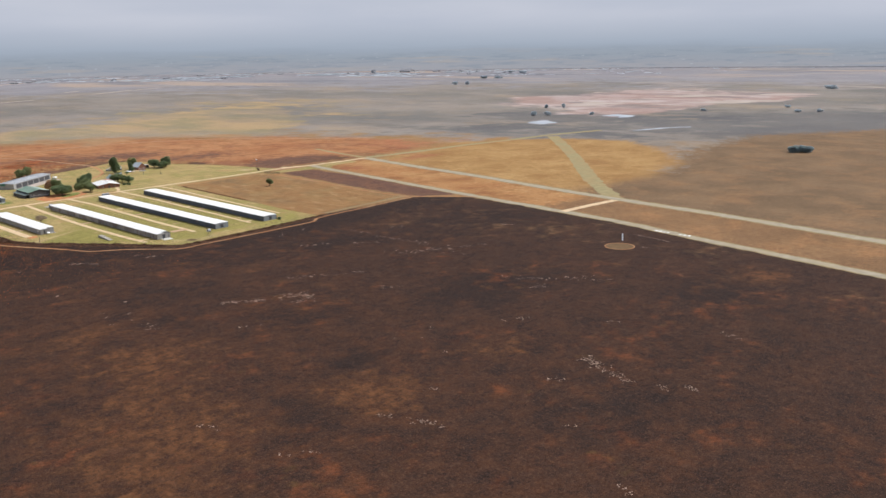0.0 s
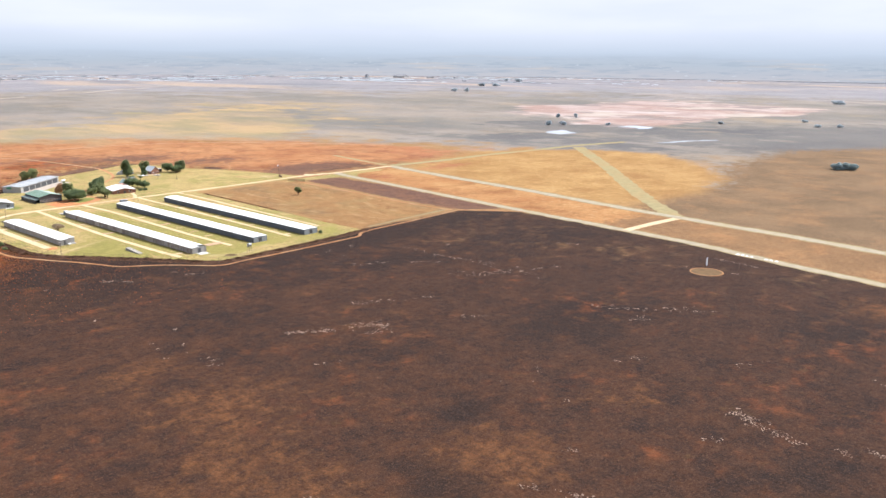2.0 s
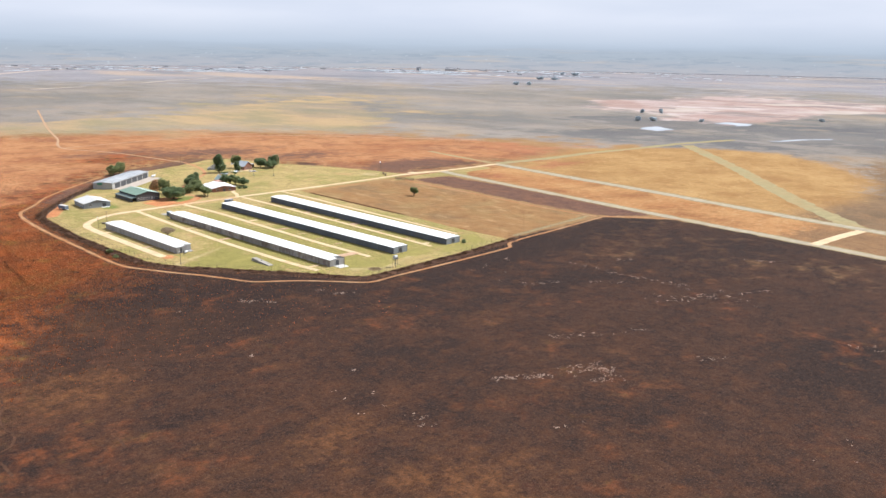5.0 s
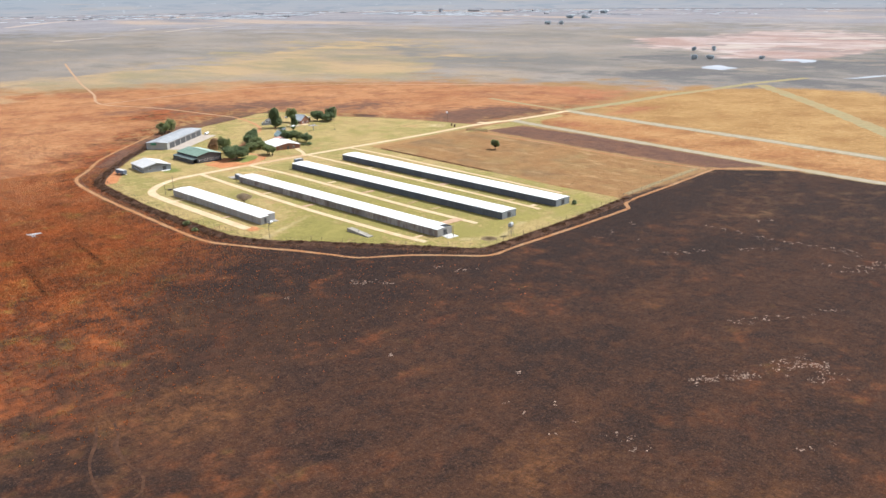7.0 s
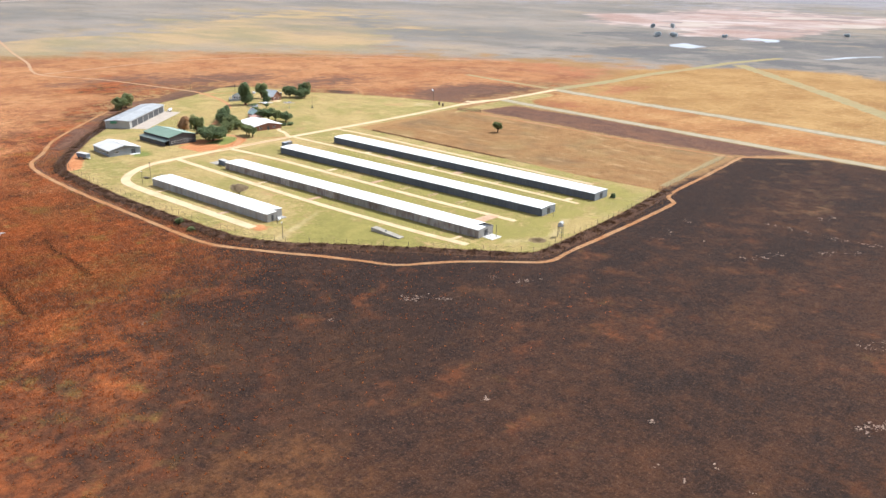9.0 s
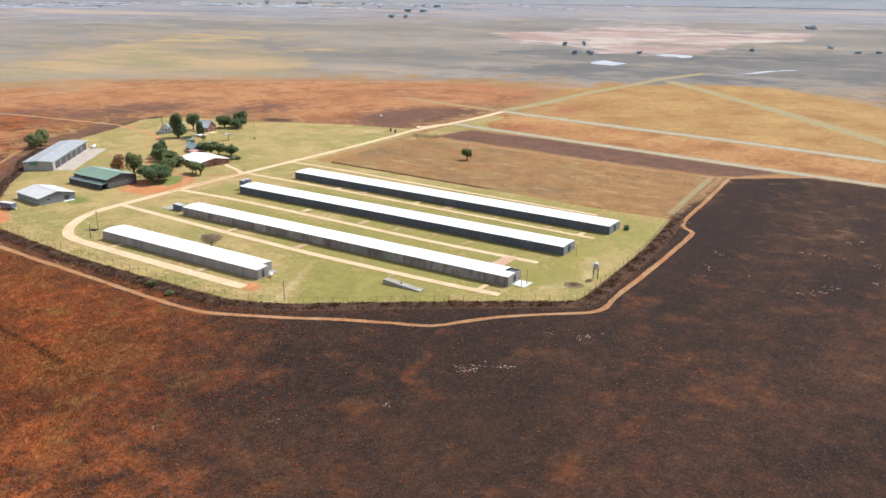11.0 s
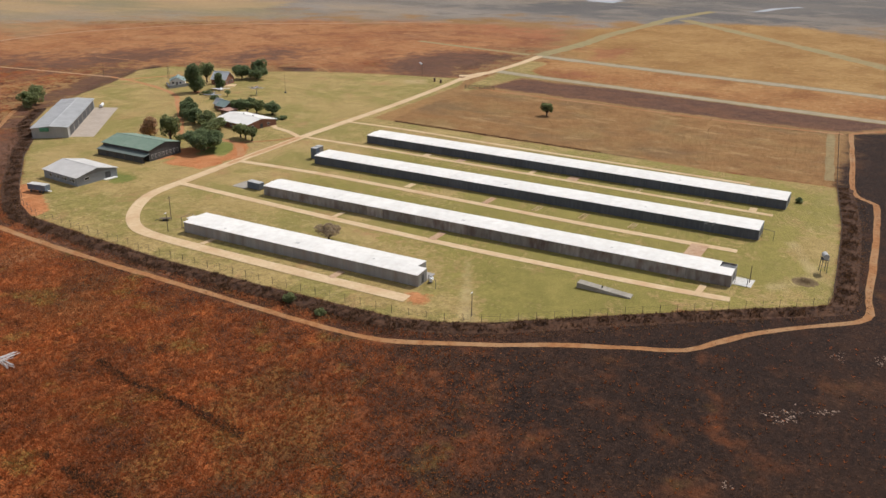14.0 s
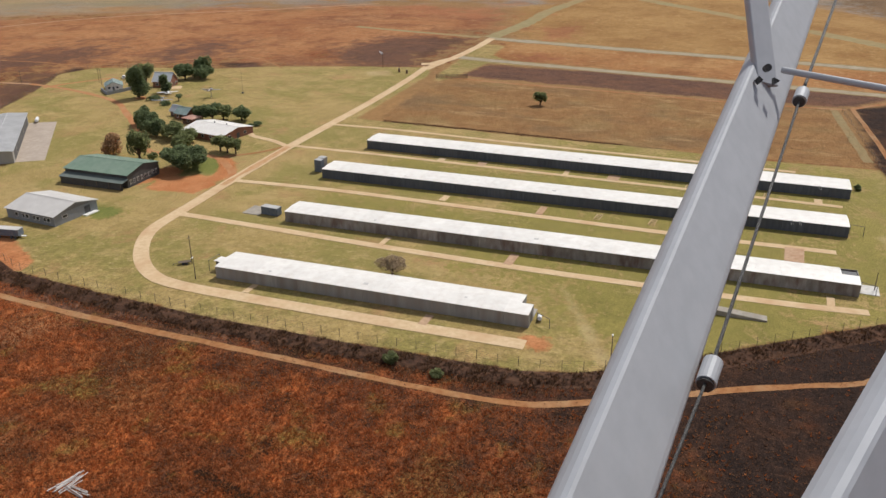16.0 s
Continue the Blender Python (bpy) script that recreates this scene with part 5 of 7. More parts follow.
tank = thing("water_tower", "pale water tank on a dark steel stand", "water tank", at_pose(248.8, 462.2, 20))
for px in (-0.9, 0.9):
    for py in (-0.7, 0.7):
        part("leg", Build().tube((px * 1.15, py * 1.15, 0), (px, py, 4.0), 0.09), DARK_STEEL, tank)
for z in (1.4, 2.8):
    part("brace", Build().tube((-1, -0.8, z), (1, 0.8, z + 0.5), 0.05).tube((1, -0.8, z), (-1, 0.8, z + 0.5), 0.05), DARK_STEEL, tank)
part("platform", Build().box((-1.2, -1.0, 4.0), (1.2, 1.0, 4.12)), DARK_STEEL, tank)
part("tank", Build().tube((-1.2, 0, 4.95), (1.2, 0, 4.95), 0.8, sides=18), ROOF_GREY, tank)


def goalpost(x, y, turn, span=4.0, high=2.6):
    g = thing("pipe_frame", "thin dark steel pipe frame at the shed end", "pipe frame", at_pose(x, y, turn), "pipe frames")
    part("upright", Build().tube((0, 0, 0), (0, 0, high), 0.07), DARK_STEEL, g)
    part("upright", Build().tube((span, 0, 0), (span, 0, high), 0.07), DARK_STEEL, g)
    part("crossbar", Build().tube((-0.05, 0, high), (span + 0.05, 0, high), 0.07), DARK_STEEL, g)


goalpost(179, 637.5, -3, 4.5, 3.2)
goalpost(181.5, 547.5, 60, 4.0, 2.4)
goalpost(267, 478.6, 80, 3.6, 3.0)
goalpost(226.5, 478.0, 70, 3.6, 2.6)


def pole(x, y, high, label, arm=0.0, lamp=False, name="pole"):
    p = thing(name, label, "pole", at_pose(x, y, 0), "poles")
    part("mast", Build().tube((0, 0, 0), (0, 0, high), 0.13, 0.08), TIMBER, p)
    if arm:
        part("crossarm", Build().box((-arm / 2, -0.06, high - 0.7), (arm / 2, 0.06, high - 0.55)), TIMBER, p)
    if lamp:
        part("lamp", Build().box((-0.6, -0.12, high - 0.1), (0.05, 0.12, high + 0.05)), WHITE_PAINT, p)


pole(174.0, 638.2, 6.0, "slim yard lamp pole", lamp=True, name="lamp_pole")
pole(181.7, 645.1, 8.0, "tall timber service pole", 1.2)
pole(172.3, 531.8, 6.5, "yard lamp pole by the fence", lamp=True, name="lamp_pole")
pole(348.3, 827.0, 8.0, "timber power pole beyond the house", 1.8)
pole(351.0, 831.0, 8.0, "timber power pole beyond the house", 1.8)
pole(230.0, 478.0, 5.0, "slim steel pole by the fence")
pole(336, 868, 7.0, "timber power pole by the track", 1.4)
mast = thing("radio_mast", "thin tall radio mast on the lawn", "mast", at_pose(358.5, 749.0, 0))
part("tube", Build().tube((0, 0, 0.4), (0, 0, 11), 0.07, 0.04), DARK_STEEL, mast)
part("base", Build().box((-0.5, -0.5, 0), (0.5, 0.5, 0.5)), DARK_STEEL, mast)

sock = thing("windsock", "white windsock on a tall pole", "windsock", at_pose(441.5, 713.0, 0))
part("pole", Build().tube((0, 0, 0), (0, 0, 7.6), 0.12, 0.07), TIMBER, sock)
part("sock", Build().tube((0, 0.1, 7.6), (0.6, 2.0, 8.6), 0.5, 0.28, 12), WHITE_PAINT, sock)
part("ring", Build().tube((0, -0.02, 7.5), (0.02, 0.1, 7.62), 0.55, sides=12), DARK_STEEL, sock)

tank = thing("feed_tank", "small white tank on a pipe stand at the shed end", "tank", at_pose(184.4, 550.6, 15))
part("drum", Build().tube((-0.7, 0, 0.9), (0.7, 0, 0.9), 0.5, sides=14), WHITE_PAINT, tank)
for px in (-0.5, 0.5):
    part("stand", Build().tube((px, -0.45, 0), (px, 0, 0.5), 0.05).tube((px, 0.45, 0), (px, 0, 0.5), 0.05), DARK_STEEL, tank)
part("pipe", Build().tube((0.7, 0, 0.9), (2.0, 0.5, 1.1), 0.05), STEEL, tank)

# round signal area by the taxiway
disc = Build()
N = 40
disc.v = [(397.5 + math.cos(2 * math.pi * i / N) * r, 262.5 + math.sin(2 * math.pi * i / N) * r, 0.06) for r in (8.6, 7.9) for i in range(N)]
disc.f = [(i, (i + 1) % N, N + (i + 1) % N, N + i) for i in range(N)]
single("signal_ring", disc, DIRT, "pale stone ring marked on the burnt grass", "marking", "structure")
inner = Build()
inner.v = [(397.5 + math.cos(2 * math.pi * i / N) * 7.9, 262.5 + math.sin(2 * math.pi * i / N) * 7.9, 0.05) for i in range(N)]
inner.f = [tuple(range(N))]
single("signal_circle", inner, surface("tan_sand", (0.11, 0.065, 0.03), (0.17, 0.105, 0.05), 0.4, 0.95), "tan sandy circle inside the stone ring", "marking", "structure")
post = thing("marker_post", "white marker post beside the stone ring", "post", at_pose(409.5, 268.7, 0))
part("board", Build().box((-0.6, -0.1, 0.4), (0.6, 0.1, 4.6)), WHITE_PAINT, post)
part("stake", Build().box((-0.1, -0.05, 0), (0.1, 0.05, 0.4)), TIMBER, post)
for k in range(9):
    wide, long = (2.6, 3.4, 2.0, 2.4)[k % 4], (1.5, 0.9, 1.2, 0.8)[k % 4]
    if k not in (4, 5):
        single("ground_marking", Build().box((446.2, 270.0 - 2.8 * k, 0.02), (446.2 + wide, 270.0 - 2.8 * k - long, 0.1)).box((446.2, 270.0 - 2.8 * k - long, 0.02), (446.2 + wide * 0.35, 268.0 - 2.8 * k, 0.08)), WALL_WHITE, "whitewashed bar of stones beside the taxiway", "marking", group="ground markings")

# concrete pads between lanes and sheds
WHITE_SLAB = surface("whitewashed_concrete", (0.55, 0.53, 0.49), (0.66, 0.64, 0.6), 1.0, 0.9, stain=(0.4, 0.35, 0.3), stain_scale=0.4)
PAD = surface("pinkish_worn_concrete", (0.4, 0.26, 0.16), (0.5, 0.34, 0.22), 0.9, 0.9, stain=(0.36, 0.17, 0.09), stain_scale=0.3)
for k, (px, py, w, d, warm) in enumerate([(291.7, 618, 5, 2.6, 0), (293, 571.5, 6, 1.8, 0), (294, 555, 5.5, 4, 1), (253.5, 601.5, 5, 2.2, 0), (254, 569.5, 7, 2.2, 1), (292.5, 602.5, 4.5, 3.2, 1), (215, 567, 7, 2.4, 1), (246, 496.6, 10, 5, 1),
                                              (218, 488.2, 7.5, 1.8, 0), (222, 651.5, 7, 6, 2), (174.3, 622, 5, 1.6, 0), (229.5, 479.5, 5.5, 5, 3), (293.5, 490, 5, 2.4, 0), (214, 604, 6, 1.6, 0), (175, 575, 5, 2, 1)]):
    single("concrete_pad", Build().box((px - w / 2, py - d / 2, 0), (px + w / 2, py + d / 2, 0.13)), (CONCRETE, PAD, SLAB, WHITE_SLAB)[warm], "worn pad between a lane and a shed", "pad", "structure")


for gx0, gy0 in ((255.0, 552.0), (256.5, 536.0), (256.3, 519.3), (294.0, 505.4), (293.5, 530.0)):
    g = thing("drain_grid", "pale concrete ladder-shaped drain cover in the grass", "drain cover", at_pose(gx0, gy0, -3), "drain covers")
    for side in (-0.9, 0.75):
        part("rail", Build().box((-2.6, side, 0), (2.6, side + 0.16, 0.14)), CONCRETE, g)
    for k in range(5):
        part("rung", Build().box((-2.5 + 1.2 * k, -0.73, 0), (-2.3 + 1.2 * k, 0.74, 0.12)), CONCRETE, g)


# ---- parked aircraft ----
def light_aircraft(m, label, material, stand=0.0):
    a = thing("light_aircraft", label, "aircraft", m, "parked aircraft")
    z = stand
    body = Build()
    rings = [(-3.6, 0.12, 1.3), (-2.0, 0.28, 1.25), (-0.2, 0.55, 1.25), (1.2, 0.6, 1.2), (2.4, 0.5, 1.15), (3.2, 0.22, 1.1)]
    for y, r, h in rings:
        body.v += [(r * math.cos(2 * math.pi * i / 10), y, z + h + 1.1 * r * math.sin(2 * math.pi * i / 10)) for i in range(10)]
    body.f = [(10 * k + i, 10 * k + (i + 1) % 10, 10 * k + 10 + (i + 1) % 10, 10 * k + 10 + i) for k in range(5) for i in range(10)] + [tuple(range(10))[::-1], tuple(range(50, 60))]
    part("fuselage", body, material, a)
    wing = Build().add([(-4.8, 0.2, z + 1.25), (-4.8, 1.2, z + 1.25), (0, 1.6, z + 1.0), (0, 0.0, z + 1.0), (4.8, 0.2, z + 1.25), (4.8, 1.2, z + 1.25), (-4.8, 0.3, z + 1.35), (-4.8, 1.1, z + 1.35), (0, 1.5, z + 1.2), (0, 0.1, z + 1.2), (4.8, 0.3, z + 1.35), (4.8, 1.1, z + 1.35)],
                       [(0, 3, 2, 1), (3, 4, 5, 2), (6, 7, 8, 9), (9, 8, 11, 10), (0, 1, 7, 6), (1, 2, 8, 7), (2, 5, 11, 8), (5, 4, 10, 11), (4, 3, 9, 10), (3, 0, 6, 9)])
    part("wing", wing, material, a)
    part("tailplane", Build().box((-1.6, -3.6, z + 1.3), (1.6, -2.9, z + 1.4)), material, a)
    part("fin", Build().add([(-0.06, -3.7, z + 1.3), (0.06, -3.7, z + 1.3), (0.06, -2.5, z + 1.3), (-0.06, -2.5, z + 1.3), (-0.04, -3.8, z + 2.6), (0.04, -3.8, z + 2.6), (0.04, -3.2, z + 2.6), (-0.04, -3.2, z + 2.6)], [(4, 5, 6, 7), (0, 1, 5, 4), (1, 2, 6, 5), (2, 3, 7, 6), (3, 0, 4, 7)]), material, a)
    part("canopy", Build().tube((0, 0.2, z + 1.75), (0, 1.5, z + 1.65), 0.4, 0.25, 10), GLASS_DARK, a)
    if stand:
        part("plinth", Build().tube((0, 0.8, 0), (0, 0.8, stand + 0.9), 0.22, 0.16), STEEL, a)
    else:
        for px, py in ((-1.1, 0.9), (1.1, 0.9), (0, 2.6)):
            part("wheel", Build().tube((px - 0.1, py, 0.22), (px + 0.1, py, 0.22), 0.22, sides=12).tube((px, py, 0.3), (px * 0.6, py, 1.0), 0.05), DARK_STEEL, a)


light_aircraft(at_pose(345.0, 758.0, -75), "silver display aircraft raised on a steel plinth", STEEL, 2.6)
light_aircraft(at_pose(342.5, 781.0, -50), "white light aircraft parked on the lawn", WHITE_PAINT)
light_aircraft(at_pose(329.0, 773.5, 120), "dull grey aircraft parked by shrubs", WALL_BLUEGREY)
trailer_box = thing("glider_trailer", "long white glider trailer at the hangar end", "trailer", at_pose(279.5, 799.5, -50))
part("body", Build().prism([(-0.6, 0.6), (0.6, 0.6), (0.65, 1.3), (0.3, 1.75), (-0.3, 1.75), (-0.65, 1.3)], -2.6, 2.6), WHITE_PAINT, trailer_box)
part("nose", Build().add([(-0.6, 2.6, 0.6), (0.6, 2.6, 0.6), (0.3, 2.6, 1.75), (-0.3, 2.6, 1.75), (0, 3.6, 0.7)], [(0, 1, 4), (1, 2, 4), (2, 3, 4), (3, 0, 4)]), WHITE_PAINT, trailer_box)
for px in (-0.75, 0.55):
    part("wheel", Build().tube((px, -0.2, 0.32), (px + 0.2, -0.2, 0.32), 0.32, sides=14), DARK_STEEL, trailer_box)
part("axle", Build().box((-0.6, -0.3, 0.28), (0.6, -0.1, 0.6)), DARK_STEEL, trailer_box)


# ---- trees ----
def tree(x, y, high, spread, seed, leaf=None, label="spreading dark green tree on the lawn", count=1300, clear=0.25, cone=0.0, leaf_size=0.4, name="tree", group="trees", far=1.0):
    rng = random.Random(seed)
    t = thing(name, label, "tree", at_pose(x, y, rng.uniform(0, 360)), group)
    base = high * clear * 0.5
    trunk = Build()
    lean = Vector((rng.uniform(-0.1, 0.1), rng.uniform(-0.1, 0.1), 1))
    fork = lean * base + Vector((0, 0, 0.3))
    r = 0.035 * high + 0.08
    trunk.tube((0, 0, 0), fork, r * 1.25, r * 0.85, 8)
    lobes = []
    n = 11 if not cone else 9
    for i in range(n):
        a = 2 * math.pi * i / n + rng.uniform(-0.3, 0.3)
        if cone:
            k = (i + 0.5) / n
            c = Vector((math.cos(a) * spread * 0.25 * (1 - k * 0.7), math.sin(a) * spread * 0.25 * (1 - k * 0.7), base + (high - base) * (0.12 + 0.8 * k)))
            rr = spread * (1.05 - cone * k) * rng.uniform(0.75, 1.0)
            lobes.append((c, rr * 0.85, (high - base) / n * 1.5))
        else:
            d = spread * rng.uniform(0.3, 0.78) if i else 0
            c = Vector((math.cos(a) * d, math.sin(a) * d, base + (high - base) * (rng.uniform(0.3 * min(1, clear * 4), 0.58) + 0.26 * (1 - d / spread))))
            lobes.append((c, spread * rng.uniform(0.32, 0.5), (high - base) * rng.uniform(0.22, 0.36)))
        trunk.tube(fork, c, r * 0.5, r * 0.16, 6)
    part("trunk", trunk, BARK, t)
    b = Build()
    leaf_size, count = leaf_size * 0.8, int(count * 1.5)
    for i in range(count):
        c, rr, rh = lobes[rng.randrange(len(lobes))]
        v = Vector((rng.gauss(0, 1), rng.gauss(0, 1), rng.gauss(0.15, 1))).normalized() * (rng.uniform(0.5, 1.0) ** 0.6 + (rng.uniform(0, 0.3) if rng.random() < 0.15 else 0))
        p = c + Vector((v.x * rr, v.y * rr, v.z * rh))
        if p.z < base * 0.6:
            continue
        s = leaf_size * rng.uniform(0.6, 1.4)
        q = Euler((rng.uniform(-1.0, 1.0), rng.uniform(-1.0, 1.0), rng.uniform(0, 6.3))).to_matrix()
        k = [q @ Vector(u) for u in ((-s, -s * 0.5, 0), (0, -s * 0.8, 0.12 * s), (s, -s * 0.3, 0), (s * 0.6, s * 0.6, -0.1 * s), (-s * 0.5, s * 0.8, 0.1 * s))]
        b.add([p + u for u in k], [(0, 1, 2, 3, 4)])
    part("crown", b, leaf or LEAF, t)
    return t


tree(248.0, 698.0, 8.6, 8.8, 11, count=6400, label="broad spreading dark green tree on red earth", clear=0.1)
tree(252.4, 722.0, 11.5, 4.0, 13, LEAF_OLIVE, "tall loose olive-green tree behind the hall", 2400, 0.15)
tree(251.0, 732.8, 8.6, 5.0, 14, LEAF_BROWN, "rust-brown leaved tree beside the hall", 1700, 0.12, 0.42)
tree(250.2, 714.0, 4.0, 1.6, 12, LEAF_OLIVE, "thin young tree behind the hall", 260, 0.35)
tree(291.5, 753.3, 8.0, 4.4, 16, count=2200, clear=0.12)
tree(285.0, 744.5, 8.0, 4.4, 17, count=2200, clear=0.12)
tree(280.5, 737.0, 7.5, 4.6, 18, count=2200, clear=0.12)
tree(279.5, 727.5, 6.5, 5.0, 15, LEAF_OLIVE, "dull olive tree by the low house", 2000, 0.15)
tree(277.5, 719.5, 6.0, 4.6, 19, LEAF_OLIVE, "dull olive tree by the low house", 1800, 0.15)
tree(268.0, 715.0, 6.0, 4.6, 20, LEAF_OLIVE, "dull olive tree by the low house", 1800, 0.15)
tree(271.8, 700.3, 6.2, 2.8, 21, LEAF_OLIVE, "small forked tree in front of the low house", 1000, 0.4)
tree(270.8, 696.4, 6.6, 3.2, 22, LEAF_OLIVE, "small forked tree in front of the low house", 1200, 0.4)
tree(270.6, 692.6, 6.0, 2.8, 44, LEAF_OLIVE, "small forked tree in front of the low house", 1000, 0.4)
tree(308.4, 735.5, 6.2, 4.2, 23, count=1700)
tree(309.3, 731.0, 7.6, 4.4, 24, count=1900)
tree(311.4, 727.0, 6.6, 3.8, 45, LEAF_OLIVE, count=1500)
tree(313.6, 719.1, 6.2, 4.4, 25, label="round-headed dark tree near the low house", count=2000)
tree(331.8, 789.5, 14.8, 5.6, 26, label="tall dark conifer-like tree by the farmhouse", count=4600, clear=0.16, cone=0.3)
tree(346.1, 785.6, 8.5, 3.6, 27, label="dense dark tree against the farmhouse", count=2000, clear=0.08, cone=0.45)
tree(357.0, 806.0, 11.0, 5.4, 28, LEAF_OLIVE, count=2200)
tree(374.5, 795.5, 8.4, 5.6, 29, count=3600, clear=0.15)
tree(379.5, 788.5, 7.6, 5.4, 30, count=3000, clear=0.15)
tree(385.5, 792.0, 11.5, 4.6, 31, count=2600, clear=0.15)
tree(259.0, 826.0, 8.5, 5.2, 32, LEAF_OLIVE, "grey-green tree behind the hangar", 2400, 0.15)
tree(265.0, 831.0, 9.5, 4.8, 33, LEAF_OLIVE, "grey-green tree behind the hangar", 2200, 0.15)
tree(194.2, 592.4, 4.9, 4.4, 34, leaves("thin_grey_brown_twigs", (0.33, 0.25, 0.165), (0.46, 0.36, 0.25)), "almost bare brown tree behind the short shed", 2300, 0.4, leaf_size=0.17)
tree(386.8, 607.0, 6.4, 3.0, 35, LEAF_OLIVE, "lone dark tree in the dry field", 1300, 0.3)
tree(334.0, 768.0, 3.2, 1.6, 36, label="clipped round shrub by the parked aircraft", count=400, clear=0.5, leaf_size=0.25)
tree(325.0, 768.5, 1.8, 2.6, 37, label="low wide shrub by the parked aircraft", count=600, clear=0.1, leaf_size=0.3)
tree(331.0, 780.0, 2.0, 3.4, 38, label="low wide shrub by the parked aircraft", count=700, clear=0.1, leaf_size=0.3)
tree(308.8, 708.3, 1.8, 2.0, 39, label="small garden shrub by the low house", count=350, clear=0.1, leaf_size=0.3)
tree(305.5, 709.8, 1.6, 1.6, 40, label="small garden shrub by the low house", count=300, clear=0.1, leaf_size=0.3)
tree(155.2, 574.6, 2.4, 1.7, 41, LEAF_OLIVE, label="olive green bush in the burnt verge", count=800, clear=0.05, leaf_size=0.26)
tree(153.5, 563.5, 1.6, 1.4, 42, LEAF_OLIVE, "olive bush in the burnt verge", 600, 0.05, leaf_size=0.26)
tree(310.5, 478.0, 2.0, 1.2, 43, label="dark shrub at the far shed corner", count=300, clear=0.1, leaf_size=0.26)
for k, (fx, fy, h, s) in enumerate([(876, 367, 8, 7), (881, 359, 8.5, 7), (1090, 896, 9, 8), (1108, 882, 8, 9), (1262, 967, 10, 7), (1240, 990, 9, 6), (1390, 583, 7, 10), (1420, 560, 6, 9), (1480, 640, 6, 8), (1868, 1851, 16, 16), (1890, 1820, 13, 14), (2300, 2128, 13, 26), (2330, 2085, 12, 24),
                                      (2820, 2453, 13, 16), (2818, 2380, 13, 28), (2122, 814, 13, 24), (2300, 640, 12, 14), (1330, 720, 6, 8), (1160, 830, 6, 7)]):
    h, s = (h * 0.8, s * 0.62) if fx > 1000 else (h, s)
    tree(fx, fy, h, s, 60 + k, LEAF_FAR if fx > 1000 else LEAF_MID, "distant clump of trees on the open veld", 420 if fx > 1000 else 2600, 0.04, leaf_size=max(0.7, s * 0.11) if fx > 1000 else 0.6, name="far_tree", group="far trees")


# ---- ponds, far town and hazy distance ----
WATER = surface("shallow_grey_water", (0.38, 0.39, 0.4), (0.48, 0.48, 0.48), 0.02, 0.25, bump=0.0)


def patch(name, points, material, label, category, z=0.06):
    """A flat irregular patch with a wavering outline."""
    b, n = Build(), len(points)
    for i in range(n):
        p, q = Vector((*points[i], 0)), Vector((*points[(i + 1) % n], 0))
        for k in range(10):
            w = p.lerp(q, k / 10)
            off = noise.noise_vector(w * 0.03) * (q - p).length * 0.16 + noise.noise_vector(w * 0.11) * (q - p).length * 0.1
            b.v.append((w.x + off.x, w.y + off.y, z))
    b.f = [tuple(range(len(b.v)))]
    return single(name, b, material, label, category, "structure")


patch("pond", [(975, 815), (998, 828), (1030, 826), (1006, 782), (974, 784)], WATER, "pale shallow pond on the veld", "pond")
patch("pond", [(1145, 802), (1188, 800), (1186, 760), (1152, 752), (1132, 758), (1154, 776)], WATER, "pale shallow pond by the bare ground", "pond")
patch("pond", [(970, 636), (1020, 618), (1066, 599), (1064, 592), (1015, 610), (972, 627)], WATER, "long narrow strip of pale water", "pond")
BARE = surface("pale_bare_soil", (0.34, 0.27, 0.22), (0.42, 0.34, 0.28), 0.02, 0.95, bump=0.0)
for k, pts in enumerate([[(1640, 1010), (1760, 960), (1790, 880), (1700, 900)], [(1500, 860), (1640, 800), (1660, 730), (1540, 760)], [(1300, 1020), (1420, 1010), (1430, 930), (1320, 960)], [(1800, 860), (1880, 840), (1890, 760), (1820, 780)]]):
    patch("bare_soil", pts, BARE, "pale bare soil patch far out on the plain", "soil", 0.05)


for line, wide in (([(610, 2150), (690, 2195), (756, 2225)], 14), ([(962, 2375), (1100, 2490), (1263, 2590)], 16), ([(765, 3040), (1000, 3380), (1340, 3750)], 34), ([(2384, 3465), (2650, 3480), (2928, 3465)], 40), ([(2940, 3460), (3150, 2960), (3330, 2380)], 60), ([(950, 2560), (985, 2590), (1017, 2625)], 16)):
    ribbon("bare_soil", line, wide, BARE, "pale bare strip far out on the plain", 0.05, 0.7, "soil")


# town tones pulled towards the plain's colour to imitate haze
TOWN_WALL = surface("haze_greyed_town_wall", (0.34, 0.34, 0.345), (0.42, 0.415, 0.41), 0.05, 0.9, bump=0.0)
TOWN_ROOF = surface("haze_dulled_town_roof", (0.22, 0.215, 0.22), (0.28, 0.27, 0.27), 0.05, 0.9, bump=0.0)


def far_building(x, y, w, d, h, seed):
    b = thing("far_building", "small pale building of a distant town", "building", at_pose(x, y, random.Random(seed).uniform(0, 90)), "distant town")
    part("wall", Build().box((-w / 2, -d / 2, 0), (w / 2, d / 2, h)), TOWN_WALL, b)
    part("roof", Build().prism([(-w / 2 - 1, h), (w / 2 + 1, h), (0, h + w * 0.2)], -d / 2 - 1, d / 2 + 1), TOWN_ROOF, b)


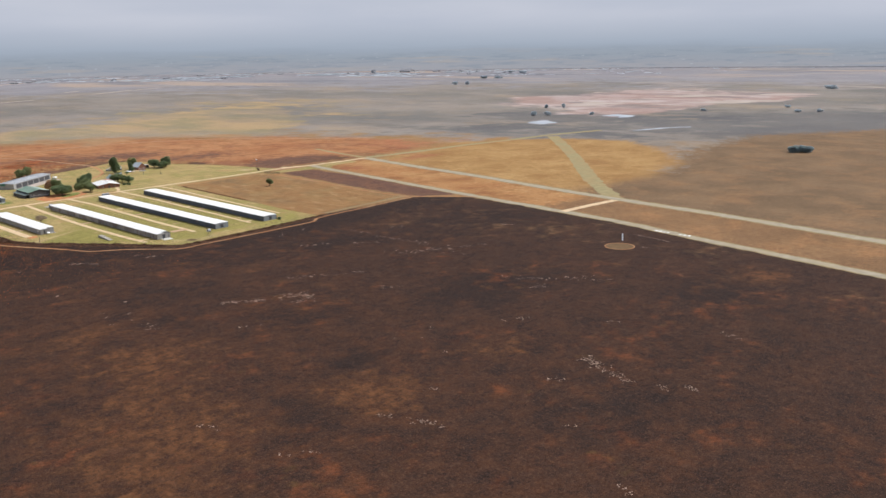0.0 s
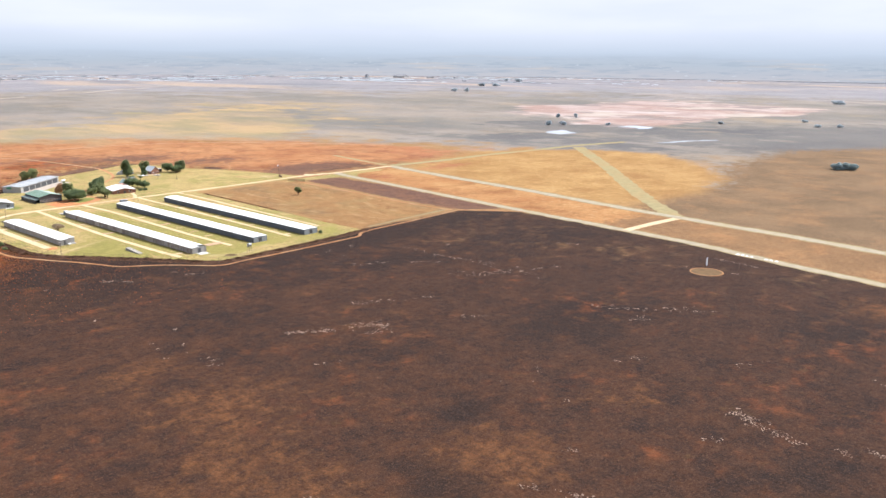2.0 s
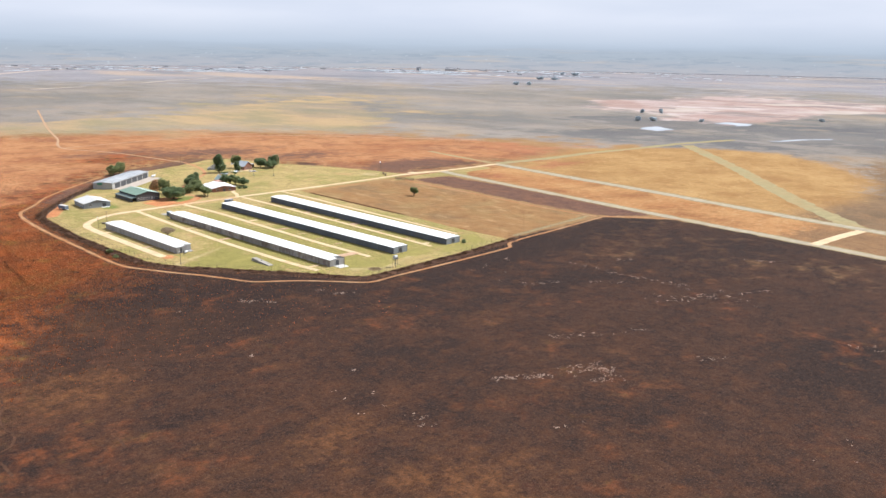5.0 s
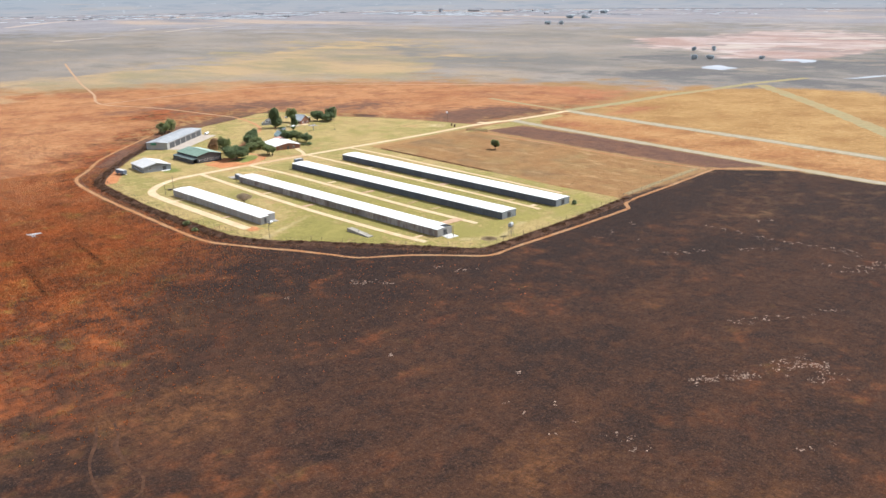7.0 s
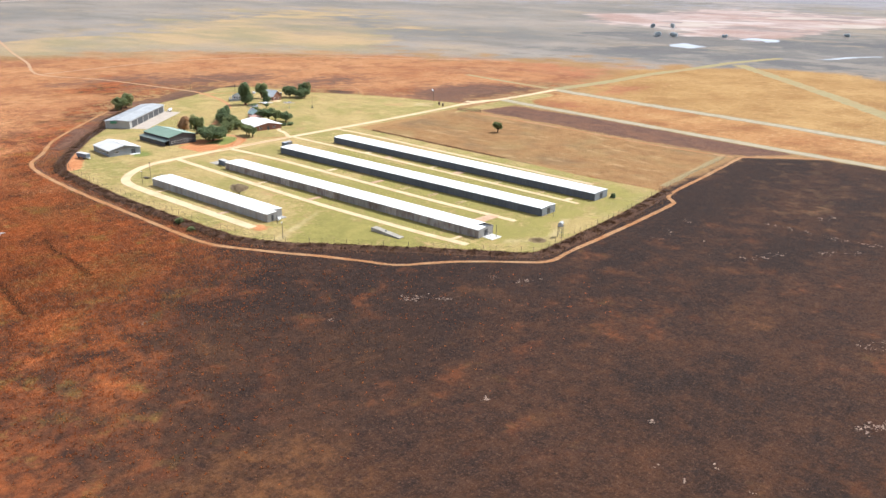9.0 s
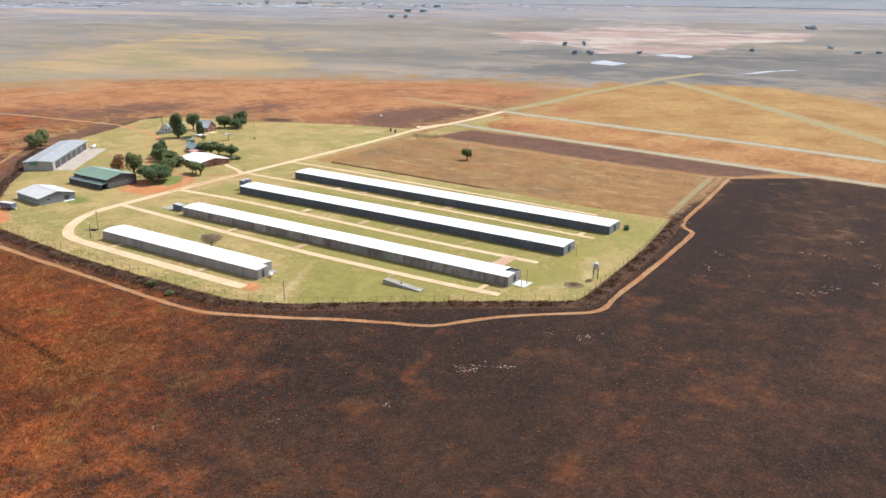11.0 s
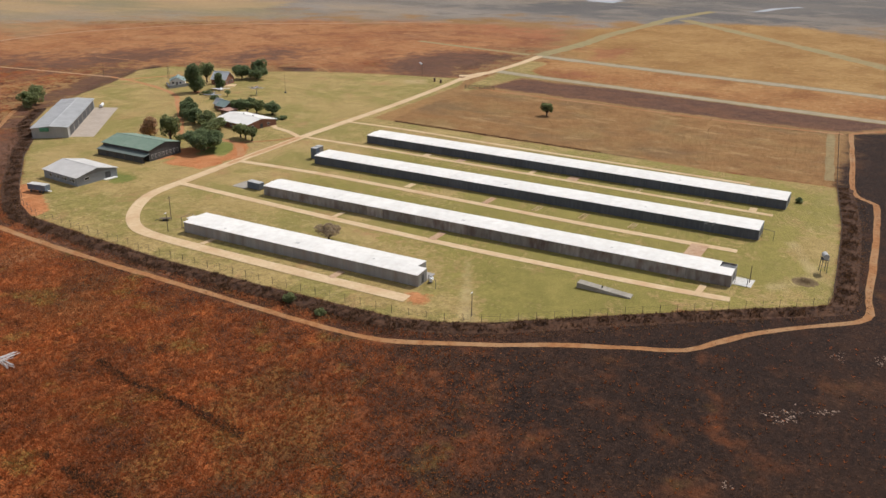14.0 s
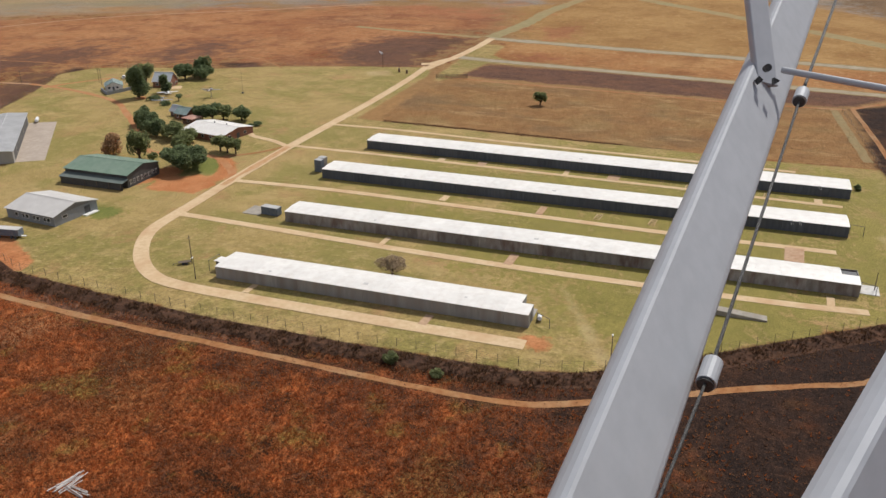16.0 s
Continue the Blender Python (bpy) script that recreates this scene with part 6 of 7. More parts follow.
rng = random.Random(5)
for k in range(20):
    a = radians(rng.uniform(36, 74))
    r = rng.uniform(3450, 4100)
    far_building(r * math.cos(a), 250 + r * math.sin(a), rng.uniform(10, 24), rng.uniform(10, 30), rng.uniform(2.2, 3.4), k)
far_building(2750, 3050, 40, 60, 7, 90)
far_building(2600, 3120, 14, 14, 13, 91)
# clumps in haze-paled colour, kept flat to hide their shaded sides
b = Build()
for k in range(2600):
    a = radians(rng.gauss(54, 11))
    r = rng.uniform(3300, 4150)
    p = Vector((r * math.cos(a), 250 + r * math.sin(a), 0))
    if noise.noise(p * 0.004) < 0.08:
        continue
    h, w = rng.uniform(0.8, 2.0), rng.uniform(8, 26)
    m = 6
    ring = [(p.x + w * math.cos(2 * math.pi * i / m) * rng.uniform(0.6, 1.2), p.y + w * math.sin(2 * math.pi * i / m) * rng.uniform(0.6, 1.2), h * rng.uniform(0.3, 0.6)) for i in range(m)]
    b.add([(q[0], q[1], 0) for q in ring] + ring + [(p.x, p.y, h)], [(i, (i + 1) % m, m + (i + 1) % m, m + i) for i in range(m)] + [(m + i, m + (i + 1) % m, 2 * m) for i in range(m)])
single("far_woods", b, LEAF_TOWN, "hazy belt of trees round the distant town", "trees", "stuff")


def backdrop_material():
    m = bpy.data.materials.new("hazy_distance")
    m.use_nodes = True
    n, l = m.node_tree.nodes, m.node_tree.links
    n.clear()
    out, emit, clear, mix = (n.new(k) for k in ("ShaderNodeOutputMaterial", "ShaderNodeEmission", "ShaderNodeBsdfTransparent", "ShaderNodeMixShader"))
    z = n.new("ShaderNodeSeparateXYZ")
    l.new(n.new("ShaderNodeNewGeometry").outputs["Position"], z.inputs[0])
    wave = grain(n, l, 0.004, 6, 0.65, lo=0.3, hi=0.7, stretch=(0.4, 0.4, 5))
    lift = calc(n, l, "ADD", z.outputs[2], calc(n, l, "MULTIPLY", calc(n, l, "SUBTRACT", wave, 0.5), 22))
    # haze and its blend into the sky are painted into this glowing ramp
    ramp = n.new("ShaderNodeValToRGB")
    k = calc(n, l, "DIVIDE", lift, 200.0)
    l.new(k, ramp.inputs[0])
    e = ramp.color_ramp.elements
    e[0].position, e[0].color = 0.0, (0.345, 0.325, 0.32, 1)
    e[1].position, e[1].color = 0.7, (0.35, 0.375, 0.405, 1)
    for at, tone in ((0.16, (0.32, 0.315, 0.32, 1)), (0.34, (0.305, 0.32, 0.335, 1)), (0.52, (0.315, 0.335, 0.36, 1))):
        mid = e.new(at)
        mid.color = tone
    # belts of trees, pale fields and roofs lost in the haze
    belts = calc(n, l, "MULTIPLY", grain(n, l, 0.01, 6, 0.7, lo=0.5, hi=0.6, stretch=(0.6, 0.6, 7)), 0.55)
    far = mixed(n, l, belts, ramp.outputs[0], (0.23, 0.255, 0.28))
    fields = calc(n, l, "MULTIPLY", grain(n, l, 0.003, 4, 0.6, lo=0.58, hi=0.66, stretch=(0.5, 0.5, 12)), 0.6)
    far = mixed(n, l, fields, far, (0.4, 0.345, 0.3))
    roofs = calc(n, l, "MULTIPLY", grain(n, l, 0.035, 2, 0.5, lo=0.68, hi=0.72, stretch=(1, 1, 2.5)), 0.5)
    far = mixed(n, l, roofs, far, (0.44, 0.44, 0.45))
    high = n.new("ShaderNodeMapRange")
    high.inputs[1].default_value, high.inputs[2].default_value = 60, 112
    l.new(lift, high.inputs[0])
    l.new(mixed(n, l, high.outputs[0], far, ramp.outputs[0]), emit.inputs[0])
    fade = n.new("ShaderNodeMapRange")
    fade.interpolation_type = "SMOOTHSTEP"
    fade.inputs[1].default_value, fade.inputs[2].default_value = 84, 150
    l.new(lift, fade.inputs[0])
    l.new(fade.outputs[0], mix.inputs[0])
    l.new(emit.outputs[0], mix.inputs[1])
    l.new(clear.outputs[0], mix.inputs[2])
    l.new(mix.outputs[0], out.inputs[0])
    return m


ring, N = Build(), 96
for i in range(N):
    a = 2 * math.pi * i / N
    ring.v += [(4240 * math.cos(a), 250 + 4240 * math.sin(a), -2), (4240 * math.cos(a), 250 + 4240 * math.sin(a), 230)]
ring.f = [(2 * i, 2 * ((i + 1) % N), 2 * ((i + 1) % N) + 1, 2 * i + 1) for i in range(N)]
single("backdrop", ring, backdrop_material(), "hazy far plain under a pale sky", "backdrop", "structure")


# ---- fence ----
def along(points, step):
    out, left = [], 0.0
    for p, q in zip(points, points[1:]):
        p, q = Vector((*p, 0)), Vector((*q, 0))
        d = (q - p).length
        while left <= d:
            out.append(p.lerp(q, left / d))
            left += step
        left -= d
    return out


FENCE = [(446, 705), (437, 735), (420, 776), (402, 802), (396, 829), (382, 862), (362, 868), (326, 848), (292, 834), (262, 818), (237, 795), (222, 771), (203, 750), (177, 715), (166.5, 698), (161.8, 685), (160.2, 655), (159.4, 623), (161, 585), (163.6, 549), (166, 538), (172, 526),
         (187, 508), (207, 483), (226, 458), (232, 457.5), (259, 459.5), (290, 462), (337, 469), (424, 478.5)]
fence = thing("perimeter_fence", "tall dark wire fence on slim posts", "fence")
stake = Build().tube((0, 0, 0), (0, 0, 2.0), 0.06, 0.05, 6).tube((0, 0, 2.0), (-0.25, 0, 2.3), 0.05, 0.04, 6).mesh("post")
spots = along(FENCE, 4.5)
for k, p in enumerate(spots):
    part("post", stake, TIMBER, fence).location = p
for z in (0.5, 1.0, 1.5, 1.95):
    w = Build()
    for p, q in zip(spots, spots[1:]):
        w.tube(p + Vector((0, 0, z)), q + Vector((0, 0, z)), 0.012, sides=3)
    part("wire", w, DARK_STEEL, fence)
gate = thing("gate", "dark timber farm gate with wings across the track", "gate", at_pose(425.0, 674.0, -66))
for k in range(7):
    part("post", Build().tube((2.7 * k, 0, 0), (2.7 * k, 0, 2.3), 0.16, 0.14), TIMBER, gate)
for k in range(6):
    for z in (0.4, 0.95, 1.5, 2.0):
        part("rail", Build().tube((2.7 * k + 0.1, 0, z), (2.7 * k + 2.6, 0, z), 0.085), TIMBER, gate)
    for dx in (0.9, 1.8):
        part("stile", Build().tube((2.7 * k + dx, 0, 0.1), (2.7 * k + dx, 0, 2.05), 0.06), TIMBER, gate)
for px, py in ((431.1, 693.7), (433.1, 699.2)):
    pillar = thing("gate_pillar", "short dark brick gate pillar by the road", "pillar", at_pose(px, py, 15), "gate pillars")
    part("shaft", Build().box((-0.45, -0.45, 0), (0.45, 0.45, 1.9)), WALL_BROWN, pillar)
    part("cap", Build().box((-0.55, -0.55, 1.9), (0.55, 0.55, 2.05)), WALL_BLACK, pillar)


# ---- low growth, stubble and stones ----
def polyline_far(x, y, pts):
    far = np.full(x.shape, 1e9)
    for (ax, ay), (bx, by) in zip(pts, pts[1:]):
        k = np.clip(((x - ax) * (bx - ax) + (y - ay) * (by - ay)) / ((bx - ax) ** 2 + (by - ay) ** 2), 0, 1)
        far = np.minimum(far, np.hypot(x - ax - k * (bx - ax), y - ay - k * (by - ay)))
    return far


def tufts(name, x, y, size, high, material, label, seed, blades=3, slim=0.3, base=0.0):
    """Three-bladed grass tufts, all in one mesh."""
    r = np.random.RandomState(seed)
    n = len(x)
    a0 = r.uniform(0, 6.283, n)
    verts, faces = [], []
    for k in range(blades):
        a = a0 + 6.283 * k / blades + r.uniform(-0.5, 0.5, n)
        s, h = size * r.uniform(0.6, 1.5, n), high * r.uniform(0.5, 1.5, n)
        c, d = np.cos(a), np.sin(a)
        verts.append(np.stack([np.stack([x - d * s * slim, y + c * s * slim, base + np.zeros(n)], -1), np.stack([x + d * s * slim, y - c * s * slim, base + np.zeros(n)], -1), np.stack([x + c * s, y + d * s, base + h], -1)], 1))
    v = np.concatenate(verts, 1).reshape(-1, 3)
    f = np.arange(len(v), dtype=np.int32)
    m = bpy.data.meshes.new(name)
    m.vertices.add(len(v))
    m.vertices.foreach_set("co", v.astype(np.float32).ravel())
    m.loops.add(len(f))
    m.loops.foreach_set("vertex_index", f)
    m.polygons.add(len(f) // 3)
    m.polygons.foreach_set("loop_start", np.arange(0, len(f), 3, dtype=np.int32))
    m.update(calc_edges=True)
    return single(name, m, material, label, "grass", "stuff")


rs = np.random.RandomState(3)
tx, ty = rs.uniform(20, 230, 280000), rs.uniform(370, 800, 280000)
keep = (inside(COMPOUND, tx, ty, 1) < 0.1) & (polyline_far(tx, ty, TRACK) > 2.2) & (polyline_far(tx, ty, FENCE) > 6) & (rs.uniform(0, 1, len(tx)) < np.clip((ty - 400) / 140, 0, 1) * np.clip((760 - ty) / 220, 0, 1) * np.clip(1.4 - (tx - 60) / 130, 0.0, 1) * np.clip((tx - 20) / 60, 0, 1))
tx, ty = tx[keep], ty[keep]
dark = np.minimum(inside(BURNT, tx, ty, 7), inside(BURNT_CORE, tx, ty, 90)) + rs.normal(0, 0.35, len(tx)) > 0.5
dark_few = dark & (rs.uniform(0, 1, len(tx)) < 0.3)
tufts("burnt_stubble", tx[dark_few], ty[dark_few], 0.34, 0.2, TUSSOCK, "burnt brown grass stubble", 4)
tufts("red_tussocks", tx[~dark], ty[~dark], 0.42, 0.3, TUSSOCK_RED, "red-brown dry tussock grass", 5)
ux, uy = rs.uniform(50, 170, 230000), rs.uniform(420, 740, 230000)
ok = (inside(COMPOUND, ux, uy, 1) < 0.05) & (polyline_far(ux, uy, TRACK) > 2.2) & (polyline_far(ux, uy, FENCE) > 7) & (rs.uniform(0, 1, len(ux)) < 0.6 * (1 - inside(BURNT_CORE, ux, uy, 90)) * np.clip((uy - 420) / 130, 0, 1) * np.clip((ux - 40) / 50, 0, 1))
tufts("straw_tussocks", ux[ok], uy[ok], 0.24, 0.26, STRAW_TIPS, "pale straw-tipped tussocks on the red veld", 10)
fx, fy = rs.uniform(334, 428, 9000), rs.uniform(468, 678, 9000)
ok = inside(FIELD, fx, fy, 1) > 0.9
tufts("field_grass", fx[ok], fy[ok], 0.4, 0.2, leaves("tan_field_grass", (0.26, 0.16, 0.075), (0.36, 0.23, 0.11)), "tall tan grass of the dry field", 6)

# grass on the crown and edges of the dirt track
gx2, gy2 = [], []
for p in along(TRACK, 0.22):
    side = rs.choice([0.0, 0.0, -1.55, 1.55])
    if noise.noise(p * 0.05) + rs.uniform(-0.6, 0.6) > 0.05:
        gx2.append(p.x + side + rs.normal(0, 0.28))
        gy2.append(p.y + rs.normal(0, 0.28))
tufts("track_grass", np.array(gx2), np.array(gy2), 0.3, 0.14, TUSSOCK, "dry tufts along the crown of the track", 9)

dx, dy = rs.normal(335.4, 0.7, 900), rs.uniform(560, 662, 900)
tufts("ditch_grass", dx, dy, 0.4, 0.3, TUSSOCK, "dark growth along the field ditch", 12)

# earth bank with burnt scrub between fence and track
BANK_LINE = FENCE[9:14] + COMPOUND[5:0:-1] + COMPOUND[:1] + [(165, 538)] + FENCE[21:-1]
SOOT = surface("sooty_bank_soil", (0.042, 0.024, 0.017), (0.095, 0.048, 0.029), 0.9, 0.95, stain=(0.15, 0.075, 0.04), stain_scale=0.25, stain_amount=0.6)


def bank_height(p, d):
    """The height of the bank at p, d metres out from the fence."""
    crest, half = (3.3, 3.2) if 545 < p.y < 700 else (2.6, 2.4)
    crest += 0.9 * noise.noise(p * 0.06)
    h = 0.42 + 0.4 * noise.noise(p * 0.11 + Vector((0, 0, 4))) + 0.2 * noise.noise(p * 0.5)
    return max(0.0, h) * max(0.0, 1 - ((d - crest) / half) ** 2)


steps = along(BANK_LINE, 1.0)
outward = []
for i, p in enumerate(steps):
    d = (steps[min(i + 4, len(steps) - 1)] - steps[max(i - 4, 0)]).normalized()
    outward.append(Vector((d.y, -d.x, 0)))
bank = Build()
REACH = (0.1, 0.8, 1.6, 2.4, 3.2, 4.1, 5.0, 6.0)
for p, o in zip(steps, outward):
    for d in REACH:
        q = p + o * d
        bank.v.append((q.x, q.y, 0.015 + (bank_height(q, d) if 0.5 < d < 5.6 else 0.0)))
k = len(REACH)
bank.f = [(i * k + j, (i + 1) * k + j, (i + 1) * k + j + 1, i * k + j + 1) for i in range(len(steps) - 1) for j in range(k - 1)]
single("verge_bank", bank, SOOT, "low sooty earth bank outside the fence", "bank", "structure")

sx, sy, sz, sh, vx, vy = [], [], [], [], [], []
for p, o in zip(steps, outward):
    deep = 7.2 if 545 < p.y < 700 else 5.0
    for _ in range(int(7 * deep)):
        d = rs.uniform(0.2, deep)
        q = p + o * d + Vector((rs.normal(0, 0.5), rs.normal(0, 0.5), 0))
        lump = noise.noise(q * 0.28) + 0.5 * noise.noise(q * 0.9)
        if lump + 0.95 - 0.45 * d / deep > rs.uniform(0, 0.95):
            sx.append(q.x), sy.append(q.y), sz.append(bank_height(q, d)), sh.append(0.2 + 0.5 * max(0, lump + 0.15))
    for _ in range(12):
        d = rs.uniform(deep - 0.8, deep + 3.5)
        q = p + o * d + Vector((rs.normal(0, 0.5), rs.normal(0, 0.5), 0))
        if noise.noise(q * 0.2 + Vector((9, 0, 0))) > rs.uniform(-0.5, 0.5):
            vx.append(q.x), vy.append(q.y)
sx, sy, sz, sh, vx, vy = (np.array(e) for e in (sx, sy, sz, sh, vx, vy))
ok = (inside(COMPOUND, sx, sy, 1) < 0.05) & (polyline_far(sx, sy, TRACK) > 1.6)
rusty = rs.uniform(0, 1, len(sx)) < 0.28
for pick, size, tint, what, seed in ((ok & ~rusty, 0.32, SCRUB, "charred scrub along the fence", 7), (ok & rusty, 0.28, SCRUB_RUST, "rust-brown dead stalks among the scrub", 15)):
    tufts("verge_scrub", sx[pick], sy[pick], size, sh[pick] * (1.0 if seed == 7 else 0.9), tint, what, seed, 4, 0.28, sz[pick])
ok = (inside(COMPOUND, vx, vy, 1) < 0.05) & (polyline_far(vx, vy, TRACK) > 1.5)
tufts("verge_grass", vx[ok], vy[ok], 0.34, 0.28, leaves("tan_verge_grass", (0.12, 0.062, 0.032), (0.27, 0.15, 0.08)), "dry tan grass between scrub and track", 13)

# dark growth in old furrows of the red veld
qx, qy = [], []
for k, line in enumerate(FURROWS):
    for p in along(line, 0.03 if k in (0, 3) else 0.1):
        if noise.noise(p * 0.16) + (0.5 if k in (0, 3) else 0.1) > rs.uniform(0, 0.5):
            qx.append(p.x + rs.normal(0, 0.55 if k in (0, 3) else 0.8)), qy.append(p.y + rs.normal(0, 0.5))
tufts("furrow_growth", np.array(qx), np.array(qy), 0.36, 0.12, FURROW_WEED, "dark growth in old furrows of the red veld", 14, 3, 0.35)

rng = random.Random(8)
stones = Build()
# outcrops: from, to, half width, how many
OUTCROPS = [(183, 333, 191, 329, 1.6, 60), (191, 328, 199, 323, 2.2, 70), (209, 322, 219, 313, 4.2, 150), (206, 312, 213, 306, 1.5, 30), (241, 172, 234, 160, 3.2, 110), (234, 158, 232, 147, 2.0, 50), (236, 138, 235, 134, 1.2, 16), (242, 132, 241, 126, 1.4, 24), (180, 192, 181, 189, 0.8, 7), (154, 189, 158, 185, 1.2, 16), (159, 180, 165, 166, 1.4, 36),
            (258, 221, 262, 216, 1.5, 20), (322, 246, 336, 234, 2.0, 34), (298, 246, 310, 241, 2.4, 24), (300, 148, 297, 138, 1.6, 16), (171, 112, 168, 104, 1.4, 18), (188, 143, 191, 139, 1.0, 8), (110, 228, 115, 218, 1.2, 14), (117, 190, 126, 184, 1.6, 16), (144, 330, 148, 325, 2.0, 16), (228, 348, 250, 334, 3.0, 36), (305, 352, 328, 330, 3.4, 70), (296, 352, 312, 336, 2.6, 36),
            (163, 461, 169, 456, 1.8, 46), (170, 454, 174, 450, 1.4, 20), (200, 444, 206, 440, 1.8, 26), (197, 453, 201, 450, 1.2, 10), (117, 479, 119, 477, 0.6, 6), (136, 464, 138.5, 462.5, 0.5, 9), (122, 476, 126, 472, 1.2, 9), (98, 500, 101, 497, 0.8, 6), (153, 369, 155, 367, 0.6, 5), (134, 402, 137, 400, 0.8, 8), (272, 402, 292, 393, 2.0, 40), (300, 384, 318, 370, 2.0, 30),
            (234, 344, 241, 340, 1.4, 16), (258, 333, 264, 328, 1.4, 14), (141, 324, 146, 320, 1.2, 10), (335, 330, 352, 322, 2.5, 30), (250, 300, 262, 290, 3.0, 16), (210, 172, 220, 160, 3.0, 12), (280, 190, 296, 180, 3.0, 14), (395, 277, 403, 273, 1.0, 10), (429, 273.5, 426.3, 247, 0.7, 70), (404, 252, 407, 246, 0.6, 16), (303, 269, 313, 253, 2.5, 30), (313, 253, 334, 227, 2.5, 40), (323, 413, 322, 384, 2.0, 36), (322, 384, 331, 351, 2.0, 44), (333, 338, 322, 315, 2.2, 30), (396, 360, 405, 345, 1.6, 20), (356, 395, 345, 402, 2.0, 14), (326, 359, 318, 322, 2.2, 34), (97, 610, 100, 603, 0.8, 10), (170, 300, 180, 292, 4.0, 10), (120, 360, 150, 340, 12.0, 14), (200, 240, 240, 220, 18.0, 16), (260, 420, 300, 440, 12.0, 20)]
for x0, y0, x1, y1, half, n in OUTCROPS:
    for k in range(int(n * 1.5)):
        if k % 4 == 0:
            t = rng.random()
            hx, hy, big = x0 + (x1 - x0) * t + rng.gauss(0, half * 0.6), y0 + (y1 - y0) * t + rng.gauss(0, half * 0.6), rng.uniform(0.6, 1.3)
        x, y, s = hx + rng.gauss(0, 0.55), hy + rng.gauss(0, 0.55), rng.uniform(0.08, 0.34) * big
        a, w, up = rng.uniform(0, 3.14), rng.uniform(0.35, 0.9), rng.uniform(0.2, 0.5)
        c, d = math.cos(a), math.sin(a)
        rim = [((1.15 + rng.uniform(-0.3, 0.3)) * math.cos(e), w * (1 + rng.uniform(-0.3, 0.3)) * math.sin(e)) for e in (0.1, 1.1, 2.2, 3.2, 4.2, 5.2)]
        pts = [(px, py, -0.1) for px, py in rim] + [(px * 0.72, py * 0.72, up * rng.uniform(0.7, 1.1)) for px, py in rim]
        stones.add([(x + s * (px * c - py * d), y + s * (px * d + py * c), s * pz) for px, py, pz in pts], [(6, 7, 8, 9, 10, 11)] + [(i, (i + 1) % 6, 6 + (i + 1) % 6, 6 + i) for i in range(6)])
single("field_stones", stones, STONE, "scattered pale stones on burnt ground", "stones", "stuff")

BLEACHED = surface("bleached_timber", (0.46, 0.41, 0.37), (0.62, 0.57, 0.53), 4.0, 0.9, vary=0.2)
for bx, by, turn, count, long in ((100.2, 607.8, -99, 7, 6.2), (98.9, 605.0, -7, 5, 4.6)):
    logs = thing("timber_heap", "heap of bleached split timber lying on the ground", "timber heap", at_pose(bx, by, turn), "timber heaps")
    for k in range(count):
        x0, z0, lean, slide = (k - count / 2) * 0.34 + rng.uniform(-0.1, 0.1), 0.12 + 0.14 * (k % 2), rng.uniform(-0.35, 0.35), rng.uniform(-0.8, 0.8)
        r, l2 = rng.uniform(0.08, 0.14), long / 2 * rng.uniform(0.6, 1.1)
        part("log", Build().tube((x0 - lean, slide - l2, z0), (x0 + lean, slide + l2, z0 + rng.uniform(-0.02, 0.16)), r, r * 0.75), BLEACHED, logs)
pit = Build()
for k in range(260):
    a, r = rng.uniform(0, 6.28), 3.2 * math.sqrt(rng.random())
    x, y, s = 238.8 + r * math.cos(a), 465.2 + r * math.sin(a), rng.uniform(0.3, 0.6)
    pit.add([(x - s, y, 0), (x + s * 0.6, y - s, 0), (x + s * 0.5, y + s, 0), (x, y, max(0.15, (3.4 - r) * 0.2) * rng.uniform(0.5, 1))], [(0, 1, 3), (1, 2, 3), (2, 0, 3)])
single("brush_heap", pit, surface("brown_brush_soil", (0.16, 0.11, 0.06), (0.24, 0.17, 0.09), 1.2, 0.95), "low brown heap of brush and soil", "heap")


# ---- the aircraft's own strut, placed to fit the camera's last view ----
SECTION = [(-0.5, 0.0), (-0.495, 0.18), (-0.475, 0.33), (-0.44, 0.42), (-0.4, 0.43), (0.4, -0.06), (0.46, -0.12), (0.5, -0.22), (0.44, -0.34), (0.0, -0.48), (-0.36, -0.4), (-0.48, -0.2)]


def faired(b, a, c, wide, thick, facing):
    """A strut with a flat sloping side behind a bevelled leading edge, shaped to fit the camera's view."""
    a, c = Vector(a), Vector(c)
    d = (c - a).normalized()
    n = (Vector(facing) - d * Vector(facing).dot(d)).normalized()
    s = d.cross(n)
    ring = [s * (wide * u) + n * (thick * v) for u, v in SECTION[::-1]]
    k = len(ring)
    return b.add([a + q for q in ring] + [c + q for q in ring], [(i, (i + 1) % k, k + (i + 1) % k, k + i) for i in range(k)] + [tuple(range(k))[::-1], tuple(range(k, 2 * k))])


VIEWWARD = (-0.85, -0.34, 0.4)
# white paint, its base colour lowered to mid-grey to match the camera's view
STRUT_PAINT = surface("greyed_white_strut_paint", (0.365, 0.375, 0.395), (0.4, 0.41, 0.43), 30.0, 0.55, stain=(0.33, 0.335, 0.345), stain_scale=6.0, stain_amount=0.3, bump=0.0)
CABLE = surface("steel_cable", (0.045, 0.043, 0.04), (0.08, 0.078, 0.075), 300.0, 0.5, 0.5)
strut = thing("aircraft_wing_strut", "white painted wing struts with cable and fittings", "aircraft strut", Matrix.Translation((19.5, 508.25, 90.5)))


def placed(b):
    b.v = [(x - 19.5, y - 508.25, z - 90.5) for x, y, z in b.v]
    return b


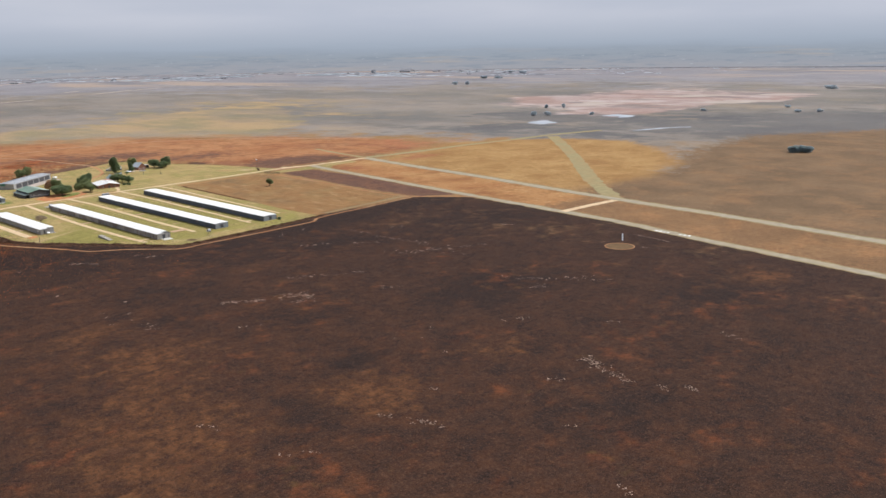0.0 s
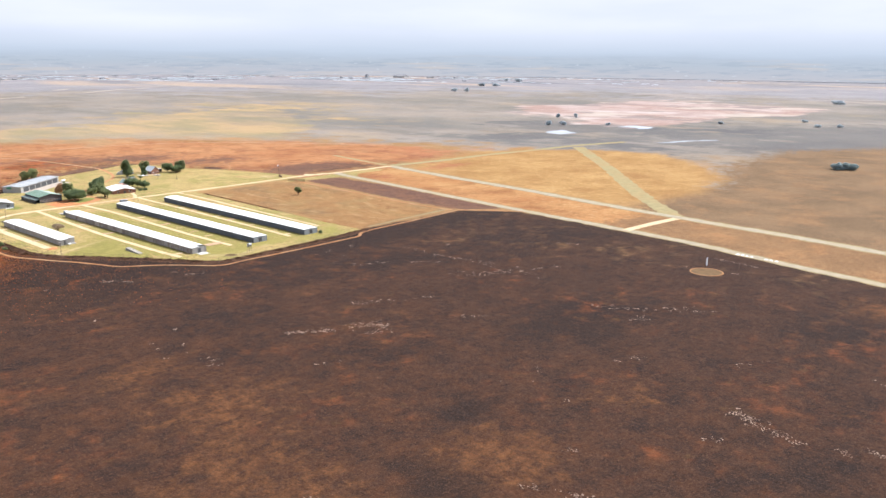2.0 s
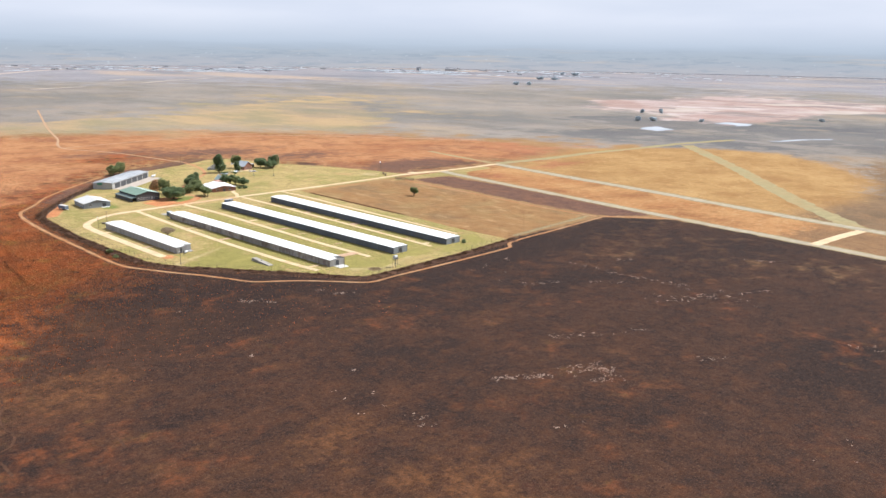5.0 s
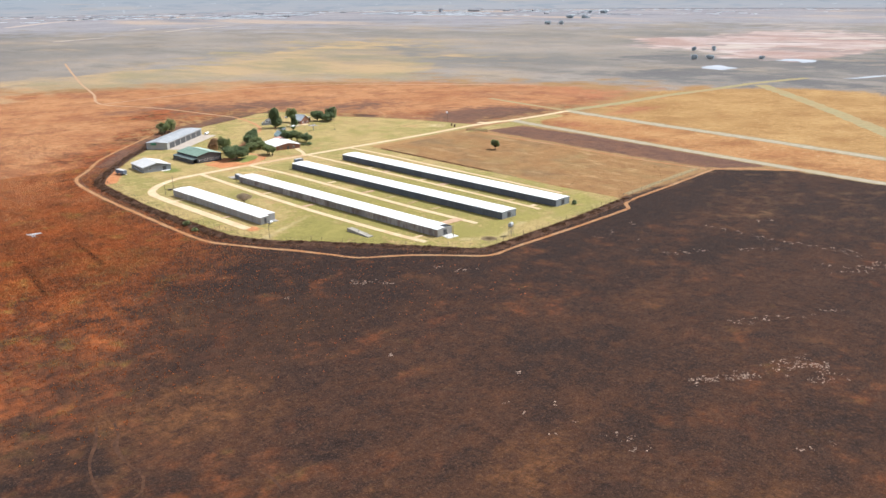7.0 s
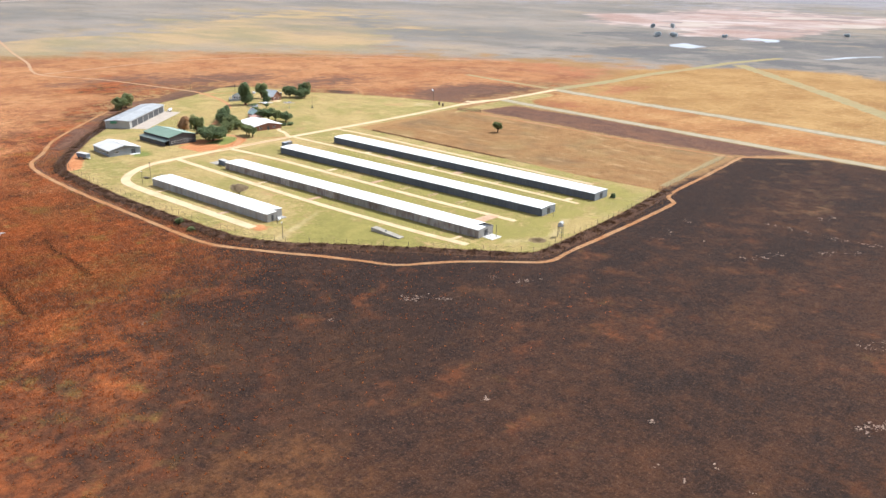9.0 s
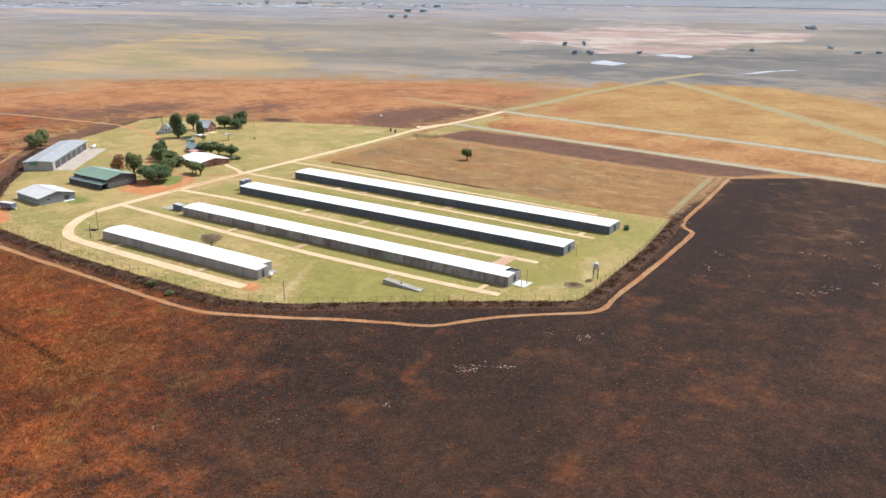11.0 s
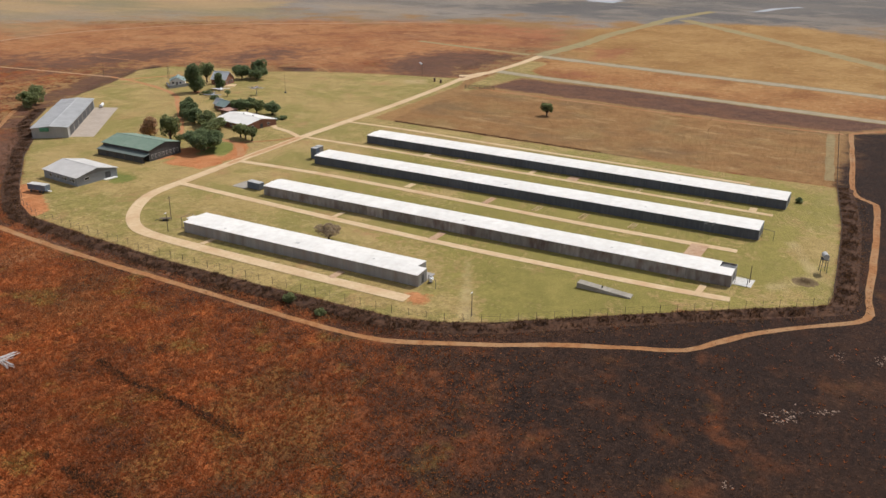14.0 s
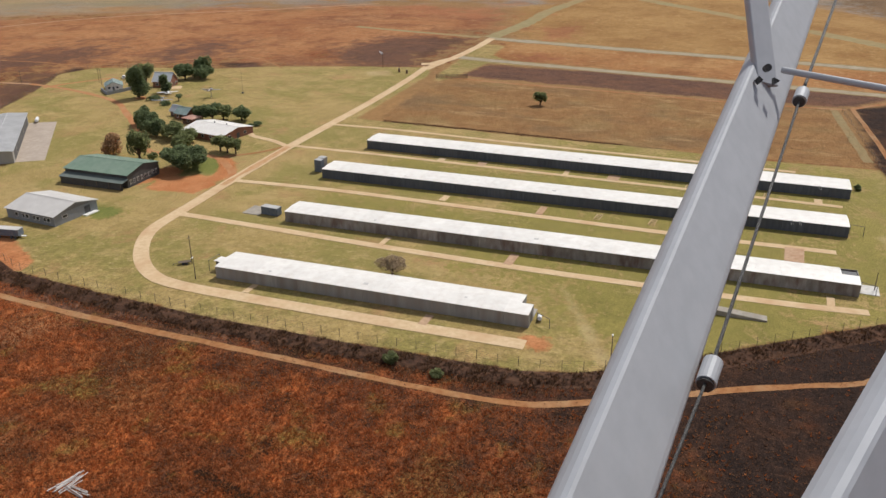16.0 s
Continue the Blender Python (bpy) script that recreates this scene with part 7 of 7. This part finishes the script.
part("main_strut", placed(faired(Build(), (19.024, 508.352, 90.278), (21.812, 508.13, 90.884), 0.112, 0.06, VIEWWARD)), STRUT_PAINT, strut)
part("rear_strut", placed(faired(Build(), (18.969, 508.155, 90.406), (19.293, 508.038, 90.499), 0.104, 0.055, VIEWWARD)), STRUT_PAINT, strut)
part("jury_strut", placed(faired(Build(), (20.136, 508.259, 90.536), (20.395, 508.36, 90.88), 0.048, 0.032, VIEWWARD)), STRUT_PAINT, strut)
part("cross_rod", placed(Build().tube((20.178, 508.235, 90.557), (20.041, 507.987, 90.553), 0.0062, sides=12)), STRUT_PAINT, strut)
C_TOP, C_HIGH, C_LOW, C_END = (Vector(q) for q in ((21.579, 508.038, 90.883), (20.097, 508.197, 90.526), (19.382, 508.268, 90.332), (19.022, 508.307, 90.297)))
part("cable", placed(Build().tube(C_END, C_LOW, 0.002, sides=8).tube(C_LOW, C_HIGH, 0.0024, sides=8).tube(C_HIGH, C_TOP, 0.003, sides=8)), CABLE, strut, "thin dark steel cable")
for c, r in ((C_HIGH, 0.0125), (C_LOW, 0.0125)):
    d = (C_TOP - C_END).normalized()
    g = part("cable_guide", placed(Build().tube(c - d * 0.02, c + d * 0.02, r, sides=16)), STRUT_PAINT, strut)
    part("rim", placed(Build().tube(c - d * 0.024, c - d * 0.0201, r * 0.84, sides=16)), CABLE, g)
for q, r, n in (((20.097, 508.264, 90.572), 0.0068, 12), ((20.094, 508.276, 90.549), 0.0072, 4), ((20.105, 508.247, 90.547), 0.0075, 3)):
    q = Vector(q)
    part("bolt" if n == 12 else "bracket", placed(Build().tube(q, q + Vector(VIEWWARD) * 0.012, r, sides=n)), CABLE, strut)
WRAP = [Vector(q) for q in ((20.085, 508.302, 90.536), (20.084, 508.295, 90.544), (20.086, 508.286, 90.548), (20.09, 508.276, 90.5485))]
hose = Build()
for p, q in zip(WRAP, WRAP[1:]):
    hose.tube(p, q, 0.0022, sides=8)
part("hose", placed(hose), STRUT_PAINT, strut, "thin grey hose round the strut")
